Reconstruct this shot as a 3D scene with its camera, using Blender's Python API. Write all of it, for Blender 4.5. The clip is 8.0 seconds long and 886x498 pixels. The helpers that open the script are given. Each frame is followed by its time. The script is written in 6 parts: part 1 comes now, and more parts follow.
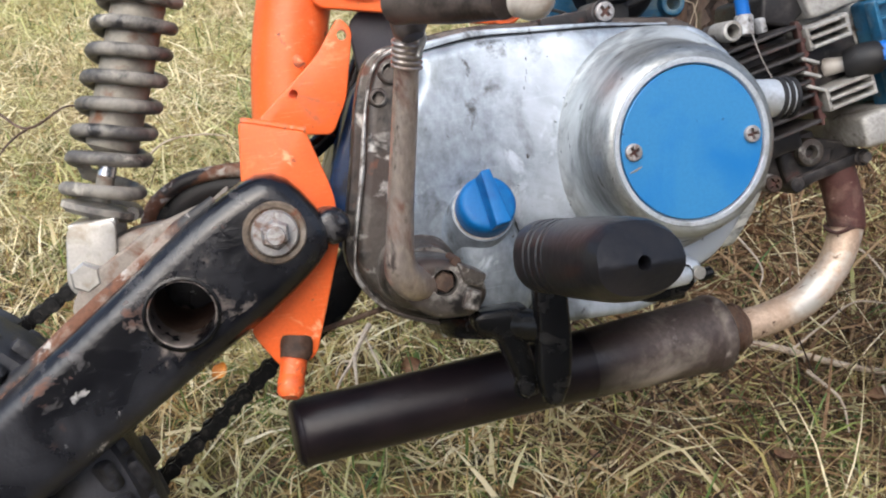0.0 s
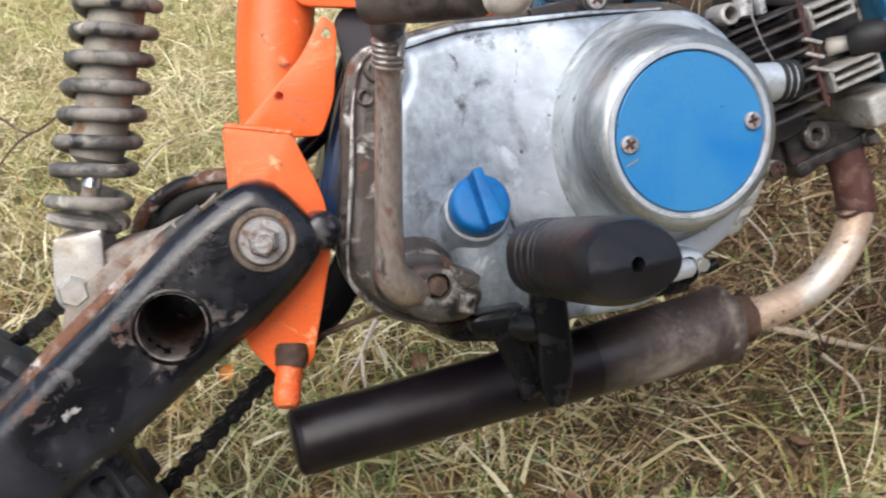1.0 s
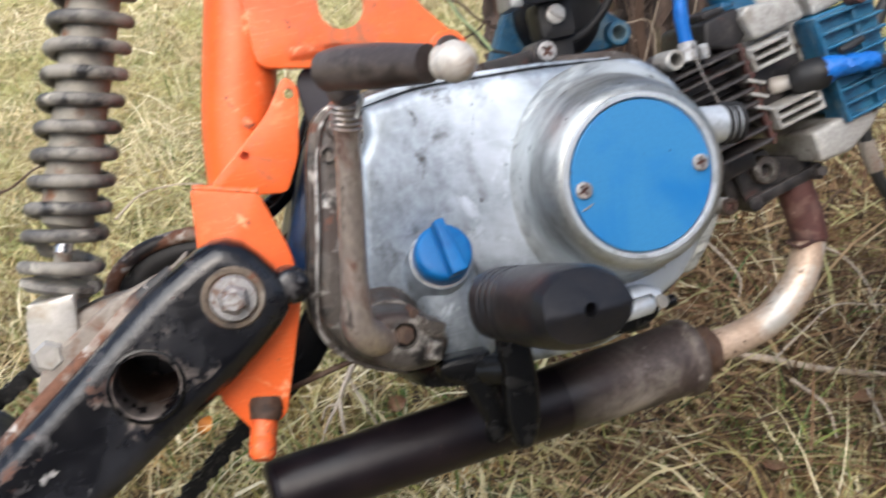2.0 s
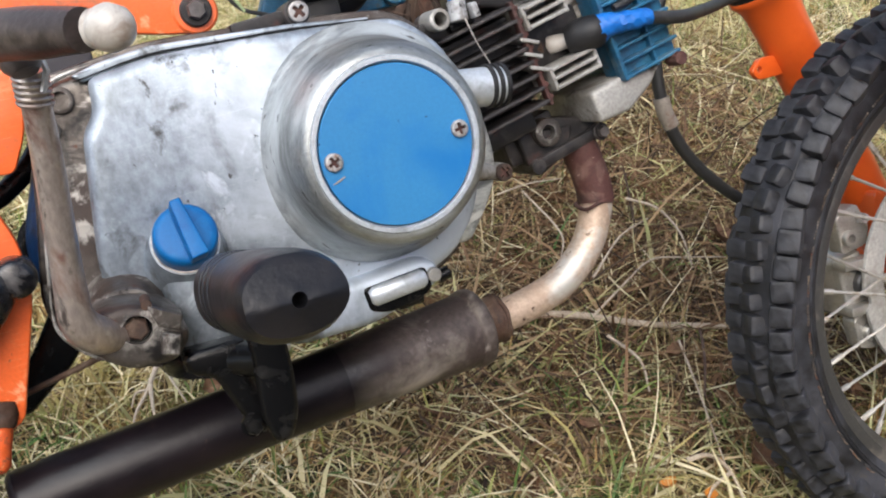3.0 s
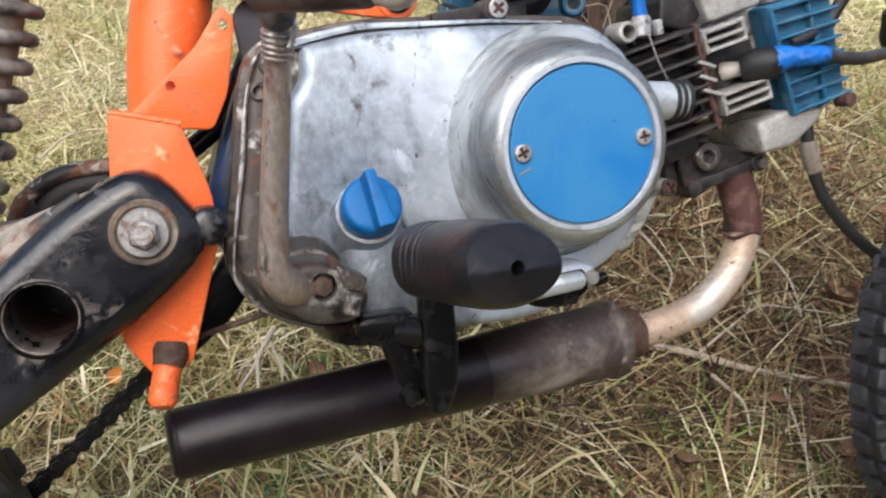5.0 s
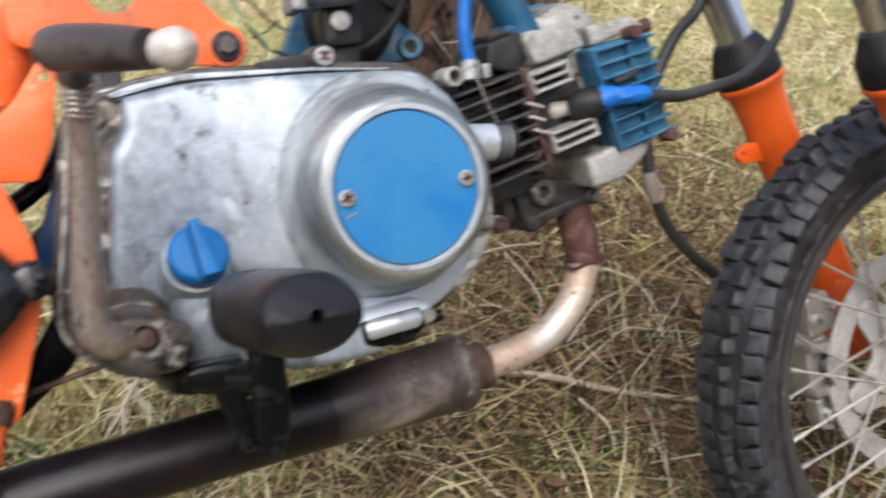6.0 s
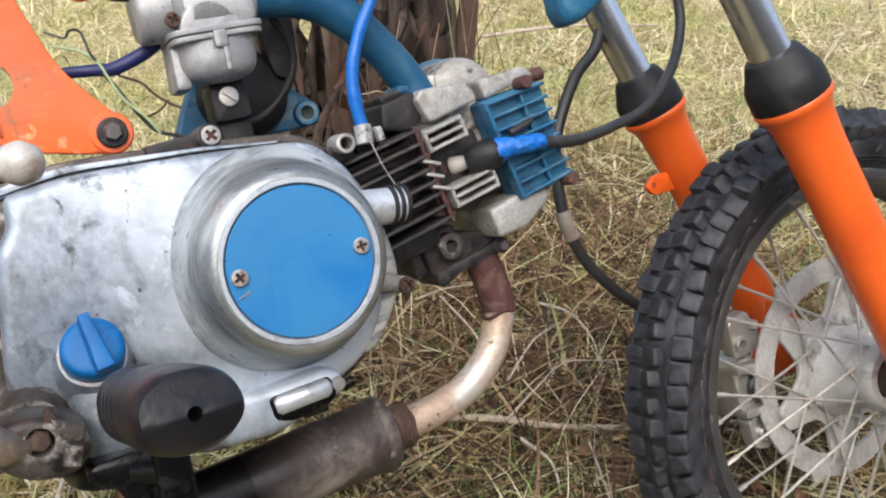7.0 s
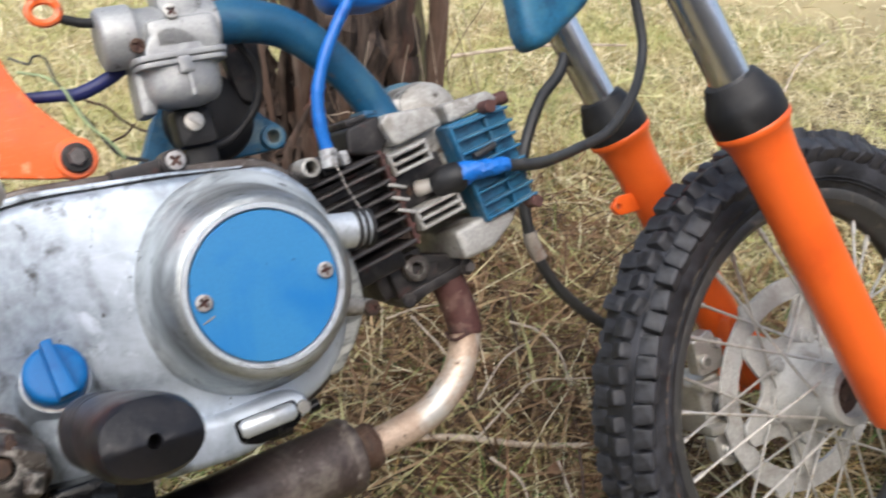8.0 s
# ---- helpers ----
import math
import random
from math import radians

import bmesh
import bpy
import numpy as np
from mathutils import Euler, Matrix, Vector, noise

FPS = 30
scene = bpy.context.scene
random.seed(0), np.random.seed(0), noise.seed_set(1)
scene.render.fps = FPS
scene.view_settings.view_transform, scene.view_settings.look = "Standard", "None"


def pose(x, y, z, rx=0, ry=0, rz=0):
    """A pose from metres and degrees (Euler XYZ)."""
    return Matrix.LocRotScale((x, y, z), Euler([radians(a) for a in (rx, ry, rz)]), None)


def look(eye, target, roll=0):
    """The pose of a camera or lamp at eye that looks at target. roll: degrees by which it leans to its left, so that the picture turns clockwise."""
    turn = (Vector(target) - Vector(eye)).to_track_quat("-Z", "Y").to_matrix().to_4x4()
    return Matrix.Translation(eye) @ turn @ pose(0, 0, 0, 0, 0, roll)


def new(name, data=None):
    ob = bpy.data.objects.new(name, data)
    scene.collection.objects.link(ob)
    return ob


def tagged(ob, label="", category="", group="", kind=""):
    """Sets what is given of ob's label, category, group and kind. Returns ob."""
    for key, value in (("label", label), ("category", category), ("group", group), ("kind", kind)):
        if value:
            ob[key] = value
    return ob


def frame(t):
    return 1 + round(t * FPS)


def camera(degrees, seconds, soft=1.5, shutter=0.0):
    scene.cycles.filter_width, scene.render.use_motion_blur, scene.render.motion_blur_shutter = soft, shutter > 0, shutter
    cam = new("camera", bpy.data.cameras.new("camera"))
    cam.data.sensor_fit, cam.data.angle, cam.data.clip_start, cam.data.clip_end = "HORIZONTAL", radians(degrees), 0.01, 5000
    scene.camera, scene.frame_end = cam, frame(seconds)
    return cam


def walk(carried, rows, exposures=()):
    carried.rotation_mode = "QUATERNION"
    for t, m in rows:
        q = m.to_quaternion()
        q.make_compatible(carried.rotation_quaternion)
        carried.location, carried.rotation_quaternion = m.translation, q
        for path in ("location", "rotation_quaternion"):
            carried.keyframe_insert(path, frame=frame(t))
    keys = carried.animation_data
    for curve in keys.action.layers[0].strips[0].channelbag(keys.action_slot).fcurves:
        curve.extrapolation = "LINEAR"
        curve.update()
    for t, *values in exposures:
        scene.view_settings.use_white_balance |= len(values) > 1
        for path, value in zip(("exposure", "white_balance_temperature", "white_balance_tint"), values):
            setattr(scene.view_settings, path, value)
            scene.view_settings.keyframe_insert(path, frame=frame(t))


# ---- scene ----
# Bike space: x to the front, y away from the viewer, z up in the plane of the wheels; the origin is the middle of the clutch cap.
LEAN_DEG, CAP_HEIGHT = 24.91, 0.5242
BIKE = pose(0, 0, CAP_HEIGHT, -LEAN_DEG)

cam = camera(52.3, 8.0, soft=2.0, shutter=0.75)
PATH = [
    (0, -0.2758, -0.5308, 0.0554, 80.09, 8.41, -12.61),
    (0.5, -0.2664, -0.5302, 0.0592, 79.94, 9.45, -12.56),
    (1, -0.2578, -0.5171, 0.0603, 79.27, 10.49, -12.00),
    (1.2, -0.2599, -0.5172, 0.0633, 79.23, 11.07, -11.41),
    (2.3, -0.2365, -0.5385, 0.0697, 81.55, 12.32, -15.83),
    (2.5, -0.2155, -0.5134, 0.0555, 78.82, 10.27, -19.30),
    (3, -0.1680, -0.5202, 0.0563, 76.68, 13.58, -22.25),
    (3.5, -0.2171, -0.5141, 0.0505, 76.95, 9.09, -19.15),
    (4, -0.2395, -0.4993, 0.0425, 76.07, 6.67, -16.97),
    (4.2, -0.2455, -0.4995, 0.0440, 77.03, 6.63, -16.38),
    (5.3, -0.2412, -0.5302, 0.0526, 79.98, 7.23, -17.73),
    (5.5, -0.2386, -0.5397, 0.0549, 80.32, 7.14, -18.86),
    (6, -0.1993, -0.5413, 0.0530, 80.50, 8.24, -23.19),
    (6.5, -0.1648, -0.5530, 0.0633, 81.15, 11.33, -25.88),
    (7, -0.1593, -0.5587, 0.0668, 81.94, 12.76, -26.57),
    (7.5, -0.1655, -0.5690, 0.0685, 82.41, 12.38, -26.21),
    (8, -0.1545, -0.5683, 0.0704, 82.64, 12.83, -28.22),
]
walk(cam, [(t, BIKE @ pose(x, y, z, rx, ry, rz)) for t, x, y, z, rx, ry, rz in PATH], [(0.0, 0.69), (8.0, 0.69)])

# ---- light: a bright overcast day ----
SUN_UP, SUN_TURN = radians(52), radians(200)
world = bpy.data.worlds.new("overcast_sky")
scene.world = world
world.use_nodes = True
wn, wl = world.node_tree.nodes, world.node_tree.links
sky = wn.new("ShaderNodeTexSky")
sky.sky_type, sky.sun_disc = "NISHITA", False
sky.sun_elevation, sky.sun_rotation = SUN_UP, SUN_TURN
sky.air_density, sky.dust_density = 1.0, 4.0
grey = wn.new("ShaderNodeHueSaturation")
grey.inputs["Saturation"].default_value = 0.90
wl.new(sky.outputs[0], grey.inputs["Color"])
wl.new(grey.outputs[0], wn["Background"].inputs["Color"])
wn["Background"].inputs["Strength"].default_value = 0.15
sun = new("sun", bpy.data.lights.new("sun", "SUN"))
sun.data.energy, sun.data.angle, sun.data.color = 1.9, radians(55), (0.97, 0.985, 1.0)
sun.matrix_world = look((-1.3, -1.0, 3.4), (0, 0, 0))


# ---- materials ----
def node(nt, kind, **values):
    n = nt.nodes.new(kind)
    for key, value in values.items():
        n.inputs[key.replace("_", " ")].default_value = value
    return n


def ramp_node(nt, stops):
    r = nt.nodes.new("ShaderNodeValToRGB")
    r.color_ramp.elements[0].position, r.color_ramp.elements[0].color = stops[0][0], (*stops[0][1], 1)
    r.color_ramp.elements[1].position, r.color_ramp.elements[1].color = stops[-1][0], (*stops[-1][1], 1)
    for at, colour in stops[1:-1]:
        e = r.color_ramp.elements.new(at)
        e.color = (*colour, 1)
    return r


def surface(name, base, rough=0.5, metal=0.0, layers=(), fine=0.0, fine_scale=600.0, bump=0.0, bump_scale=200.0, coat=0.0, rough_var=0.0, streak=(1, 1, 1), scratch=None, edge=None, spec=0.5, fade=None):
    """A worn surface. layers: (colour, scale, from, to, roughness, metal) - patches of another surface where a noise
    passes a bound.
    scratch: colour of fine slanting scratches; edge: (colour, roughness, metal) of what shows where the edges are
    rubbed;
    fade: (axis, from, to, colour, roughness) - another colour that takes over raggedly along an axis."""
    m = bpy.data.materials.new(name)
    m.use_nodes = True
    nt = m.node_tree
    b = nt.nodes["Principled BSDF"]
    link = nt.links.new
    co = nt.nodes.new("ShaderNodeTexCoord")
    mp = nt.nodes.new("ShaderNodeMapping")
    mp.inputs["Scale"].default_value = streak
    link(co.outputs["Object"], mp.inputs["Vector"])
    col = nt.nodes.new("ShaderNodeRGB")
    col.outputs[0].default_value = (*base, 1)
    col = col.outputs[0]
    rv = nt.nodes.new("ShaderNodeValue")
    rv.outputs[0].default_value = rough
    rv = rv.outputs[0]
    mv = nt.nodes.new("ShaderNodeValue")
    mv.outputs[0].default_value = metal
    mv = mv.outputs[0]
    if fine:
        nz = node(nt, "ShaderNodeTexNoise", Scale=fine_scale, Detail=5.0, Roughness=0.65)
        link(mp.outputs[0], nz.inputs["Vector"])
        rp = ramp_node(nt, [(0.3, (1 - fine,) * 3), (0.7, (1 + fine * 0.6,) * 3)])
        link(nz.outputs["Fac"], rp.inputs[0])
        mx = nt.nodes.new("ShaderNodeMix")
        mx.data_type, mx.blend_type = "RGBA", "MULTIPLY"
        mx.inputs[0].default_value = 1.0
        link(col, mx.inputs[6]); link(rp.outputs[0], mx.inputs[7])
        col = mx.outputs[2]
    for i, (colour, scale, lo, hi, lr, lm) in enumerate(layers):
        nz = node(nt, "ShaderNodeTexNoise", Scale=scale, Detail=7.0, Roughness=0.62, Distortion=0.4)
        off = nt.nodes.new("ShaderNodeVectorMath")
        off.inputs[1].default_value = (3.1 * i + 0.7, 1.7 * i, 5.3 * i)
        link(mp.outputs[0], off.inputs[0])
        link(off.outputs[0], nz.inputs["Vector"])
        mr = node(nt, "ShaderNodeMapRange", From_Min=lo, From_Max=hi)
        link(nz.outputs["Fac"], mr.inputs["Value"])
        mx = nt.nodes.new("ShaderNodeMix")
        mx.data_type = "RGBA"
        link(mr.outputs[0], mx.inputs[0]); link(col, mx.inputs[6])
        mx.inputs[7].default_value = (*colour, 1)
        col = mx.outputs[2]
        for which, value in ((0, lr), (1, lm)):
            mf = nt.nodes.new("ShaderNodeMix")
            link(mr.outputs[0], mf.inputs[0])
            link(rv if which == 0 else mv, mf.inputs[2])
            mf.inputs[3].default_value = value
            if which == 0:
                rv = mf.outputs[0]
            else:
                mv = mf.outputs[0]
    masks = []
    if scratch:
        for turn, scale in ((0.5, 9.0), (-0.9, 13.0)):
            sm = nt.nodes.new("ShaderNodeMapping")
            sm.inputs["Rotation"].default_value = (0, turn, 0)
            sm.inputs["Scale"].default_value = (4.0, 40.0, 90.0)
            link(co.outputs["Object"], sm.inputs["Vector"])
            nz = node(nt, "ShaderNodeTexNoise", Scale=scale, Detail=3.0, Roughness=0.7)
            link(sm.outputs[0], nz.inputs["Vector"])
            mr = node(nt, "ShaderNodeMapRange", From_Min=0.62, From_Max=0.74, To_Max=0.32)
            link(nz.outputs["Fac"], mr.inputs["Value"])
            masks.append((mr.outputs[0], scratch, rough, metal))
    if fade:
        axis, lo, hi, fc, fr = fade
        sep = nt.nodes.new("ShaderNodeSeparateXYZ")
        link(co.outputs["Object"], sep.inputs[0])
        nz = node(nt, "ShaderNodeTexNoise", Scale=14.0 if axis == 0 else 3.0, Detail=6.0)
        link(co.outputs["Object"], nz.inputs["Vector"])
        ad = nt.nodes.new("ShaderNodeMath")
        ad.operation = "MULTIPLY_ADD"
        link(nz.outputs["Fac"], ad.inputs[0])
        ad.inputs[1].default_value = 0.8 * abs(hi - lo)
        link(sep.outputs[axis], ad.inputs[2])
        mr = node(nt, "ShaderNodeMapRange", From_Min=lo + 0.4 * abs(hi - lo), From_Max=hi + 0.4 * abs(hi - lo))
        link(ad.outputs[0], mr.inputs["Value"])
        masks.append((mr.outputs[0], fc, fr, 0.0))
    if edge:
        geo = nt.nodes.new("ShaderNodeNewGeometry")
        nz = node(nt, "ShaderNodeTexNoise", Scale=55.0, Detail=6.0, Roughness=0.7)
        link(mp.outputs[0], nz.inputs["Vector"])
        ad = nt.nodes.new("ShaderNodeMath")
        ad.operation = "MULTIPLY_ADD"
        link(nz.outputs["Fac"], ad.inputs[0])
        ad.inputs[1].default_value = 0.16
        link(geo.outputs["Pointiness"], ad.inputs[2])
        mr = node(nt, "ShaderNodeMapRange", From_Min=0.645, From_Max=0.69)
        link(ad.outputs[0], mr.inputs["Value"])
        masks.append((mr.outputs[0], *edge))
    for mask, colour, lr, lm in masks:
        mx = nt.nodes.new("ShaderNodeMix")
        mx.data_type = "RGBA"
        link(mask, mx.inputs[0]); link(col, mx.inputs[6])
        mx.inputs[7].default_value = (*colour, 1)
        col = mx.outputs[2]
        for which, value in ((0, lr), (1, lm)):
            mf = nt.nodes.new("ShaderNodeMix")
            link(mask, mf.inputs[0])
            link(rv if which == 0 else mv, mf.inputs[2])
            mf.inputs[3].default_value = value
            if which == 0:
                rv = mf.outputs[0]
            else:
                mv = mf.outputs[0]
    if rough_var:
        nz = node(nt, "ShaderNodeTexNoise", Scale=fine_scale * 0.15, Detail=6.0)
        link(mp.outputs[0], nz.inputs["Vector"])
        ma = nt.nodes.new("ShaderNodeMath")
        ma.operation = "MULTIPLY_ADD"
        link(nz.outputs["Fac"], ma.inputs[0])
        ma.inputs[1].default_value = rough_var
        link(rv, ma.inputs[2])
        rv = ma.outputs[0]
    link(col, b.inputs["Base Color"])
    link(rv, b.inputs["Roughness"])
    link(mv, b.inputs["Metallic"])
    b.inputs["Specular IOR Level"].default_value = spec
    if coat:
        b.inputs["Coat Weight"].default_value, b.inputs["Coat Roughness"].default_value = coat, 0.12
    if bump:
        nz = node(nt, "ShaderNodeTexNoise", Scale=bump_scale, Detail=6.0, Roughness=0.6)
        link(mp.outputs[0], nz.inputs["Vector"])
        bp = node(nt, "ShaderNodeBump", Strength=bump, Distance=0.001)
        link(nz.outputs["Fac"], bp.inputs["Height"])
        link(bp.outputs[0], b.inputs["Normal"])
    return m


RUST = (0.11, 0.04, 0.02)
ALU_COVER = surface("polished_aluminium_cover", (0.325, 0.37, 0.42), 0.40, 0.66, [((0.17, 0.19, 0.197), 5, 0.46, 0.64, 0.45, 0.7), ((0.525, 0.585, 0.655), 9, 0.45, 0.60, 0.50, 0.40), ((0.12, 0.13, 0.135), 16, 0.55, 0.69, 0.44, 0.7), ((0.57, 0.63, 0.69), 48, 0.58, 0.68, 0.45, 0.4), ((0.075, 0.076, 0.075), 36, 0.60, 0.70, 0.5, 0.4), ((0.04, 0.037, 0.034), 60, 0.65, 0.70, 0.5, 0.1), ((0.045, 0.04, 0.035), 160, 0.675, 0.71, 0.7, 0.0)], 0.32, 170, 0.35, 140, rough_var=0.14, streak=(1, 1, 0.7), scratch=(0.60, 0.66, 0.71))
ALU_TURNED = surface("turned_aluminium", (0.335, 0.352, 0.348), 0.36, 0.82, [((0.47, 0.505, 0.515), 14, 0.50, 0.64, 0.55, 0.4), ((0.12, 0.126, 0.126), 18, 0.48, 0.66, 0.46, 0.6), ((0.05, 0.047, 0.043), 90, 0.645, 0.69, 0.7, 0.1)], 0.30, 300, 0.35, 220, streak=(0.6, 2.5, 0.6), scratch=(0.49, 0.53, 0.54))
FLANGE_PALE = surface("scraped_pale_flange", (0.46, 0.47, 0.44), 0.5, 0.35, [((0.17, 0.175, 0.165), 30, 0.48, 0.60, 0.5, 0.4), ((0.60, 0.60, 0.55), 45, 0.54, 0.64, 0.55, 0.2), ((0.035, 0.032, 0.028), 70, 0.60, 0.66, 0.6, 0.1)], 0.25, 300, 0.5, 200, streak=(0.7, 1, 1.8))
ALU_LIP = surface("rubbed_bright_lip", (0.54, 0.58, 0.615), 0.42, 0.55, [((0.33, 0.35, 0.36), 40, 0.54, 0.68, 0.5, 0.6)], 0.15, 400, 0.2, 300)
# The second layer paints bright glints among the real oil, grime and rust.
ALU_DIRTY = surface("oily_dirty_aluminium_with_glints", (0.11, 0.097, 0.086), 0.34, 0.6, [((0.042, 0.028, 0.022), 20, 0.45, 0.58, 0.48, 0.1), ((0.44, 0.42, 0.39), 40, 0.57, 0.65, 0.36, 0.75), ((0.010, 0.009, 0.0085), 45, 0.52, 0.62, 0.28, 0.1), ((0.11, 0.045, 0.028), 70, 0.63, 0.70, 0.8, 0.0)], 0.3, 300, 0.7, 160, edge=((0.50, 0.47, 0.43), 0.38, 0.8))
ALU_CAST = surface("cast_aluminium", (0.40, 0.39, 0.365), 0.55, 0.45, [((0.19, 0.17, 0.145), 26, 0.49, 0.66, 0.7, 0.2), ((0.55, 0.54, 0.51), 50, 0.57, 0.70, 0.5, 0.5), ((0.06, 0.048, 0.038), 60, 0.59, 0.69, 0.8, 0.0)], 0.25, 420, 0.45, 400)
CARB_GREY = surface("carburettor_zinc", (0.36, 0.365, 0.36), 0.50, 0.45, [((0.22, 0.225, 0.235), 30, 0.50, 0.70, 0.5, 0.5), ((0.09, 0.08, 0.07), 110, 0.63, 0.72, 0.7, 0.1)], 0.18, 500, 0.25, 500)
BLUE = surface("sky_blue_paint", (0.034, 0.195, 0.42), 0.30, 0.0, [((0.008, 0.145, 0.40), 22, 0.50, 0.72, 0.36, 0.0), ((0.015, 0.03, 0.05), 120, 0.685, 0.71, 0.7, 0.0), ((0.30, 0.42, 0.55), 60, 0.70, 0.73, 0.5, 0.0)], 0.08, 400, 0.12, 120, coat=0.35)
BLUE_CAP = surface("blue_cap_plastic", (0.002, 0.125, 0.36), 0.44, 0.0, [((0.002, 0.070, 0.25), 60, 0.50, 0.72, 0.5, 0.0)], 0.10, 500, 0.15, 400, spec=0.3)
BLUE_DARK = surface("dusty_blue_paint", (0.012, 0.108, 0.21), 0.44, 0.0, [((0.035, 0.15, 0.23), 30, 0.50, 0.68, 0.6, 0.0), ((0.10, 0.09, 0.075), 75, 0.61, 0.70, 0.85, 0.0), ((0.005, 0.05, 0.11), 40, 0.52, 0.68, 0.5, 0.0)], 0.25, 300, 0.35, 300, edge=((0.16, 0.24, 0.28), 0.6, 0.1))
BLUE_NAVY = surface("navy_case_paint", (0.007, 0.032, 0.10), 0.30, 0.0, [((0.03, 0.05, 0.085), 40, 0.54, 0.72, 0.5, 0.0), ((0.015, 0.012, 0.011), 35, 0.54, 0.66, 0.5, 0.0)], 0.2, 400, 0.5, 90)
BLUE_HOSE = surface("bright_blue_tape", (0.004, 0.125, 0.46), 0.40, 0.0, [((0.003, 0.075, 0.34), 80, 0.5, 0.7, 0.45, 0.0)], 0.14, 300, 0.8, 150)
ORANGE = surface("orange_paint", (0.80, 0.135, 0.026), 0.40, 0.0, [((0.66, 0.085, 0.012), 9, 0.48, 0.72, 0.46, 0.0), ((0.85, 0.28, 0.11), 30, 0.60, 0.74, 0.6, 0.0), ((0.85, 0.36, 0.18), 42, 0.62, 0.68, 0.7, 0.0), ((0.16, 0.055, 0.03), 70, 0.665, 0.705, 0.8, 0.0)], 0.10, 600, 0.4, 110, coat=0.15, scratch=(0.88, 0.42, 0.24), edge=((0.30, 0.12, 0.06), 0.7, 0.0))
ORANGE_FORK = surface("glossy_orange_paint", (0.81, 0.122, 0.015), 0.34, 0.0, [((0.66, 0.085, 0.010), 10, 0.50, 0.75, 0.42, 0.0), ((0.30, 0.10, 0.04), 230, 0.72, 0.75, 0.7, 0.0)], 0.04, 600, 0.05, 300, coat=0.3)
ORANGE_RUSTY = surface("rust_spotted_orange_paint", (0.76, 0.12, 0.022), 0.5, 0.0, [((0.55, 0.09, 0.03), 70, 0.48, 0.62, 0.6, 0.0), ((0.80, 0.30, 0.14), 110, 0.56, 0.66, 0.6, 0.0), ((0.22, 0.08, 0.045), 130, 0.55, 0.63, 0.85, 0.0)], 0.15, 500, 0.6, 160)
# The first layer paints in a bluish sky sheen; the others are chips and rust.
BLACK_WORN_SHEEN = surface("worn_black_paint_with_sheen", (0.0045, 0.0045, 0.006), 0.20, 0.0, [((0.018, 0.019, 0.024), 9, 0.48, 0.64, 0.42, 0.0), ((0.085, 0.08, 0.08), 20, 0.60, 0.70, 0.5, 0.1), ((0.11, 0.045, 0.026), 24, 0.62, 0.68, 0.8, 0.0), ((0.40, 0.385, 0.37), 40, 0.655, 0.70, 0.5, 0.3)], 0.35, 220, 0.6, 90, coat=0.10, scratch=(0.06, 0.06, 0.065), edge=((0.30, 0.25, 0.22), 0.6, 0.3))
BLACK_OIL = surface("oily_black_steel", (0.004, 0.004, 0.0042), 0.24, 0.0, [((0.014, 0.013, 0.012), 60, 0.55, 0.72, 0.5, 0.0), ((0.12, 0.11, 0.10), 110, 0.70, 0.74, 0.5, 0.3)], 0.2, 500, 0.5, 200, spec=0.35)
PEDAL_BROWN = surface("worn_brown_black_pedal", (0.055, 0.043, 0.040), 0.42, 0.2, [((0.12, 0.095, 0.085), 22, 0.48, 0.62, 0.5, 0.2), ((0.02, 0.015, 0.014), 40, 0.52, 0.64, 0.4, 0.1), ((0.42, 0.37, 0.33), 60, 0.65, 0.69, 0.6, 0.2)], 0.25, 300, 0.5, 160)
RIM_LINE = surface("rubbed_casing_rim", (0.40, 0.39, 0.37), 0.45, 0.6, [((0.08, 0.065, 0.055), 40, 0.44, 0.54, 0.6, 0.2), ((0.62, 0.62, 0.61), 60, 0.58, 0.68, 0.4, 0.6)], 0.25, 300, 0.4, 200)
MUFFLER = surface("burnt_black_muffler_paint", (0.0055, 0.0040, 0.0055), 0.31, 0.0, [((0.011, 0.0070, 0.0085), 12, 0.46, 0.68, 0.42, 0.0), ((0.04, 0.026, 0.022), 90, 0.66, 0.73, 0.7, 0.0)], 0.2, 300, 0.3, 160, spec=0.28)
MUFFLER_BARE = surface("heat_stained_muffler_steel", (0.080, 0.062, 0.056), 0.5, 0.3, [((0.27, 0.235, 0.20), 13, 0.44, 0.60, 0.65, 0.2), ((0.032, 0.019, 0.018), 20, 0.52, 0.66, 0.6, 0.0), ((0.25, 0.22, 0.195), 60, 0.62, 0.71, 0.8, 0.1)], 0.35, 260, 0.7, 130, fade=(0, 0.000, -0.055, (0.0065, 0.0045, 0.005), 0.30))
PIPE_BARE = surface("tarnished_header_pipe", (0.50, 0.38, 0.29), 0.60, 0.4, [((0.62, 0.59, 0.53), 14, 0.50, 0.60, 0.48, 0.65), ((0.36, 0.25, 0.18), 22, 0.52, 0.66, 0.65, 0.3), ((0.07, 0.035, 0.022), 70, 0.63, 0.67, 0.75, 0.1)], 0.25, 300, 0.5, 180)
PIPE_RUST = surface("rust_red_pipe", (0.075, 0.027, 0.022), 0.7, 0.1, [((0.15, 0.085, 0.068), 60, 0.54, 0.7, 0.85, 0.0), ((0.026, 0.014, 0.012), 35, 0.50, 0.7, 0.7, 0.0), ((0.34, 0.25, 0.20), 110, 0.655, 0.69, 0.7, 0.1)], 0.25, 500, 0.6, 320)
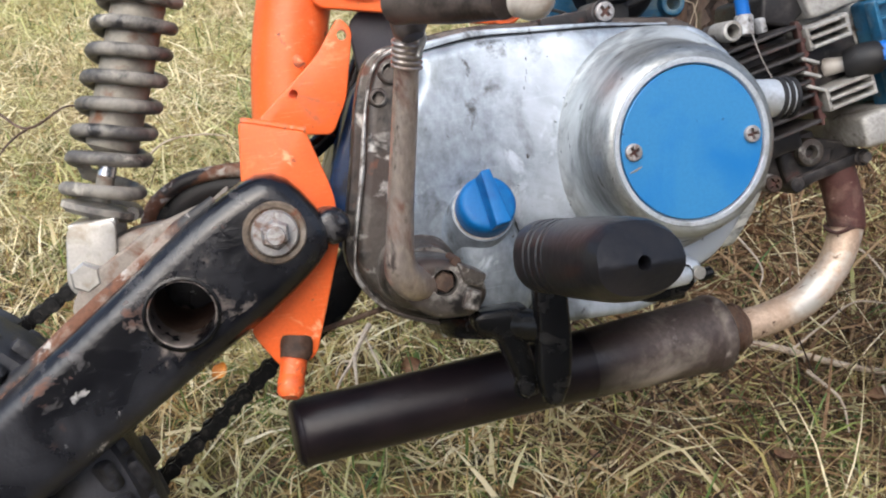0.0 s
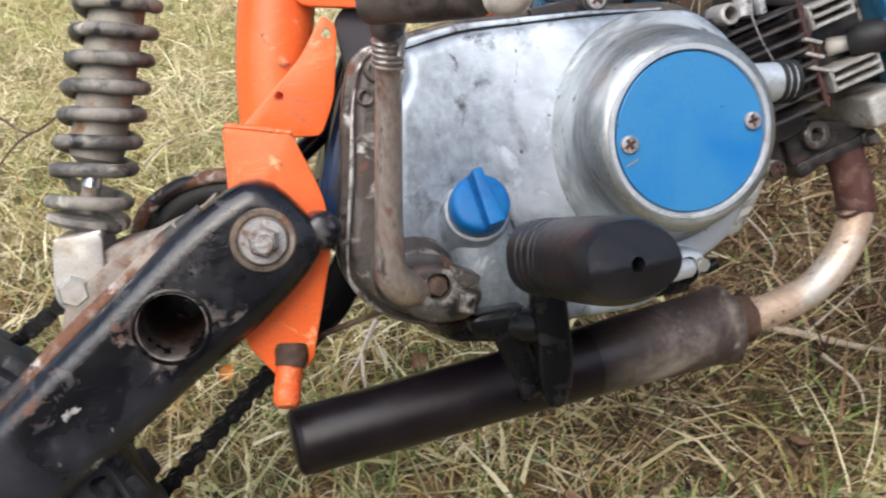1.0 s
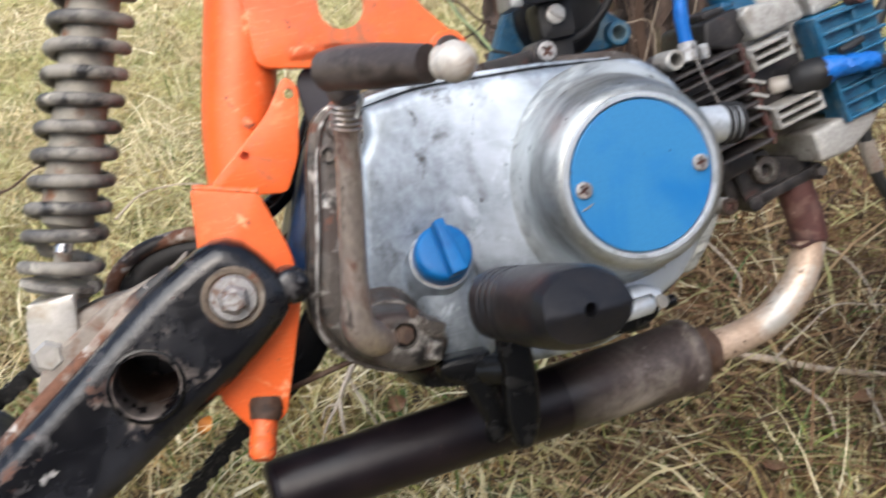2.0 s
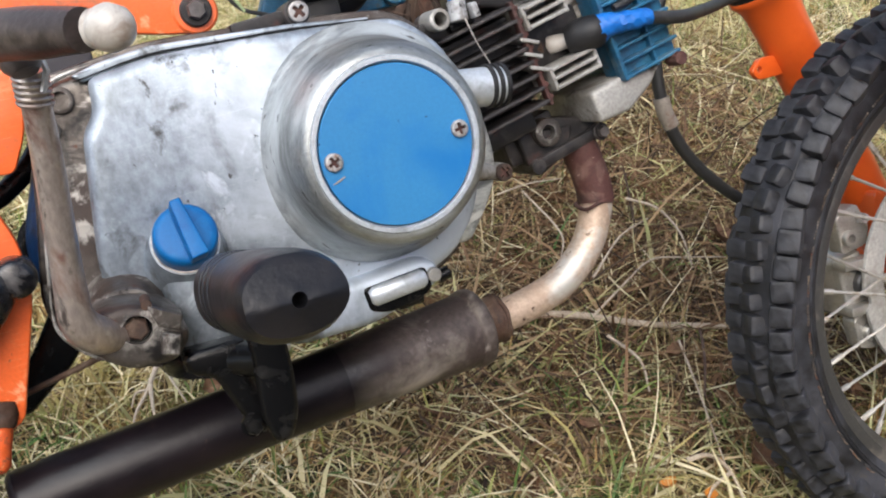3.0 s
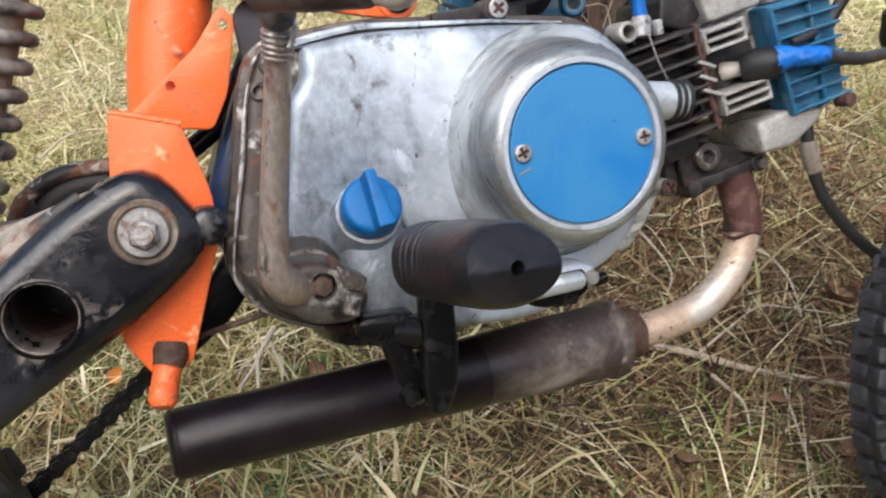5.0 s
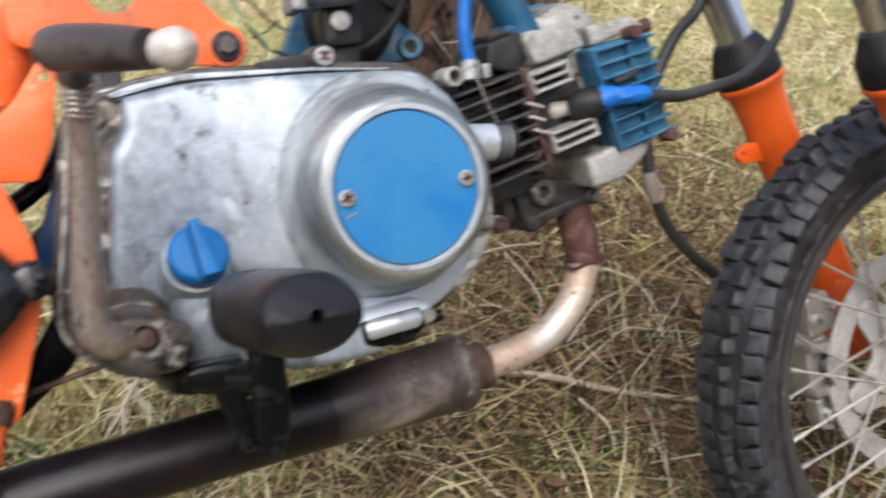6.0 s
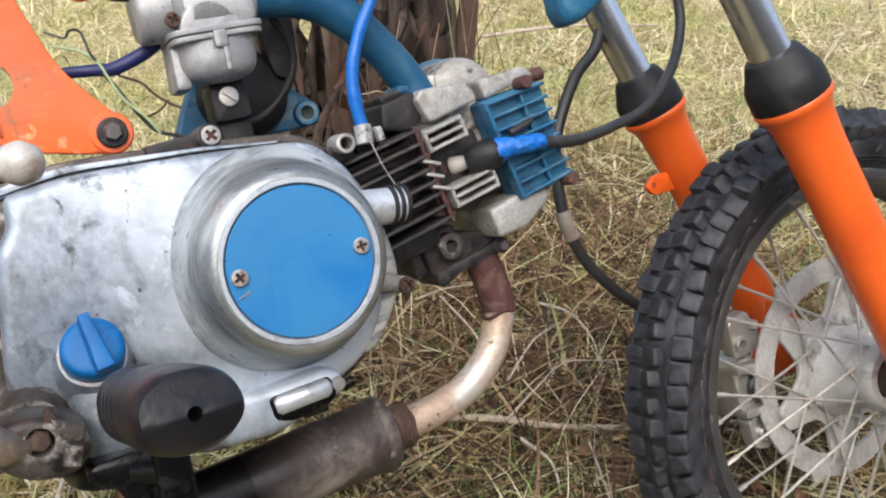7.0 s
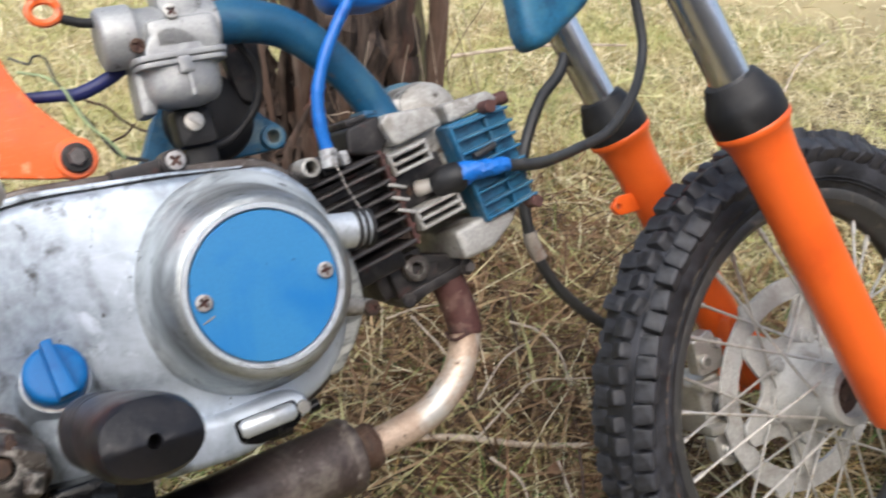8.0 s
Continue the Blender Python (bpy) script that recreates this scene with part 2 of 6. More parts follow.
LEVER = surface("rusty_kick_lever_steel", (0.44, 0.375, 0.33), 0.36, 0.7, [((0.14, 0.07, 0.05), 30, 0.53, 0.63, 0.55, 0.3), ((0.60, 0.56, 0.52), 50, 0.57, 0.67, 0.34, 0.8), ((0.03, 0.02, 0.016), 70, 0.60, 0.67, 0.5, 0.1)], 0.3, 300, 0.6, 200, streak=(1, 1, 0.45))
RUSTY = surface("rusted_steel", (0.075, 0.040, 0.026), 0.75, 0.15, [((0.16, 0.115, 0.085), 40, 0.5, 0.66, 0.8, 0.2), ((0.035, 0.022, 0.016), 60, 0.52, 0.66, 0.75, 0.0)], 0.3, 500, 0.7, 260)
DUSTY_STEEL = surface("dust_caked_steel", (0.26, 0.225, 0.19), 0.85, 0.05, [((0.15, 0.07, 0.04), 45, 0.52, 0.68, 0.9, 0.0), ((0.40, 0.36, 0.31), 70, 0.58, 0.72, 0.9, 0.0)], 0.2, 400, 0.8, 200)
ZINC = surface("zinc_plated_steel", (0.50, 0.485, 0.45), 0.42, 0.8, [((0.33, 0.29, 0.23), 50, 0.50, 0.68, 0.6, 0.4), (RUST, 110, 0.66, 0.73, 0.85, 0.0)], 0.15, 500, 0.2, 400)
GRIME = surface("caked_brown_grime", (0.15, 0.115, 0.085), 0.9, 0.0, [((0.04, 0.03, 0.024), 60, 0.48, 0.60, 0.8, 0.0), ((0.30, 0.265, 0.225), 45, 0.54, 0.66, 0.9, 0.1), ((0.14, 0.05, 0.025), 90, 0.56, 0.66, 0.9, 0.0)], 0.3, 300, 0.9, 160)
DULL_NUT = surface("weathered_nut_steel", (0.36, 0.35, 0.345), 0.45, 0.6, [((0.16, 0.10, 0.075), 90, 0.52, 0.64, 0.75, 0.2), ((0.56, 0.55, 0.53), 90, 0.56, 0.70, 0.45, 0.6)], 0.2, 500, 0.3, 300)
CHROME = surface("chromed_fork_tube", (0.80, 0.80, 0.81), 0.24, 1.0, [((0.66, 0.64, 0.61), 60, 0.58, 0.8, 0.35, 0.9)], 0.06, 700)
RUBBER = surface("black_rubber", (0.010, 0.010, 0.011), 0.50, 0.0, [((0.026, 0.025, 0.025), 22, 0.48, 0.66, 0.65, 0.0), ((0.065, 0.058, 0.05), 80, 0.64, 0.74, 0.85, 0.0)], 0.25, 600, 0.3, 400, spec=0.35)
PEG_RUBBER = surface("scuffed_foot_peg_rubber", (0.0075, 0.0075, 0.0095), 0.36, 0.0, [((0.019, 0.016, 0.016), 16, 0.48, 0.66, 0.46, 0.0), ((0.19, 0.165, 0.145), 60, 0.665, 0.70, 0.8, 0.0)], 0.25, 400, 0.5, 160, spec=0.42)
TYRE = surface("dusty_tyre_rubber", (0.0125, 0.0128, 0.0155), 0.50, 0.0, [((0.042, 0.043, 0.051), 16, 0.45, 0.62, 0.66, 0.0), ((0.004, 0.004, 0.005), 34, 0.50, 0.64, 0.5, 0.0), ((0.075, 0.064, 0.054), 70, 0.62, 0.71, 0.9, 0.0)], 0.45, 260, 1.0, 110, spec=0.45)
RIM_DARK = surface("dark_rim_steel", (0.085, 0.083, 0.082), 0.4, 0.6, [((0.16, 0.14, 0.12), 50, 0.54, 0.72, 0.7, 0.2)], 0.15, 400, 0.2, 300)
SPOKE = surface("dull_steel_spoke", (0.55, 0.53, 0.49), 0.4, 0.8, [((0.30, 0.25, 0.19), 90, 0.52, 0.70, 0.7, 0.3)], 0.1, 400)
HUB = surface("grey_cast_hub", (0.47, 0.46, 0.43), 0.6, 0.3, [((0.24, 0.215, 0.185), 30, 0.50, 0.70, 0.8, 0.1)], 0.2, 400, 0.35, 400)
DISC_STEEL = surface("brake_disc_steel", (0.44, 0.43, 0.405), 0.6, 0.35, [((0.25, 0.225, 0.195), 18, 0.46, 0.64, 0.7, 0.2), ((0.46, 0.45, 0.43), 40, 0.56, 0.68, 0.55, 0.4)], 0.25, 300, 0.3, 300)
SPRING = surface("dusty_black_spring", (0.095, 0.088, 0.082), 0.45, 0.1, [((0.27, 0.25, 0.215), 24, 0.43, 0.58, 0.8, 0.0), ((0.022, 0.021, 0.022), 40, 0.52, 0.64, 0.35, 0.1), ((0.42, 0.39, 0.33), 70, 0.62, 0.72, 0.9, 0.0)], 0.25, 400, 0.4, 220)
DAMPER = surface("stained_damper_body", (0.30, 0.275, 0.23), 0.6, 0.3, [((0.20, 0.08, 0.035), 40, 0.56, 0.68, 0.85, 0.0), ((0.16, 0.14, 0.12), 25, 0.50, 0.72, 0.7, 0.2)], 0.15, 400, 0.2, 260)
CABLE = surface("black_cable_sheath", (0.022, 0.022, 0.022), 0.45, 0.0, [((0.06, 0.055, 0.05), 60, 0.55, 0.75, 0.7, 0.0)], 0.15, 400)
NAVY_TAPE = surface("navy_tape", (0.015, 0.02, 0.10), 0.45, 0.0, [], 0.2, 300, 0.4, 250)
GREEN_WIRE = surface("pale_green_wire", (0.33, 0.42, 0.22), 0.5, 0.0, [], 0.1, 400)
PORCELAIN = surface("worn_ivory_white", (0.46, 0.43, 0.39), 0.28, 0.0, [((0.25, 0.19, 0.15), 60, 0.52, 0.68, 0.5, 0.0), ((0.62, 0.60, 0.56), 40, 0.54, 0.66, 0.3, 0.0)], 0.08, 400)
FIN_BLACK = surface("sooty_black_cylinder", (0.017, 0.0155, 0.016), 0.5, 0.3, [((0.055, 0.048, 0.045), 50, 0.52, 0.68, 0.6, 0.3), ((0.05, 0.022, 0.019), 70, 0.58, 0.68, 0.8, 0.0)], 0.25, 400, 0.4, 260, edge=((0.13, 0.115, 0.11), 0.5, 0.5))
FIN_EDGE = surface("lit_fin_edge", (0.06, 0.055, 0.054), 0.5, 0.5, [((0.20, 0.18, 0.17), 60, 0.57, 0.68, 0.5, 0.6), ((0.06, 0.027, 0.023), 80, 0.54, 0.66, 0.8, 0.1)], 0.25, 400)
WHITE_TAG = surface("white_scuffed_label", (0.38, 0.39, 0.40), 0.45, 0.0, [((0.18, 0.17, 0.165), 90, 0.48, 0.60, 0.6, 0.0), ((0.02, 0.02, 0.02), 150, 0.55, 0.61, 0.6, 0.0)], 0.12, 400)
CHAIN = surface("greasy_black_chain", (0.012, 0.012, 0.012), 0.35, 0.4, [((0.07, 0.06, 0.055), 150, 0.55, 0.72, 0.6, 0.2)], 0.2, 500)
BARK = surface("weathered_bark", (0.088, 0.060, 0.046), 0.92, 0.0, [((0.19, 0.145, 0.115), 20, 0.50, 0.66, 0.95, 0.0), ((0.022, 0.015, 0.012), 26, 0.46, 0.60, 0.95, 0.0), ((0.10, 0.045, 0.03), 12, 0.54, 0.68, 0.95, 0.0), ((0.12, 0.125, 0.05), 9, 0.60, 0.74, 0.95, 0.0)], 0.55, 140, 1.0, 70, streak=(1, 1, 0.22))
STEM_BROWN = surface("brown_stem_bark", (0.10, 0.06, 0.042), 0.85, 0.0, [((0.17, 0.12, 0.09), 20, 0.5, 0.7, 0.9, 0.0)], 0.25, 120, 0.7, 90, streak=(1, 1, 0.3))
MOSSY = surface("mossy_stem_bark", (0.13, 0.115, 0.06), 0.92, 0.0, [((0.20, 0.20, 0.09), 30, 0.48, 0.64, 0.95, 0.0), ((0.05, 0.036, 0.026), 40, 0.50, 0.64, 0.95, 0.0)], 0.3, 150, 0.8, 90, streak=(1, 1, 0.3))
TWIG = surface("dry_twig", (0.46, 0.38, 0.29), 0.85, 0.0, [((0.24, 0.18, 0.125), 30, 0.52, 0.7, 0.9, 0.0)], 0.25, 200, 0.5, 150)
LEAF_BROWN = surface("fallen_brown_leaf", (0.17, 0.085, 0.045), 0.75, 0.0, [((0.30, 0.19, 0.11), 40, 0.46, 0.64, 0.8, 0.0), ((0.08, 0.04, 0.025), 60, 0.54, 0.66, 0.8, 0.0)], 0.3, 200)
LEAF_ORANGE = surface("fallen_orange_leaf", (0.50, 0.20, 0.03), 0.65, 0.0, [((0.34, 0.12, 0.03), 50, 0.48, 0.66, 0.7, 0.0)], 0.2, 200)


def blade_material(name, stops, rough=0.6, patch=()):
    """Grass: every blade takes a colour of its own from the ramp, and wide patches of the lawn are drier or greener."""
    m = bpy.data.materials.new(name)
    m.use_nodes = True
    nt = m.node_tree
    b = nt.nodes["Principled BSDF"]
    geo = nt.nodes.new("ShaderNodeNewGeometry")
    rp = ramp_node(nt, stops)
    nt.links.new(geo.outputs["Random Per Island"], rp.inputs[0])
    col = rp.outputs[0]
    co = nt.nodes.new("ShaderNodeTexCoord")
    for shift, (colour, scale, lo, hi, most) in enumerate(patch):
        off = nt.nodes.new("ShaderNodeVectorMath")
        off.inputs[1].default_value = (4.7 * shift, 2.9 * shift, 0)
        nt.links.new(co.outputs["Object"], off.inputs[0])
        nz = node(nt, "ShaderNodeTexNoise", Scale=scale, Detail=3.0)
        nt.links.new(off.outputs[0], nz.inputs["Vector"])
        mr = node(nt, "ShaderNodeMapRange", From_Min=lo, From_Max=hi, To_Max=most)
        nt.links.new(nz.outputs["Fac"], mr.inputs["Value"])
        mx = nt.nodes.new("ShaderNodeMix")
        mx.data_type = "RGBA"
        nt.links.new(mr.outputs[0], mx.inputs[0]); nt.links.new(col, mx.inputs[6])
        mx.inputs[7].default_value = (*colour, 1)
        col = mx.outputs[2]
    nt.links.new(col, b.inputs["Base Color"])
    b.inputs["Roughness"].default_value = rough
    tr = nt.nodes.new("ShaderNodeBsdfTranslucent")
    nt.links.new(col, tr.inputs["Color"])
    mixer = nt.nodes.new("ShaderNodeMixShader")
    mixer.inputs[0].default_value = 0.25
    nt.links.new(b.outputs[0], mixer.inputs[1]); nt.links.new(tr.outputs[0], mixer.inputs[2])
    nt.links.new(mixer.outputs[0], nt.nodes["Material Output"].inputs["Surface"])
    return m


GRASS_DRY = blade_material("dry_straw_grass", [(0.0, (0.05, 0.030, 0.014)), (0.3, (0.20, 0.125, 0.055)), (0.6, (0.50, 0.375, 0.18)), (0.84, (0.78, 0.66, 0.36)), (1.0, (0.95, 0.88, 0.62))], patch=[((0.20, 0.105, 0.045), 9, 0.49, 0.62, 0.65), ((0.28, 0.32, 0.08), 8, 0.56, 0.68, 0.5), ((0.56, 0.33, 0.11), 15, 0.53, 0.64, 0.5)])
GRASS_GREEN = blade_material("green_grass", [(0.0, (0.035, 0.095, 0.024)), (0.4, (0.105, 0.19, 0.045)), (0.75, (0.29, 0.34, 0.095)), (1.0, (0.56, 0.52, 0.20))], patch=[((0.52, 0.40, 0.17), 5, 0.47, 0.60, 0.75), ((0.085, 0.20, 0.05), 13, 0.56, 0.66, 0.5)])
GRASS_PALE = blade_material("pale_lawn_grass", [(0.0, (0.38, 0.34, 0.17)), (0.35, (0.62, 0.54, 0.31)), (0.7, (0.78, 0.69, 0.45)), (1.0, (0.90, 0.82, 0.60))], patch=[((0.50, 0.50, 0.19), 3, 0.46, 0.60, 0.65), ((0.46, 0.31, 0.18), 6, 0.54, 0.68, 0.55), ((0.27, 0.33, 0.09), 10, 0.54, 0.65, 0.6)])
GRASS_BROWN = blade_material("brown_dead_litter", [(0.0, (0.030, 0.018, 0.010)), (0.35, (0.11, 0.064, 0.034)), (0.7, (0.24, 0.145, 0.075)), (1.0, (0.52, 0.38, 0.21))], 0.75, [((0.20, 0.095, 0.045), 12, 0.50, 0.64, 0.6)])
INTAKE_BLUE = surface("deep_teal_paint", (0.008, 0.075, 0.155), 0.42, 0.0, [((0.03, 0.11, 0.17), 30, 0.54, 0.70, 0.6, 0.0), ((0.09, 0.08, 0.07), 75, 0.64, 0.71, 0.85, 0.0)], 0.2, 300, 0.25, 300)
RUST_STREAK = surface("rust_brown_streak", (0.15, 0.066, 0.038), 0.85, 0.0, [((0.30, 0.25, 0.21), 34, 0.50, 0.62, 0.9, 0.0), ((0.012, 0.011, 0.012), 26, 0.50, 0.60, 0.5, 0.0), ((0.40, 0.37, 0.34), 90, 0.58, 0.66, 0.9, 0.0)], 0.3, 300, 0.7, 200)
WALL = surface("grey_brown_wall_plaster", (0.13, 0.13, 0.135), 0.9, 0.0, [((0.18, 0.175, 0.175), 2, 0.45, 0.65, 0.9, 0.0), ((0.08, 0.075, 0.065), 9, 0.52, 0.70, 0.9, 0.0)], 0.2, 60, 0.5, 40)
# The fade turns the ground paler from about y 0.75 to 1.7.
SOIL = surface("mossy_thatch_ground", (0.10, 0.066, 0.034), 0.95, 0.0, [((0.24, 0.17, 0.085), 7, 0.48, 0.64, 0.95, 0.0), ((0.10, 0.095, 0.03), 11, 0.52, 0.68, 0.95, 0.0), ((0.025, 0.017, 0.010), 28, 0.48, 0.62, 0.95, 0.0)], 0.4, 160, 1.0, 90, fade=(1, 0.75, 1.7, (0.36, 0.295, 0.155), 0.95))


# ---- shaping helpers: every one gives (vertices, faces) ----
def merge(*geos):
    vs, fs = [], []
    for v, f in geos:
        k = len(vs)
        vs += [tuple(p) for p in v]
        fs += [tuple(i + k for i in q) for q in f]
    return vs, fs


def moved(geo, m):
    return [tuple(m @ Vector(p)) for p in geo[0]], geo[1]


def spline(pts, n=8):
    """Points along a smooth curve through pts."""
    p = [Vector(q) for q in pts]
    p = [2 * p[0] - p[1]] + p + [2 * p[-1] - p[-2]]
    out = []
    for a, b, c, d in zip(p, p[1:], p[2:], p[3:]):
        for i in range(n):
            s = i / n
            out.append(0.5 * (2 * b + (c - a) * s + (2 * a - 5 * b + 4 * c - d) * s * s + (3 * b - a - 3 * c + d) * s ** 3))
    return out + [p[-2]]


def sweep(pts, radius, seg=14, flat=1.0, caps=True, up=(0, 1, 0)):
    """A tube along pts; radius a number or one for each point; flat squeezes it across."""
    pts = [Vector(p) for p in pts]
    n = len(pts)
    rad = [radius] * n if isinstance(radius, (int, float)) else list(radius)
    if len(rad) != n:
        rad = list(np.interp(np.linspace(0, 1, n), np.linspace(0, 1, len(rad)), rad))
    vs, fs = [], []
    side = None
    for i, p in enumerate(pts):
        way = (pts[min(i + 1, n - 1)] - pts[max(i - 1, 0)]).normalized()
        if side is None:
            u = Vector(up)
            if abs(way.dot(u)) > 0.95:
                u = Vector((1, 0, 0))
            side = way.cross(u).normalized()
        side = (side - way * side.dot(way)).normalized()
        other = way.cross(side)
        for k in range(seg):
            a = 2 * math.pi * k / seg
            vs.append(tuple(p + float(rad[i]) * (math.cos(a) * side + flat * math.sin(a) * other)))
    for i in range(n - 1):
        for k in range(seg):
            a, b = i * seg + k, i * seg + (k + 1) % seg
            fs.append((a, b, b + seg, a + seg))
    if caps:
        fs += [tuple(range(seg))[::-1], tuple(range((n - 1) * seg, n * seg))]
    return vs, fs


def turned(profile, m=None, seg=40, caps=True):
    """A turned piece about the local y axis, from (radius, y) pairs."""
    vs, fs = [], []
    for r, h in profile:
        for k in range(seg):
            a = 2 * math.pi * k / seg
            vs.append((r * math.cos(a), h, r * math.sin(a)))
    for i in range(len(profile) - 1):
        for k in range(seg):
            a, b = i * seg + k, i * seg + (k + 1) % seg
            fs.append((a, b, b + seg, a + seg))
    if caps and profile[0][0] > 1e-6:
        fs.append(tuple(range(seg)))
    if caps and profile[-1][0] > 1e-6:
        fs.append(tuple(range((len(profile) - 1) * seg, len(profile) * seg))[::-1])
    geo = vs, fs
    return moved(geo, m) if m else geo


def along(p, q):
    """A pose whose y axis runs from p towards q, with its origin at p."""
    way = (Vector(q) - Vector(p)).normalized()
    return Matrix.Translation(p) @ Vector((0, 1, 0)).rotation_difference(way).to_matrix().to_4x4()


def rod(p, q, r, seg=16, edge=0.12):
    """A straight bar with softened ends."""
    h = (Vector(q) - Vector(p)).length
    e = min(edge * r, h * 0.3)
    return turned([(r - e, 0), (r, e), (r, h - e), (r - e, h)], along(p, q), seg)


def hexagon(p, q, r):
    h = (Vector(q) - Vector(p)).length
    return turned([(r * 0.9, 0), (r, h * 0.15), (r, h * 0.8), (r * 0.82, h)], along(p, q), 6)


def rounded(pts, r, n=5):
    """A polygon with its corners rounded; r a number or one for each corner."""
    out = []
    rs = [r] * len(pts) if isinstance(r, (int, float)) else r
    for i, p in enumerate(pts):
        p, a, b = Vector(p), Vector(pts[i - 1]), Vector(pts[(i + 1) % len(pts)])
        da, db = (a - p), (b - p)
        cut = min(rs[i], 0.45 * da.length, 0.45 * db.length)
        s, e = p + da.normalized() * cut, p + db.normalized() * cut
        for k in range(n):
            t = k / (n - 1)
            out.append(tuple((1 - t) ** 2 * s + 2 * t * (1 - t) * p + t * t * e))
    return out


def circle(cx, cz, r, n=24):
    return [(cx + r * math.cos(2 * math.pi * k / n), cz + r * math.sin(2 * math.pi * k / n)) for k in range(n)]


def inset(poly, d):
    area = sum(a[0] * b[1] - b[0] * a[1] for a, b in zip(poly, poly[1:] + poly[:1]))
    s = 1 if area > 0 else -1
    out = []
    for i, p in enumerate(poly):
        p, a, b = Vector(p), Vector(poly[i - 1]), Vector(poly[(i + 1) % len(poly)])
        u, v = (p - a), (b - p)
        n1, n2 = Vector((-u.y, u.x)) * s, Vector((-v.y, v.x)) * s
        n = (n1.normalized() if n1.length else n2) + (n2.normalized() if n2.length else n1)
        n = n.normalized() if n.length > 1e-9 else Vector((0, 0))
        out.append(tuple(p + n * d))
    return out


def plate(outer, y0, y1, soft=0.001, holes=(), steps=3, back_soft=None):
    """A plate in the x-z plane from y0 (towards the viewer) to y1, with a softened front edge and real holes."""
    vs, fs = [], []
    n = len(outer)
    bs = soft if back_soft is None else back_soft
    rings = [(soft * (1 - math.sin(0.5 * math.pi * k / steps)), y0 + soft * (1 - math.cos(0.5 * math.pi * k / steps))) for k in range(steps + 1)]
    rings += [(bs * (1 - math.cos(0.5 * math.pi * k / steps)), y1 - bs * (1 - math.sin(0.5 * math.pi * k / steps))) for k in range(steps + 1)]
    for d, y in rings:
        vs += [(x, y, z) for x, z in (inset(outer, d) if d > 1e-7 else outer)]
    for i in range(len(rings) - 1):
        for k in range(n):
            a, b = i * n + k, i * n + (k + 1) % n
            fs.append((a, b, b + n, a + n))
    for h in holes:
        k0, m = len(vs), len(h)
        vs += [(x, y0, z) for x, z in h] + [(x, y1, z) for x, z in h]
        fs += [(k0 + k, k0 + (k + 1) % m, k0 + m + (k + 1) % m, k0 + m + k) for k in range(m)]
    for y, base in ((y0, 0), (y1, (len(rings) - 1) * n)):
        bm = bmesh.new()
        loops = [[vs[base + k] for k in range(n)]] + [[(x, y, z) for x, z in h] for h in holes]
        edges = []
        for loop in loops:
            bv = [bm.verts.new(p) for p in loop]
            edges += [bm.edges.new((bv[k], bv[(k + 1) % len(bv)])) for k in range(len(bv))]
        bmesh.ops.triangle_fill(bm, use_beauty=True, use_dissolve=False, edges=edges)
        bm.verts.index_update()
        k0 = len(vs)
        vs += [tuple(v.co) for v in bm.verts]
        fs += [tuple(k0 + v.index for v in f.verts) for f in bm.faces]
        bm.free()
    return vs, fs


def block(size, m=None, soft=0.0015):
    """A box with softened edges, centred at its pose."""
    sx, sy, sz = size
    s = min(soft, sx * 0.4, sy * 0.4, sz * 0.4)
    geo = plate(rounded([(-sx / 2, -sz / 2), (sx / 2, -sz / 2), (sx / 2, sz / 2), (-sx / 2, sz / 2)], s, 3), -sy / 2, sy / 2, s, steps=2)
    return moved(geo, m) if m else geo


def mesh_of(name, geo, mat, sharp=40):
    bm = bmesh.new()
    vs = [bm.verts.new(p) for p in geo[0]]
    for f in geo[1]:
        try:
            bm.faces.new([vs[i] for i in f])
        except ValueError:
            pass
    bmesh.ops.remove_doubles(bm, verts=bm.verts, dist=1e-6)
    bmesh.ops.recalc_face_normals(bm, faces=bm.faces)
    me = bpy.data.meshes.new(name)
    bm.to_mesh(me)
    bm.free()
    me.polygons.foreach_set("use_smooth", [True] * len(me.polygons))
    me.set_sharp_from_angle(angle=radians(sharp))
    me.materials.append(mat)
    return me


def part(name, geo, mat, parent, label="", sharp=40):
    ob = new(name, mesh_of(name, geo, mat, sharp))
    ob.parent = parent
    return tagged(ob, label) if label else ob


def twin(ob, m, parent=None):
    """The same mesh again, at the pose m in its parent's space."""
    c = new(ob.name.split(".")[0], ob.data)
    c.parent = parent or ob.parent
    c.matrix_basis = m
    return c


# ---- ground ----
GROUND_DROP = -0.035


def ground_height(x, y):
    hollow = 0.045 * math.exp(-((x - 0.62) ** 2 + (y + 0.11) ** 2) / 0.045)
    return GROUND_DROP - hollow + 0.018 * noise.noise((x * 1.7, y * 1.7, 0.3)) + 0.008 * noise.noise((x * 6, y * 6, 2.3))


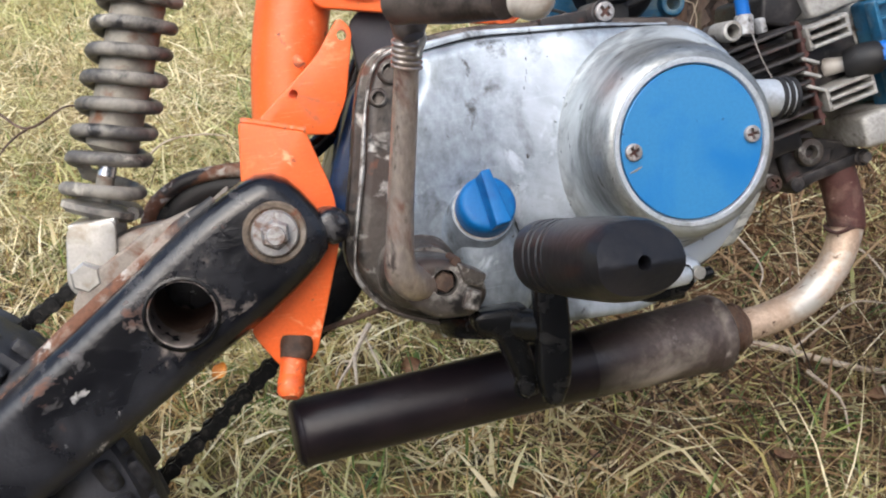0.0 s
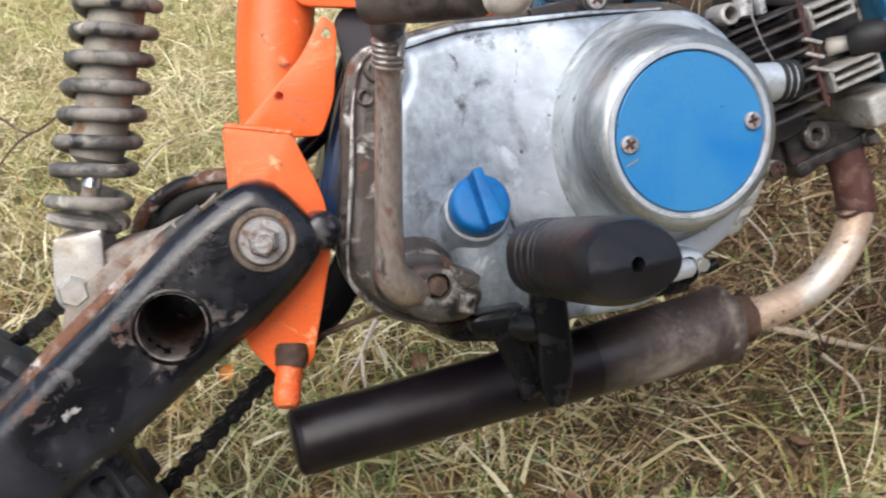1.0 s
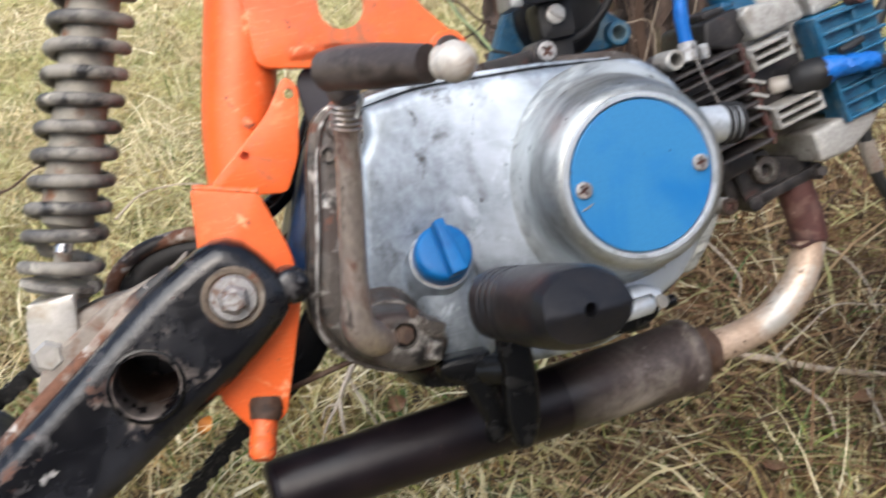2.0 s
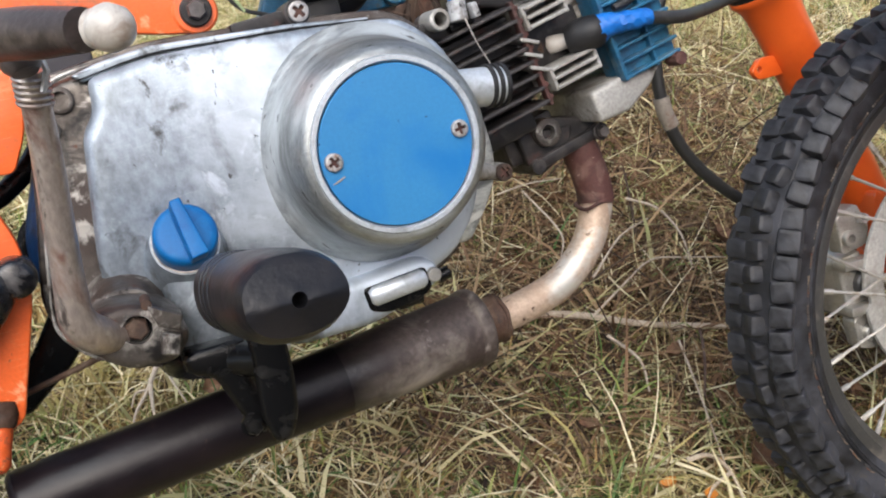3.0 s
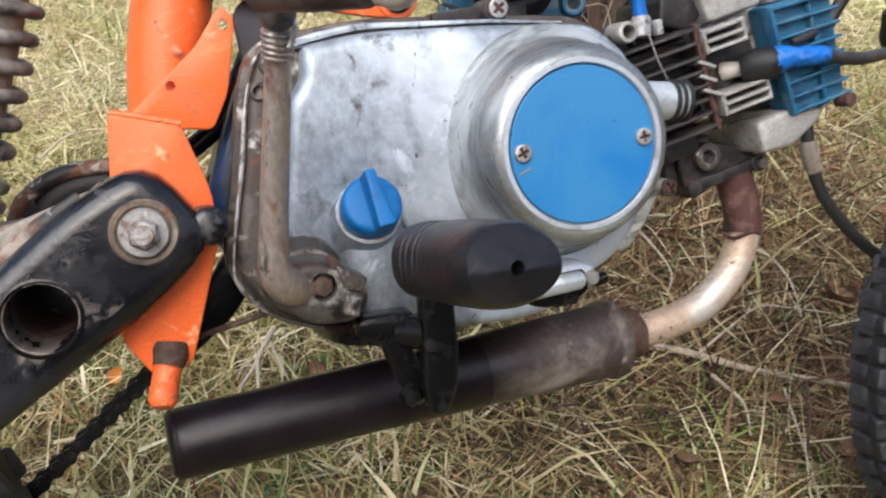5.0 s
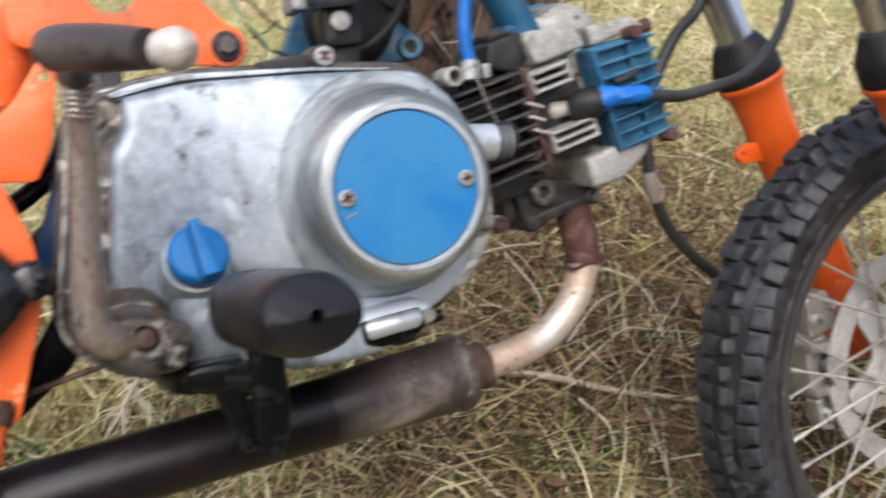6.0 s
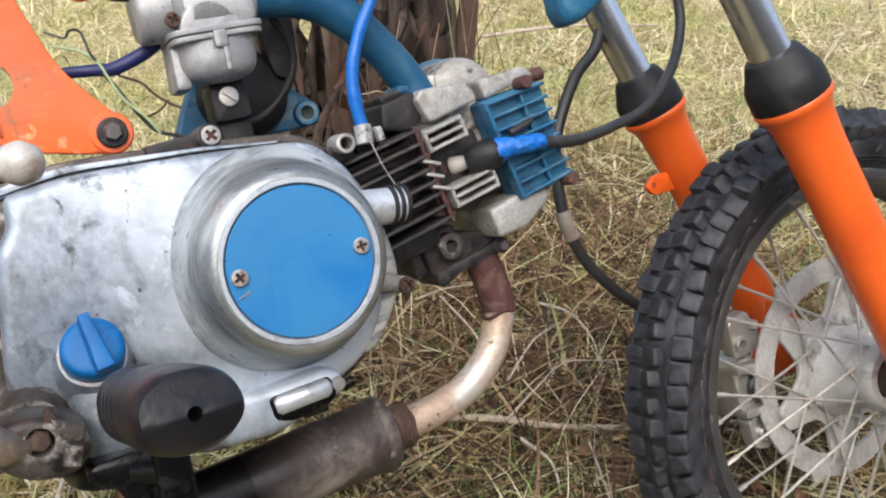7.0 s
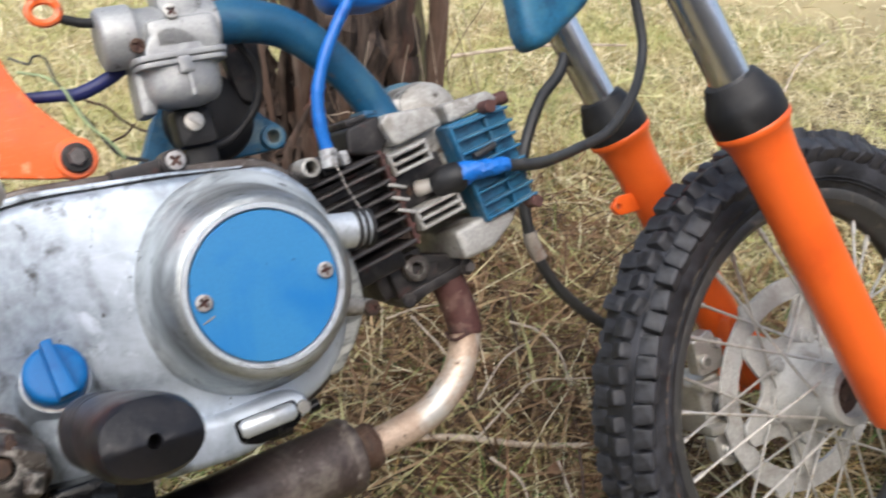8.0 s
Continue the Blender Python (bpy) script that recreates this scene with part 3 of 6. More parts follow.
def make_ground():
    """One sheet, fine near the bike and coarse out to the horizon."""
    xs = list(np.concatenate([[-400, -60, -12, -5, -3], np.linspace(-2, 4, 121), [5, 8, 15, 60, 400]]))
    ys = list(np.concatenate([[-400, -60, -12, -5, -3], np.linspace(-2, 5, 141), [6, 9, 16, 60, 400]]))
    vs = [(x, y, ground_height(x, y) if abs(x) < 6 and abs(y) < 7 else GROUND_DROP) for y in ys for x in xs]
    w = len(xs)
    fs = [(j * w + i, j * w + i + 1, (j + 1) * w + i + 1, (j + 1) * w + i) for j in range(len(ys) - 1) for i in range(w - 1)]
    me = bpy.data.meshes.new("ground")
    me.from_pydata(vs, [], fs)
    me.polygons.foreach_set("use_smooth", [True] * len(me.polygons))
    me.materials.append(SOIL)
    tagged(new("ground", me), "rough lawn of moss, thatch and brown soil, paler farther off", "ground", kind="structure")


make_ground()


def make_wall():
    """A plain plastered wall, added unseen behind the viewer to darken reflections."""
    me = mesh_of("reflection_wall", block((14.0, 0.25, 2.2), pose(0.0, -3.1, 0.95), 0.01), WALL)
    tagged(new("reflection_wall", me), "unseen dark grey-brown wall added behind the viewer to darken reflections", "wall", kind="structure")


make_wall()

# ---- the motorbike ----
bike = tagged(new("dirt_bike"), "small orange and blue dirt bike leaning over on rough grass", "motorbike")
bike.matrix_world = BIKE
bike.empty_display_size = 0.1

# -- engine: crankcase and right-hand cover --
CASE = [(-0.185, 0.086), (-0.120, 0.094), (-0.030, 0.088), (0.045, 0.080), (0.074, 0.050), (0.080, 0.0), (0.074, -0.058), (0.052, -0.094), (0.010, -0.110), (-0.06, -0.116), (-0.150, -0.110), (-0.200, -0.090), (-0.224, -0.052), (-0.207, 0.010), (-0.196, 0.060)]
FACE = [(-0.158, 0.0815), (-0.12, 0.0865), (-0.030, 0.082), (0.041, 0.075), (0.068, 0.048), (0.074, 0.0), (0.068, -0.056), (0.047, -0.090), (0.010, -0.104), (-0.06, -0.110), (-0.150, -0.104), (-0.178, -0.078), (-0.186, -0.045), (-0.184, -0.022), (-0.170, 0.050), (-0.160, 0.062)]
case_line = rounded(CASE, 0.022, 5)
crankcase = part("crankcase", merge(plate(inset(case_line, 0.006), 0.098, 0.235, 0.006), plate(rounded([(-0.190, 0.074), (-0.150, 0.085), (-0.150, -0.075), (-0.226, -0.050), (-0.228, -0.012), (-0.210, 0.030)], 0.016), 0.13, 0.225, 0.006)), BLUE_NAVY, bike, "navy painted crankcase")
part("case_rail", sweep(spline([(-0.172, 0.170, 0.100), (-0.190, 0.170, 0.068), (-0.206, 0.170, 0.042), (-0.236, 0.170, 0.022), (-0.262, 0.165, 0.018)], 6), 0.0075, 12), BLACK_OIL, crankcase, "oily black rail behind the case")
part("gasket_flange", plate(inset(case_line, -0.003), 0.083, 0.098, 0.002), ALU_DIRTY, crankcase, "oily brown-stained casing joint")
part("cover_step", plate(inset(case_line, 0.003), 0.066, 0.084, 0.008, steps=4, back_soft=0.0), ALU_DIRTY, crankcase, "oily dirty lower step of the cover")

part("step_rim", sweep(spline([(-0.150, 0.0685, 0.0895), (-0.180, 0.0685, 0.0830), (-0.1935, 0.0685, 0.058), (-0.2045, 0.0685, 0.010), (-0.2185, 0.0685, -0.046), (-0.2160, 0.0685, -0.066), (-0.1980, 0.0685, -0.087), (-0.160, 0.0685, -0.1045)], 8), [0.0008, 0.0018, 0.0009, 0.0019, 0.0007, 0.0017, 0.0008, 0.0016], 8), RIM_LINE, crankcase, "rubbed bright rim")


def domed(ob, amount):
    """Cuts the mesh into a net and lets it fall away above and below its middle line, as a cast cover swells."""
    bm = bmesh.new()
    bm.from_mesh(ob.data)
    for axis, lo, hi, step in ((2, -0.105, 0.085, 0.010), (0, -0.18, 0.07, 0.0125)):
        for at in np.arange(lo, hi, step):
            co, no = Vector((0, 0, 0)), Vector((0, 0, 0))
            co[axis], no[axis] = at, 1.0
            bmesh.ops.bisect_plane(bm, geom=bm.verts[:] + bm.edges[:] + bm.faces[:], plane_co=co, plane_no=no)
    for v in bm.verts:
        v.co.y = min(v.co.y + amount * (v.co.z - 0.012) ** 2, 0.0795) if v.co.y < 0.0795 else v.co.y
    bm.to_mesh(ob.data)
    bm.free()
    ob.data.polygons.foreach_set("use_smooth", [True] * len(ob.data.polygons))
    ob.data.set_sharp_from_angle(angle=radians(40))
    return ob


cover = domed(part("clutch_cover", plate(rounded(FACE, [0.006, 0.012, 0.012, 0.012, 0.02, 0.02, 0.02, 0.02, 0.02, 0.02, 0.02, 0.02, 0.012, 0.006, 0.006, 0.006], 5), 0.048, 0.080, 0.008, steps=5, back_soft=0.0), ALU_COVER, bike, "scuffed bare aluminium engine cover"), 1.25)
part("clutch_drum", turned([(0.0790, 0.0600), (0.0785, 0.0525), (0.0748, 0.0486), (0.0716, 0.0455), (0.0697, 0.0415), (0.0684, 0.036), (0.0662, 0.026), (0.0645, 0.0155), (0.0612, 0.0070), (0.0588, 0.0030), (0.0562, 0.0010), (0.0543, 0.0005), (0.0500, 0.004), (0.0, 0.004)], seg=96), ALU_TURNED, cover, "turned bare aluminium drum")
part("drum_lip", turned([(0.0544, 0.0030), (0.0541, 0.0003), (0.0534, -0.0004), (0.0508, -0.0004), (0.0500, 0.0006), (0.0498, 0.0038)], seg=96, caps=False), ALU_LIP, cover, "bright rubbed lip")
part("clutch_cap", turned([(0.0, 0.0002), (0.0484, 0.0002), (0.0490, 0.0008), (0.0491, 0.0038)], seg=96), BLUE, cover, "round sky-blue painted cap")

part("paint_chip", sweep([(-0.0450, 0.0002, -0.0124), (-0.0410, 0.0001, -0.0112), (-0.0368, 0.0001, -0.0094)], [0.0004, 0.0008, 0.0005], 6), WHITE_TAG, cover, "pale paint chip")


def cross_screw(at, r, name="screw", parent=None, mat=ZINC, turn=20):
    """A pan-head screw with a real cross slot, facing the viewer."""
    x, y, z = at
    arm, w = 0.68 * r, 0.20 * r
    cross = [(w, arm), (-w, arm), (-w, w), (-arm, w), (-arm, -w), (-w, -w), (-w, -arm), (w, -arm), (w, -w), (arm, -w), (arm, w), (w, w)]
    c, s = math.cos(radians(turn)), math.sin(radians(turn))
    hole = [(x + a * c - b * s, z + a * s + b * c) for a, b in cross]
    part(name + "_recess", turned([(0.8 * r, 0), (0.8 * r, 0.001)], Matrix.Translation((x, y + 0.0003, z)), 12), PIPE_RUST, parent)
    return part(name, plate(circle(x, z, r, 20), y - 0.0022, y + 0.0015, 0.0009, [hole]), mat, parent)


cross_screw((-0.0415, -0.0002, 0.0005), 0.0056, parent=cover, mat=DULL_NUT, turn=25)
cross_screw((0.0410, -0.0002, -0.0005), 0.0056, parent=cover, mat=DULL_NUT, turn=8)
cross_screw((-0.022, 0.066, 0.0925), 0.0068, "cover_screw", cover, DULL_NUT, 40)
part("screw_lug", merge(rod((-0.022, 0.068, 0.0925), (-0.022, 0.10, 0.0925), 0.0085), block((0.045, 0.02, 0.011), pose(-0.042, 0.088, 0.0905, 0, -3))), FIN_BLACK, cover)
for lx, lz, lr in ((0.071, 0.067, 0.0075), (-0.176, 0.073, 0.0082), (-0.1865, 0.0575, 0.0062)):
    part("bolt_lug", merge(plate(circle(lx, lz, lr, 20), 0.062, 0.086, 0.0012, [circle(lx, lz, lr * 0.66, 16)])), ALU_CAST if lx > 0 else ALU_DIRTY, cover)
    part("lug_web", merge(rod((lx, 0.0840, lz), (lx, 0.098, lz), lr * 0.86), block((0.014, 0.022, 0.012), pose(lx * 0.93, 0.086, lz - 0.006), 0.002)), FIN_BLACK, cover)
part("front_flange", plate(rounded([(0.050, 0.034), (0.076, 0.026), (0.0865, -0.006), (0.0880, -0.032), (0.0845, -0.048), (0.0735, -0.066), (0.0560, -0.086), (0.045, -0.086), (0.048, -0.02)], 0.008), 0.0600, 0.0825, 0.0055, steps=4), FLANGE_PALE, cover, "scraped pale edge of the cover")
cross_screw((0.0905, 0.0600, -0.0455), 0.0064, "flange_screw", cover, RUSTY, 30)
part("flange_boss", merge(rod((0.0905, 0.0612, -0.0455), (0.0905, 0.098, -0.0455), 0.0066), sweep([(0.0640, 0.0560, -0.0360), (0.0760, 0.0610, -0.0410), (0.0880, 0.0690, -0.0450)], [0.0070, 0.0066, 0.0060], 14)), ALU_CAST, cover)
# ledge along the top edge, and the swollen foot of the cover under the filler
part("top_ledge", plate(rounded([(-0.166, 0.0850), (-0.150, 0.0892), (-0.120, 0.0922), (-0.030, 0.0860), (0.022, 0.0790), (0.020, 0.0772), (-0.030, 0.0818), (-0.120, 0.0862), (-0.160, 0.0800)], 0.0015, 3), 0.0605, 0.075, 0.0022), ALU_COVER, cover, "bare bright ledge along the top")
# A thin black line stands in for the shade in the groove.
part("groove_shade_line", sweep(spline([(-0.166, 0.0605, 0.0812), (-0.120, 0.0600, 0.0868), (-0.075, 0.0600, 0.0850), (-0.030, 0.0600, 0.0824), (0.020, 0.0600, 0.0776)], 6), [0.0004, 0.0008, 0.0006, 0.0008, 0.0004], 6), BLACK_OIL, cover, "black line for the groove and its shade")
part("filler_neck", merge(turned([(0.030, 0.030), (0.0250, 0.019), (0.0220, 0.0115), (0.0208, 0.0070), (0.0, 0.0070)], pose(-0.133, 0.0335, -0.0222, -26, 0, 3)), plate(rounded([(-0.153, -0.02), (-0.113, -0.024), (-0.098, -0.085), (-0.112, -0.104), (-0.150, -0.104), (-0.157, -0.075)], 0.014), 0.036, 0.064, 0.017, steps=7)), ALU_COVER, cover)
part("sump_foot", plate(rounded([(-0.100, -0.074), (-0.040, -0.084), (0.008, -0.0815), (0.022, -0.088), (0.019, -0.103), (-0.030, -0.1160), (-0.090, -0.1125)], 0.012), 0.0435, 0.09, 0.0065, steps=5), ALU_COVER, cover)
# Black plate: the slot, with the tab's shadow below it drawn in.
part("tab_recess", plate(rounded([(-0.0345, -0.0895), (0.011, -0.0878), (0.0135, -0.1030), (0.004, -0.1085), (-0.020, -0.1105), (-0.033, -0.1060)], 0.004), 0.0425, 0.046, 0.001), BLACK_OIL, cover, "black plate for the slot and the shadow under the tab")
part("cover_tab", sweep([(-0.031, 0.042, -0.0965), (-0.028, 0.0415, -0.0962), (0.006, 0.0415, -0.0950), (0.009, 0.042, -0.0948)], [0.0045, 0.0070, 0.0068, 0.0050], 14, 0.7), ALU_LIP, cover, "small pale raised tab")
part("tab_bolt", rod((0.0155, 0.046, -0.0950), (0.0155, 0.039, -0.0950), 0.0048, 18), ZINC, cover, "round bolt end")
part("drain_stub", merge(rod((-0.012, 0.05, -0.1085), (0.006, 0.05, -0.1085), 0.005), rod((0.019, 0.046, -0.099), (0.028, 0.046, -0.0975), 0.0045)), BLACK_OIL, cover)

CAP = pose(-0.133, 0.0335, -0.0222, -26, 0, 3)  # the filler leans up; local y runs into the engine
oil_cap = part("oil_filler_cap", turned([(0.0, -0.0112), (0.0140, -0.0110), (0.0172, -0.0103), (0.0184, -0.0088), (0.0190, -0.0060), (0.0192, 0.0045), (0.0180, 0.0060)], CAP, 48), BLUE_CAP, bike, "blue plastic oil filler cap")
part("grip", moved(plate(rounded([(-0.0058, -0.0176), (0.0050, -0.0176), (0.0036, 0.0186), (-0.0030, 0.0186)], 0.0012), -0.0245, -0.0100, 0.0011), CAP @ pose(0.0003, 0, 0, 5, -7)), BLUE_CAP, oil_cap)
part("cap_seal", turned([(0.0180, 0.0056), (0.0197, 0.0060), (0.0197, 0.0070), (0.0180, 0.0074)], CAP, 40), ALU_DIRTY, oil_cap, "oily seat ring")

# -- kick starter --
kick = part("kick_lever", sweep(spline([(-0.1830, -0.049, 0.0860), (-0.1880, -0.037, 0.048), (-0.1935, -0.028, 0.0135), (-0.1992, -0.020, -0.0232), (-0.2010, -0.016, -0.0405), (-0.1958, -0.010, -0.0515), (-0.186, 0.002, -0.059)], 8), [0.0066, 0.0072, 0.0076, 0.0079, 0.0088, 0.0102, 0.0108, 0.0100], 16), LEVER, bike, "brown rusty kick-start lever")
part("clamp_knuckle", plate(rounded([(-0.202, -0.044), (-0.182, -0.041), (-0.163, -0.046), (-0.150, -0.058), (-0.148, -0.070), (-0.158, -0.082), (-0.182, -0.080), (-0.198, -0.068)], 0.008), -0.008, 0.046, 0.006, [circle(-0.1745, -0.0575, 0.0082, 28)], 4), ALU_DIRTY, kick, "oily grey split clamp")
part("clamp_ear", plate(rounded([(-0.166, -0.046), (-0.149, -0.056), (-0.153, -0.064), (-0.1635, -0.059)], 0.0015), -0.012, 0.010, 0.0015), ALU_DIRTY, kick)
part("clamp_ear", plate(rounded([(-0.1625, -0.0615), (-0.1530, -0.0665), (-0.157, -0.078), (-0.167, -0.0745)], 0.0015), -0.012, 0.010, 0.0015), ALU_DIRTY, kick)
part("clamp_bolt", hexagon((-0.1745, 0.0, -0.0575), (-0.1745, -0.0065, -0.0575), 0.0068), RUSTY, kick)
part("splined_shaft", rod((-0.1745, -0.001, -0.0575), (-0.1745, 0.04, -0.0575), 0.0092), BLACK_OIL, kick)
part("stop_pin", rod((-0.166, -0.0085, -0.0455), (-0.166, 0.01, -0.0455), 0.003), RUSTY, kick)
part("boss", turned([(0.028, 0.066), (0.026, 0.052), (0.022, 0.040), (0.020, 0.030)], Matrix.Translation((-0.178, 0, -0.060)), 30), ALU_DIRTY, kick, "oily shaft boss")
top, down = Vector((-0.1830, -0.049, 0.0860)), Vector((-0.1880, -0.037, 0.048))
spm = along(top + (down - top).normalized() * 0.001, down)
part("return_spring", sweep([spm @ Vector((0.0078 * math.cos(a), 0.0030 * a / (2 * math.pi), 0.0078 * math.sin(a))) for a in np.linspace(0, 10 * math.pi, 70)], 0.0011, 6), LEVER, kick)
part("spring_tail", sweep([(-0.1765, -0.055, 0.0925), (-0.1755, -0.056, 0.084), (-0.1800, -0.056, 0.075)], 0.0016, 8), ZINC, kick)
part("hinge", turned([(0.006, -0.014), (0.0090, -0.010), (0.0090, 0.008), (0.007, 0.011)], pose(-0.1855, -0.064, 0.0975, 70, 0, 20), 20), PEDAL_BROWN, kick)
part("folding_pedal", sweep(spline([(-0.193, -0.086, 0.100), (-0.186, -0.098, 0.099), (-0.173, -0.120, 0.095), (-0.1570, -0.1455, 0.0902)], 5), [0.0102, 0.0108, 0.0106, 0.0086], 18), PEDAL_BROWN, kick, "dark worn folding pedal")
part("pedal_tip", turned([(0.0, -0.0100), (0.0046, -0.0088), (0.0078, -0.0055), (0.0093, 0.0), (0.0086, 0.0035), (0.0072, 0.006), (0.0076, 0.008)], along((-0.1480, -0.156, 0.0880), (-0.160, -0.141, 0.091)), 24), PORCELAIN, kick, "worn cream-white knob")

# -- foot peg and its bar --
peg_bar = part("foot_peg_bar", merge(
    sweep(spline([(-0.163, 0.11, -0.106), (-0.157, 0.06, -0.101), (-0.140, 0.030, -0.098), (-0.122, 0.012, -0.099), (-0.110, 0.000, -0.100)], 5), 0.0112, 14, 0.85),
    plate(rounded([(-0.156, -0.084), (-0.118, -0.086), (-0.1225, -0.106), (-0.1180, -0.130), (-0.1185, -0.146), (-0.1270, -0.148), (-0.1325, -0.136), (-0.1420, -0.104), (-0.156, -0.098)], 0.006), 0.010, 0.030, 0.005, steps=4)), BLACK_OIL, bike, "oily black foot peg mounting bar")
part("upright", plate(rounded([(-0.118, -0.050), (-0.097, -0.050), (-0.099, -0.114), (-0.103, -0.136), (-0.111, -0.150), (-0.121, -0.149), (-0.124, -0.131), (-0.120, -0.10)], [0.004, 0.004, 0.01, 0.012, 0.010, 0.010, 0.01, 0.01]), -0.009, 0.006, 0.004, steps=4), BLACK_OIL, peg_bar)
part("mount_bolt", merge(hexagon((-0.129, 0.011, -0.139), (-0.129, 0.004, -0.139), 0.0058), turned([(0.0075, 0.0), (0.0075, 0.002)], Matrix.Translation((-0.129, 0.0095, -0.139)), 20)), BLACK_OIL, peg_bar)
part("mount_nut", hexagon((-0.098, 0.045, -0.108), (-0.090, 0.045, -0.108), 0.005), ZINC, peg_bar)
part("square_nut", block((0.014, 0.012, 0.009), pose(-0.128, 0.050, -0.099), 0.001), ZINC, peg_bar)
part("end_nut", block((0.016, 0.012, 0.010), pose(-0.158, 0.078, -0.108), 0.001), ZINC, peg_bar)


def peg_section(h, w, y, n=36, e=2.3):
    out = []
    for k in range(n):
        a = 2 * math.pi * k / n
        c, s = math.cos(a), math.sin(a)
        out.append((w * math.copysign(abs(c) ** (2 / e), c), y, h * math.copysign(abs(s) ** (2 / e), s)))
    return out


def peg_geo():
    """A fat rubber sleeve: banded near the bike, swollen at its outer end, which is worn to a level ridge."""
    rings = [(0.0180, 0.0180, 0.0), (0.0204, 0.0204, 0.0025)]
    y = 0.006
    for band in (0.0105, 0.0070, 0.0085, 0.0065):
        rings += [(0.0208, 0.0208, y), (0.0210, 0.0210, y + band - 0.0016), (0.0203, 0.0203, y + band - 0.0009), (0.0203, 0.0203, y + band - 0.0003)]
        y += band
    rings += [(0.0212, 0.0214, y), (0.0214, 0.0228, y + 0.008), (0.0213, 0.0244, y + 0.024), (0.0210, 0.0256, y + 0.042), (0.0203, 0.0260, y + 0.050), (0.0190, 0.0254, y + 0.0550), (0.0168, 0.0240, y + 0.0570)]
    n = 36
    end = y + 0.0570
    crown = lambda x, z: 0.0075 * (1 - min(1.0, abs(z + 0.0015) / 0.0185)) * (1 - 0.35 * (x / 0.026) ** 2)
    vs, fs = [], []
    for i, (h, w, yy) in enumerate(rings):
        ring = peg_section(h, w, yy, n)
        if i == len(rings) - 1:
            ring = [(x, q + crown(x, z), z) for x, q, z in ring]
        vs += ring
    for i in range(len(rings) - 1):
        for k in range(n):
            a, b = i * n + k, i * n + (k + 1) % n
            fs.append((a, b, b + n, a + n))
    fs.append(tuple(range(n)))
    last = (len(rings) - 1) * n
    for f in (0.8, 0.6, 0.4):  # the two slopes of the end, down to the round hole
        k0 = len(vs)
        vs += [(vs[last + k][0] * f / 1.0, end + crown(vs[last + k][0] * f, vs[last + k][2] * f), vs[last + k][2] * f) for k in range(n)]
        prev = last if f == 0.8 else k0 - n
        fs += [(prev + k, prev + (k + 1) % n, k0 + (k + 1) % n, k0 + k) for k in range(n)]
    prev, hole = len(vs) - n, len(vs)
    for deep in (0.0, 0.016):
        vs += [(0.0036 * math.cos(2 * math.pi * k / n), end + (0.0062 if deep == 0 else -deep), 0.0036 * math.sin(2 * math.pi * k / n) - 0.001) for k in range(n)]
    for k in range(n):
        fs.append((prev + k, prev + (k + 1) % n, hole + (k + 1) % n, hole + k))
        fs.append((hole + k, hole + (k + 1) % n, hole + n + (k + 1) % n, hole + n + k))
    fs.append(tuple(range(hole + n, hole + 2 * n)))
    return vs, fs


PEG_IN, PEG_OUT = Vector((-0.1235, -0.048, -0.0440)), Vector((-0.1065, -0.152, -0.0342))
peg_y = (PEG_OUT - PEG_IN).normalized()
peg_x = Vector((0.12, 0.0, 1.0)).cross(peg_y).normalized() * -1
peg_z = peg_x.cross(peg_y).normalized()
PEG = Matrix.Translation(PEG_IN) @ Matrix((peg_x, peg_y, peg_z)).transposed().to_4x4()
peg = part("foot_peg", moved(peg_geo(), PEG), PEG_RUBBER, bike, "fat black banded rubber foot peg", 28)
part("end_notch", moved(merge(sweep([(0.008, 0.1020, -0.0016), (0.016, 0.1005, -0.0013), (0.0235, 0.0965, -0.0010)], [0.0004, 0.0007, 0.0005], 6)), PEG), PIPE_BARE, peg, "pale cut in the worn ridge")
part("peg_core", rod((-0.122, -0.004, -0.056), (-0.121, -0.055, -0.046), 0.0075), BLACK_OIL, peg)

# -- exhaust --
MUF_L, MUF_R = Vector((-0.279, 0.083, -0.163)), Vector((0.083, 0.122, -0.168))
mL = (MUF_R - MUF_L).length
muffler = part("muffler", turned([(0.0195, 0.0), (0.0205, 0.0005), (0.0228, 0.0025), (0.0236, 0.004), (0.0232, 0.0055), (0.0236, 0.007), (0.0250, mL * 0.40), (0.0268, mL * 0.62)], along(MUF_L, MUF_R), 48), MUFFLER, bike, "long black tubular muffler")
part("bare_front_section", turned([(0.0268, mL * 0.62), (0.0285, mL * 0.78), (0.0296, mL * 0.915), (0.0296, mL * 0.920), (0.0314, mL * 0.925), (0.0320, mL * 0.936), (0.0314, mL * 0.948), (0.0300, mL * 0.953), (0.0255, mL * 0.957), (0.0160, mL * 0.960)], along(MUF_L, MUF_R), 48), MUFFLER_BARE, muffler, "grey-brown heat-stained front end")
pipe_line = spline([(0.080, 0.122, -0.168), (0.112, 0.122, -0.166), (0.148, 0.124, -0.158), (0.178, 0.127, -0.138), (0.194, 0.128, -0.112), (0.1975, 0.129, -0.096), (0.196, 0.130, -0.075), (0.191, 0.131, -0.050)], 8)
cutp = int(len(pipe_line) * 0.66)
pipe = part("header_pipe", sweep(pipe_line[:cutp + 1], 0.0135, 24), PIPE_BARE, bike, "tarnished copper-silver header pipe")
part("upper_pipe", sweep(pipe_line[cutp - 1:], 0.0152, 24), PIPE_RUST, pipe, "dark red rusted upper pipe")
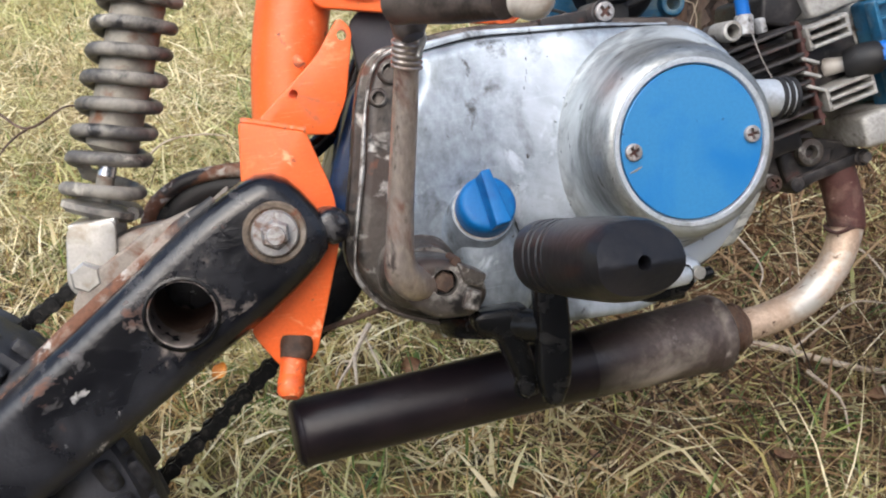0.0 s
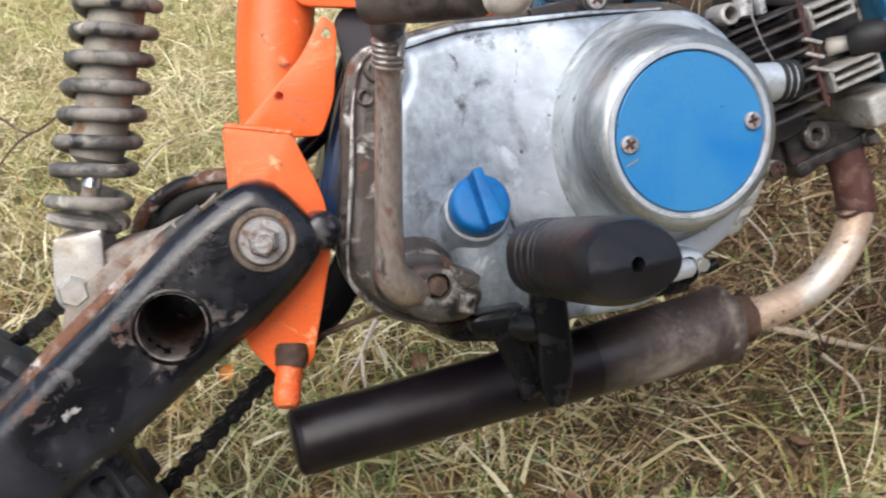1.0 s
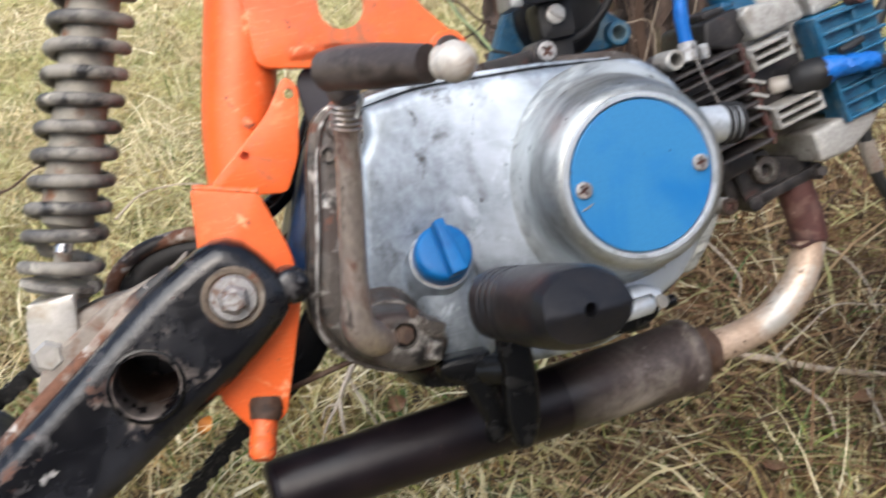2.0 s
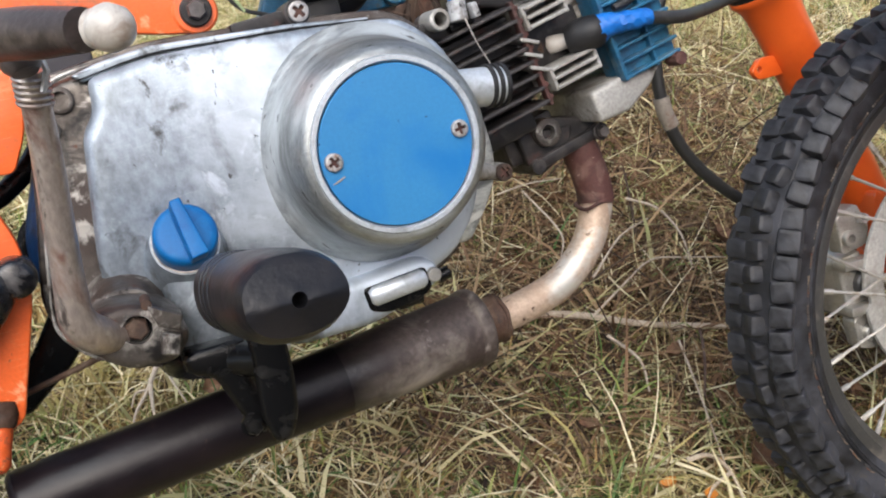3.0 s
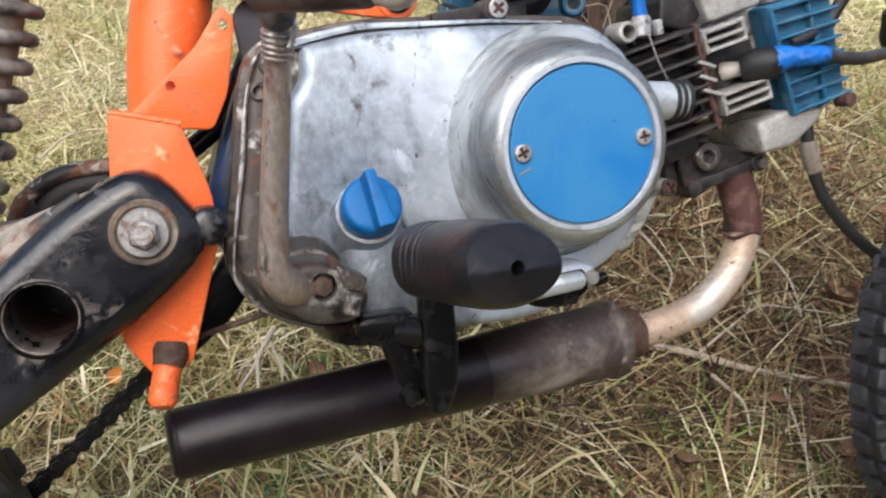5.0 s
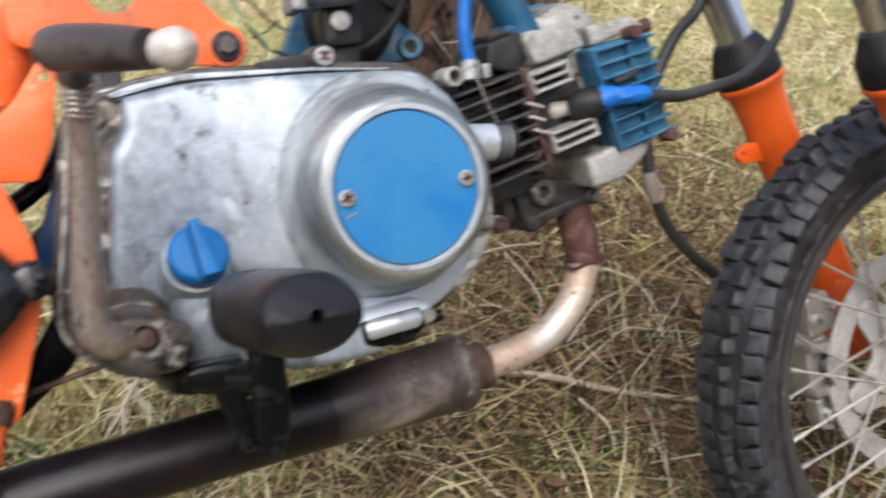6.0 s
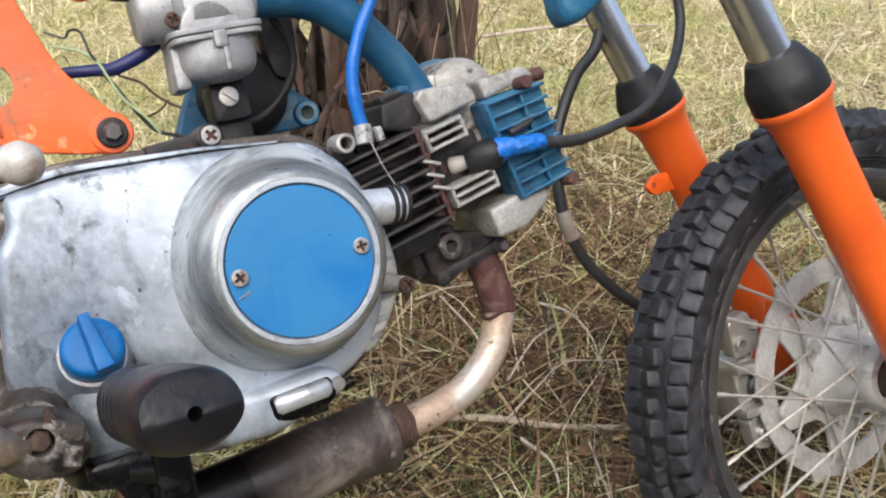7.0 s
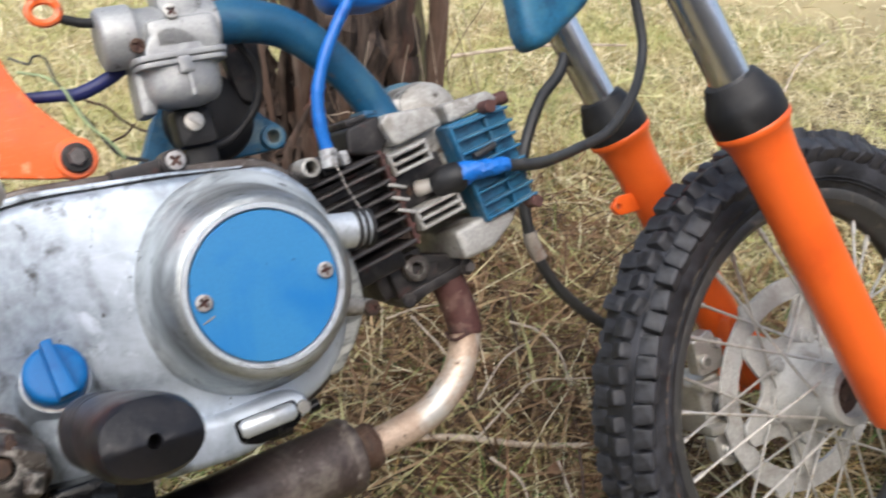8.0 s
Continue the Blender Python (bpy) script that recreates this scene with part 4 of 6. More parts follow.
part("weld_bead", sweep([(0.1945 + 0.0146 * math.cos(a) , 0.1285 + 0.0146 * math.sin(a), -0.104 + 0.002 * math.sin(3 * a)) for a in np.linspace(0, 2 * math.pi, 25)], 0.0017, 6), PIPE_RUST, pipe)
part("pipe_collar", turned([(0.0185, -0.004), (0.019, -0.002), (0.019, 0.006), (0.0150, 0.010)], along((0.078, 0.122, -0.168), (0.112, 0.122, -0.166)), 28), RUSTY, pipe)
part("joint_weld", merge(*[sweep([(0.0835 + 0.004 * q + 0.0007 * math.sin(5 * a + q), 0.122 + (0.0178 - 0.002 * q) * math.cos(a), -0.1678 + (0.0178 - 0.002 * q) * math.sin(a)) for a in np.linspace(0, 2 * math.pi, 40)], [0.0018, 0.0026, 0.0016, 0.0028, 0.0020, 0.0024], 7) for q in (0, 1)]), RUSTY, pipe, "lumpy rusty weld")
part("exhaust_flange", merge(block((0.062, 0.046, 0.0095), pose(0.175, 0.138, -0.0525, 0, -12), 0.002), rod((0.206, 0.113, -0.0465), (0.206, 0.150, -0.0465), 0.0072), rod((0.146, 0.114, -0.0595), (0.146, 0.150, -0.0595), 0.0062), hexagon((0.206, 0.113, -0.0465), (0.206, 0.108, -0.0465), 0.0052)), FIN_BLACK, pipe, "grimy slanting pipe flange")

# -- cylinder and head --
TILT_CYL = -11.5
CYL = pose(0.112, 0.0, 0.020, 0, TILT_CYL)  # local x along the bore, z across it


def fin_stack(x0, x1, zs, y0, y1, thick):
    return merge(*[block((x1 - x0, y1 - y0, thick), pose((x0 + x1) / 2, (y0 + y1) / 2, z), 0.0008) for z in zs])


cylinder = part("cylinder", moved(merge(block((0.070, 0.075, 0.066), pose(0.003, 0.145, 0.0), 0.004), block((0.055, 0.030, 0.02), pose(-0.002, 0.118, -0.045), 0.004), block((0.045, 0.05, 0.018), pose(-0.012, 0.125, 0.045), 0.004)), CYL), FIN_BLACK, bike, "sooty black finned cylinder")
for z in np.linspace(-0.036, 0.038, 8):
    part("fin", moved(merge(block((0.064, 0.105, 0.0030), pose(0.002, 0.138, z), 0.0009)), CYL), FIN_BLACK, cylinder)
part("end_wall", moved(merge(block((0.0035, 0.008, 0.082), pose(0.0345, 0.090, 0.001), 0.001), *[block((0.0045, 0.008, 0.004), pose(0.0365, 0.091, z), 0.001) for z in np.linspace(-0.034, 0.036, 8)]), CYL), PIPE_RUST, cylinder, "rust-red joint edge")
# Paler strips put the light on the fin edges into the colour.
part("fin_edges", moved(merge(*[block((0.058, 0.002, 0.0016), pose(0.001, 0.0848, z), 0.0004) for z in np.linspace(-0.036, 0.038, 8)]), CYL), FIN_EDGE, cylinder, "paler strips for the lit fin edges")
part("stud_boss", merge(plate(circle(0.159, -0.035, 0.0115, 24), 0.112, 0.15, 0.0015, [circle(0.159, -0.035, 0.0058, 18)])), ALU_DIRTY, cylinder)
part("base_lug", merge(plate(rounded([(0.133, -0.030), (0.186, -0.034), (0.178, -0.055), (0.147, -0.069), (0.139, -0.056)], 0.005), 0.119, 0.165, 0.003), block((0.05, 0.05, 0.03), pose(0.150, 0.15, -0.038, 0, TILT_CYL), 0.004), block((0.045, 0.05, 0.022), pose(0.186, 0.145, -0.040, 0, 14), 0.006)), FIN_BLACK, cylinder)
sleeve = part("tensioner_sleeve", merge(rod((0.050, 0.032, 0.0215), (0.092, 0.034, 0.0160), 0.0130, 28)), ALU_LIP, bike, "bare metal sleeve with black rings")
for k in range(3):
    part("rubber_ring", turned([(0.0130, -0.0017), (0.0146, -0.0011), (0.0146, 0.0011), (0.0130, 0.0017)], along((0.081 + 0.0050 * k, 0.0335 + 0.0003 * k, 0.0175 - 0.0007 * k), (0.2, 0.040, 0.002)), 28), RUBBER, sleeve)

head = part("cylinder_head", merge(moved(block((0.085, 0.085, 0.075), pose(0.082, 0.158, 0.004), 0.006), CYL),
                                   plate(rounded([(0.207, 0.093), (0.253, 0.097), (0.262, 0.088), (0.211, 0.076)], 0.004), 0.096, 0.19, 0.003),
                                   plate(rounded([(0.148, 0.088), (0.154, 0.095), (0.198, 0.094), (0.203, 0.077), (0.156, 0.068)], 0.005), 0.094, 0.19, 0.003)), ALU_CAST, bike, "grey cast aluminium cylinder head")
part("barrel_shoulder", merge(plate(rounded([(0.121, 0.090), (0.151, 0.096), (0.156, 0.075), (0.143, 0.064), (0.118, 0.070)], 0.004), 0.102, 0.175, 0.003), block((0.030, 0.05, 0.006), pose(0.140, 0.135, 0.096, 0, -8), 0.002)), FIN_BLACK, head, "sooty black shoulder")
for tx, tz in ((0.145, 0.0375), (0.1455, 0.0270), (0.148, 0.0165)):
    part("tooth_fin", block((0.015, 0.022, 0.0026), pose(tx, 0.094, tz, 0, 20), 0.0006), ALU_CAST, head, "short bare fin")
for x0, x1, zs in ((0.040, 0.074, (0.019, 0.026, 0.033)), (0.043, 0.083, (-0.030, -0.023, -0.016))):
    for z in zs:
        part("head_fin", moved(block((x1 - x0, 0.03, 0.0026), pose((x0 + x1) / 2, 0.097, z), 0.0007), CYL), ALU_CAST, head)
    for xe in (x0, x1):
        part("fin_rim", moved(block((0.003, 0.028, abs(zs[2] - zs[0]) + 0.004), pose(xe, 0.098, zs[1]), 0.0008), CYL), ALU_CAST, head)
blue_tl, blue_tr, blue_br, blue_bl = (0.203, 0.075), (0.262, 0.083), (0.274, -0.001), (0.221, -0.012)
part("side_plate", plate(rounded([blue_tl, blue_tr, blue_br, blue_bl], 0.005), 0.092, 0.115, 0.002), BLUE_DARK, head, "blue painted finned side plate")
for k in range(8):
    s = 0.04 + k * 0.131
    a = Vector(blue_tl).lerp(Vector(blue_bl), s)
    b = Vector(blue_tr).lerp(Vector(blue_br), s)
    mid, ang = (a + b) / 2, math.degrees(math.atan2(b.y - a.y, b.x - a.x))
    part("side_fin", block(((b - a).length * 0.98, 0.010, 0.0026), pose(mid.x, 0.0885, mid.y, 0, -ang), 0.0010), BLUE_DARK, head)
part("rim_wall", block((0.0035, 0.012, 0.086), pose(0.2115, 0.089, 0.032, 0, -12), 0.001), BLUE_DARK, head)
part("rim_wall", block((0.0025, 0.008, 0.084), pose(0.2450, 0.0895, 0.036, 0, -9), 0.001), BLUE_DARK, head)
# Black block in place of a hollow: its shade is put in as colour.
part("plug_recess", moved(block((0.050, 0.006, 0.034), pose(0.068, 0.110, 0.002), 0.002), CYL), FIN_BLACK, head, "dark plug recess")
part("lower_cover", plate(rounded([(0.190, -0.012), (0.216, -0.006), (0.256, -0.004), (0.246, -0.018), (0.222, -0.034), (0.194, -0.037)], 0.004), 0.090, 0.18, 0.004), ALU_CAST, head)
part("cam_cover", merge(turned([(0.0, -0.012), (0.024, -0.011), (0.031, -0.006), (0.033, 0.004), (0.033, 0.05)], pose(0.217, 0.150, 0.086, 0, 0, 0), 40)), ALU_CAST, head, "round grey cam cover")
part("cam_cover_cap", turned([(0.0345, 0.0), (0.0345, 0.014), (0.030, 0.018)], pose(0.219, 0.190, 0.089), 40), BLUE_DARK, head, "blue painted rim")
part("end_cover", plate(rounded([(0.240, 0.078), (0.262, 0.060), (0.272, 0.0), (0.246, -0.024), (0.235, -0.02)], 0.01), 0.112, 0.185, 0.006), BLUE_DARK, head, "blue painted end cover")
for bx, bz, by in ((0.242, 0.083, 0.094), (0.262, 0.086, 0.120), (0.268, -0.004, 0.094)):
    part("rusty_bolt", merge(rod((bx, by, bz), (bx, by - 0.016, bz), 0.0055, 14)) if by < 0.1 else rod((bx - 0.004, by, bz), (bx + 0.020, by - 0.004, bz + 0.003), 0.0060, 14), PIPE_RUST, head)
part("top_nut", hexagon((0.180, 0.130, 0.096), (0.181, 0.130, 0.106), 0.006), ZINC, head)

plug = part("spark_plug", merge(turned([(0.0, 0.0), (0.0066, 0.0004), (0.0072, 0.002), (0.0066, 0.008), (0.0058, 0.014), (0.0056, 0.024)], along((0.172, 0.109, 0.0298), (0.190, 0.094, 0.031)), 18), rod((0.166, 0.121, 0.0295), (0.176, 0.106, 0.030), 0.0052)), PORCELAIN, bike, "white porcelain spark plug")
part("plug_hex", hexagon((0.165, 0.121, 0.0295), (0.1715, 0.110, 0.0298), 0.0105), RUSTY, plug, "rusty plug hexagon")
part("plug_cap", sweep(spline([(0.1835, 0.0975, 0.0305), (0.192, 0.090, 0.0315), (0.200, 0.084, 0.0325), (0.206, 0.0815, 0.033)], 4), [0.0100, 0.0128, 0.0132, 0.0124, 0.0095], 20), RUBBER, plug, "black rubber plug cap")
tape_v, tape_f = sweep(spline([(0.199, 0.084, 0.0320), (0.208, 0.0795, 0.0345), (0.220, 0.076, 0.0345), (0.232, 0.0745, 0.0335), (0.243, 0.074, 0.0335)], 9), [0.0112, 0.0106, 0.0090, 0.0078, 0.0074, 0.0076, 0.0066, 0.0062], 22)
part("taped_lead", ([(v[0], v[1] + 0.0014 * noise.noise((v[0] * 190, v[1] * 160, v[2] * 320)), v[2] + 0.0016 * noise.noise((v[2] * 300 + v[0] * 240, v[0] * 150, 3.1))) for v in tape_v], tape_f), BLUE_HOSE, plug, "crumpled blue tape round the lead")
part("lead_stub", sweep([(0.217, 0.0800, 0.0455), (0.226, 0.0795, 0.0475), (0.240, 0.0830, 0.0510)], [0.0030, 0.0033, 0.0030], 10), CABLE, plug, "black cut stub of cable")
part("ignition_lead", sweep(spline([(0.238, 0.074, 0.033), (0.274, 0.079, 0.027), (0.315, 0.105, 0.026), (0.359, 0.13, 0.028), (0.401, 0.135, 0.036), (0.445, 0.143, 0.064), (0.478, 0.156, 0.10), (0.487, 0.16, 0.135), (0.484, 0.16, 0.20), (0.46, 0.15, 0.30)], 7), 0.0052, 12), CABLE, plug, "black ignition lead")

# -- carburettor and intake --
carb = part("carburettor", merge(
    turned([(0.019, -0.030), (0.0215, -0.0285), (0.0225, -0.026), (0.0225, -0.006), (0.0205, -0.004), (0.0185, 0.0), (0.0185, 0.055)], pose(-0.014, 0.112, 0.187, 0, 0, 0) @ pose(0, 0, 0, 0, 0, -90), 36),
    block((0.052, 0.050, 0.026), pose(0.012, 0.112, 0.180), 0.006),
    block((0.034, 0.034, 0.060), pose(0.016, 0.112, 0.205), 0.008),
    block((0.011, 0.013, 0.014), pose(0.006, 0.088, 0.158), 0.003)), CARB_GREY, bike, "dull grey carburettor")
part("bowl_flange", merge(moved(plate(rounded([(-0.034, -0.030), (0.034, -0.030), (0.034, 0.030), (-0.034, 0.030)], 0.012), -0.0022, 0.0022, 0.0008), pose(0.006, 0.112, 0.1655, 90)), moved(plate(rounded([(-0.033, -0.029), (0.033, -0.029), (0.033, 0.029), (-0.033, 0.029)], 0.012), -0.0020, 0.0020, 0.0008), pose(0.006, 0.112, 0.1608, 90))), CARB_GREY, carb)


def bowl_geo():
    vs, fs = [], []
    n, rings = 36, []
    for s in np.linspace(0, 1, 9):
        k = math.sqrt(max(0.0, 1 - max(0.0, (s - 0.35) / 0.65) ** 2.8))
        rings.append((0.029 * (0.42 + 0.58 * k), 0.025 * (0.42 + 0.58 * k), -0.030 * s))
    for a, b, z in rings:
        for i in range(n):
            t = 2 * math.pi * i / n
            c, s = math.cos(t), math.sin(t)
            vs.append((a * math.copysign(abs(c) ** 0.8, c), b * math.copysign(abs(s) ** 0.8, s), z))
    for j in range(len(rings) - 1):
        for i in range(n):
            p, q = j * n + i, j * n + (i + 1) % n
            fs.append((p, q, q + n, p + n))
    fs.append(tuple(range((len(rings) - 1) * n, len(rings) * n)))
    return vs, fs


part("float_bowl", merge(moved(bowl_geo(), pose(0.006, 0.110, 0.160, 0, 3)), block((0.004, 0.010, 0.024), pose(0.008, 0.088, 0.147, 0, 3), 0.0012)), CARB_GREY, carb, "rounded float bowl")
part("bowl_edge", block((0.012, 0.034, 0.036), pose(-0.022, 0.118, 0.146, 0, 4), 0.004), CARB_GREY, carb)
part("mixing_body", plate([(0.002 + 0.0225 * math.cos(a), 0.163 + 0.0245 * math.sin(a)) for a in np.linspace(0, math.pi, 24)], 0.087, 0.118, 0.003, steps=4), CARB_GREY, carb, "round body face")
cross_screw((-0.022, 0.090, 0.176), 0.0055, "idle_screw", carb, RUSTY, 60)
part("drain_block", merge(block((0.030, 0.030, 0.030), pose(0.010, 0.130, 0.116), 0.006), block((0.026, 0.02, 0.05), pose(0.012, 0.135, 0.09), 0.006)), RUBBER, carb, "black drain block")
part("drain_screw", merge(plate(circle(0.0085, 0.1195, 0.0075, 24), 0.1115, 0.118, 0.0008), block((0.012, 0.003, 0.0018), pose(0.0085, 0.1112, 0.1195, 0, 40), 0.0003)), ZINC, carb, "bright slotted screw")
cross_screw((0.006, 0.088, 0.196), 0.0055, "body_screw", carb, ZINC, 45)
intake = part("intake_manifold", sweep(spline([(0.040, 0.115, 0.188), (0.070, 0.116, 0.186), (0.098, 0.118, 0.176), (0.122, 0.120, 0.156), (0.143, 0.122, 0.130), (0.158, 0.124, 0.106), (0.163, 0.125, 0.090)], 7), [0.0165, 0.0165, 0.016, 0.0155, 0.015, 0.0155, 0.017], 24), INTAKE_BLUE, bike, "curved teal-blue intake pipe")
part("intake_foot", block((0.044, 0.03, 0.008), pose(0.163, 0.125, 0.094, 0, 12), 0.002), INTAKE_BLUE, intake)

# -- blue bracket with the black round cover behind the carburettor --
bracket = part("case_bracket", plate(rounded([(-0.030, 0.088), (-0.010, 0.125), (0.006, 0.150), (0.070, 0.150), (0.082, 0.120), (0.098, 0.106), (0.098, 0.088)], 0.006), 0.185, 0.205, 0.002, [circle(0.086, 0.099, 0.0058, 18), circle(0.035, 0.120, 0.028, 28)]), BLUE_DARK, bike, "blue painted engine bracket")
part("bolt_boss", plate(circle(0.086, 0.099, 0.0105, 24), 0.176, 0.188, 0.001, [circle(0.086, 0.099, 0.0060, 18)]), BLUE_DARK, bracket)
part("hanging_tab", plate(rounded([(0.050, 0.205), (0.090, 0.205), (0.086, 0.152), (0.074, 0.127), (0.062, 0.132)], 0.005), 0.162, 0.176, 0.002), FIN_BLACK, bracket, "sooty dark hanging tab")
part("round_cover", turned([(0.0, 0.164), (0.026, 0.164), (0.034, 0.169), (0.037, 0.178), (0.037, 0.20)], Matrix.Translation((0.037, 0, 0.124)), 40), RUBBER, bracket, "black round cover")

# -- taped clutch wire and other wires --
wire = part("taped_wire", sweep(spline([(0.098, 0.092, 0.072), (0.096, 0.090, 0.095), (0.099, 0.088, 0.120), (0.110, 0.086, 0.145), (0.126, 0.085, 0.168), (0.15, 0.085, 0.20), (0.17, 0.09, 0.26)], 7), [0.0056, 0.0050, 0.0055, 0.0048, 0.0052, 0.0046, 0.0051, 0.0045, 0.0049, 0.0044, 0.0048, 0.0045], 12), BLUE_HOSE, bike, "bright blue taped wire")
part("white_clamp", merge(rod((0.0975, 0.0915, 0.0775), (0.0960, 0.0895, 0.0625), 0.0070, 18), block((0.005, 0.012, 0.011), pose(0.1075, 0.088, 0.0685, 0, -8), 0.001)), WHITE_TAG, wire, "scuffed white tape")
part("thin_wire", sweep(spline([(0.098, 0.083, 0.064), (0.101, 0.078, 0.045), (0.106, 0.070, 0.024)], 5), 0.0006, 6), ALU_DIRTY, wire)
part("clamp_tab", merge(block((0.020, 0.016, 0.016), pose(0.098, 0.099, 0.066, 0, -10), 0.002), rod((0.075, 0.09, 0.0665), (0.084, 0.089, 0.067), 0.0055)), BLACK_OIL, wire)
loom = part("navy_loom", sweep(spline([(-0.105, 0.140, 0.160), (-0.0765, 0.130, 0.1565), (-0.062, 0.130, 0.1555), (-0.0365, 0.130, 0.1640), (-0.017, 0.128, 0.1740)], 6), [0.0040, 0.0044, 0.0050, 0.0050, 0.0026], 12), NAVY_TAPE, bike, "navy taped wiring loom")
part("green_wire", sweep(spline([(-0.100, 0.122, 0.176), (-0.084, 0.120, 0.170), (-0.075, 0.112, 0.159), (-0.071, 0.112, 0.148), (-0.065, 0.112, 0.132), (-0.053, 0.112, 0.116), (-0.046, 0.113, 0.103)], 6), 0.0010, 6), GREEN_WIRE, loom)
part("black_wire", merge(sweep(spline([(-0.103, 0.120, 0.186), (-0.092, 0.114, 0.179), (-0.088, 0.112, 0.183), (-0.081, 0.112, 0.181), (-0.078, 0.112, 0.165), (-0.072, 0.113, 0.155)], 6), 0.0009, 6), sweep(spline([(-0.073, 0.116, 0.152), (-0.066, 0.115, 0.138), (-0.058, 0.115, 0.122), (-0.048, 0.116, 0.106), (-0.030, 0.118, 0.098)], 6), 0.0014, 6)), CABLE, loom)
part("brown_wire", merge(sweep(spline([(-0.060, 0.19, 0.166), (-0.050, 0.20, 0.158), (-0.036, 0.20, 0.150), (-0.027, 0.20, 0.138), (-0.014, 0.20, 0.127), (-0.004, 0.20, 0.123)], 6), 0.0011, 6), sweep(spline([(-0.040, 0.20, 0.122), (-0.027, 0.20, 0.126), (-0.018, 0.20, 0.133)], 5), 0.0009, 6)), STEM_BROWN, loom)
hose = part("drain_hose", sweep(spline([(0.060, 0.13, 0.175), (0.072, 0.135, 0.150), (0.066, 0.14, 0.125), (0.045, 0.145, 0.105), (0.02, 0.14, 0.098)], 6), 0.0035, 10), RUBBER, bike, "thin black drain hose")
brake_hose = part("brake_hose", sweep(spline([(0.478, 0.255, 0.17), (0.448, 0.252, 0.111), (0.410, 0.25, 0.081), (0.376, 0.25, 0.033), (0.363, 0.25, -0.007), (0.362, 0.25, -0.069), (0.383, 0.25, -0.124), (0.432, 0.245, -0.181), (0.48, 0.22, -0.215)], 7), 0.0064, 12), CABLE, bike, "black front brake hose")
part("hose_clip", sweep(spline([(0.3605, 0.25, -0.054), (0.362, 0.25, -0.069), (0.367, 0.25, -0.085)], 4), 0.0082, 12), DUSTY_STEEL, brake_hose, "grey hose clip")

# -- frame: orange tubes and plates --
frame_ob = part("frame", merge(
    sweep(spline([(-0.243, 0.140, 0.045), (-0.236, 0.140, 0.09), (-0.224, 0.140, 0.135), (-0.205, 0.140, 0.20), (-0.18, 0.14, 0.28)], 6), 0.0265, 28)), ORANGE, bike, "orange painted tubular frame")
part("pivot_plate", plate(rounded([(-0.278, 0.056), (-0.236, 0.043), (-0.224, -0.002), (-0.226, -0.034), (-0.254, -0.108), (-0.276, -0.117), (-0.294, -0.086), (-0.288, -0.02)], [0.004, 0.004, 0.01, 0.01, 0.006, 0.006, 0.006, 0.01]), 0.074, 0.082, 0.0015), ORANGE, frame_ob, "orange swingarm pivot plate")
part("gusset_plate", plate(rounded([(-0.199, 0.1165), (-0.1905, 0.107), (-0.2020, 0.060), (-0.2155, 0.037), (-0.268, 0.045), (-0.268, 0.052), (-0.218, 0.092)], [0.005, 0.006, 0.008, 0.005, 0.004, 0.004, 0.006]), 0.106, 0.112, 0.0012, [circle(-0.1985, 0.1035, 0.0036, 16), circle(-0.238, 0.0685, 0.0032, 16)]), ORANGE, frame_ob, "drilled orange gusset plate")
part("stay_peg", merge(sweep(spline([(-0.2665, 0.079, -0.096), (-0.270, 0.072, -0.107), (-0.2745, 0.065, -0.1195)], 4), [0.0098, 0.0090, 0.0088], 18), turned([(0.0, -0.0092), (0.0062, -0.0084), (0.0090, -0.0050), (0.0090, 0.004), (0.006, 0.009), (0.0, 0.010)], along((-0.2752, 0.0625, -0.1215), (-0.2745, 0.064, -0.119)), 20)), ORANGE_RUSTY, frame_ob, "rust-spotted orange welded peg")
rng = random.Random(31)
weld_line = spline([(-0.2655, 0.0765, -0.0930), (-0.2672, 0.0738, -0.1000), (-0.2695, 0.0712, -0.1065)], 7)
weld_v, weld_f = sweep(weld_line, [0.0104, 0.0114, 0.0108, 0.0096], 28)
part("weld", ([(v[0] + 0.0012 * noise.noise((v[0] * 300, v[1] * 300, v[2] * 300)), v[1] + 0.0012 * noise.noise((v[2] * 260, v[0] * 260, v[1] * 260)), v[2]) for v in weld_v], weld_f), RUSTY, frame_ob, "rusty weld")
part("weld_seam", sweep(spline([(-0.277, 0.0765, 0.0558), (-0.262, 0.0765, 0.0515), (-0.247, 0.0765, 0.0468), (-0.236, 0.0765, 0.0436)], 8), [rng.uniform(0.0024, 0.0031) for _ in range(25)], 8), ORANGE, frame_ob)
part("weld_scar", merge(*[turned([(0.0, -0.0012), (0.5 * q, -0.0009), (0.9 * q, -0.0002), (1.15 * q, 0.0010), (1.15 * q, 0.004)], pose(x, 0.1145 + 0.6 * abs(x + 0.232), z, rng.uniform(-12, 12), 0, rng.uniform(-12, 12)), 16) for x, z, q in ((-0.234, 0.104, 0.0085), (-0.228, 0.097, 0.0075), (-0.238, 0.096, 0.0060), (-0.226, 0.108, 0.0060), (-0.232, 0.089, 0.0055))]), ORANGE_RUSTY, frame_ob, "pale lumpy weld scar")
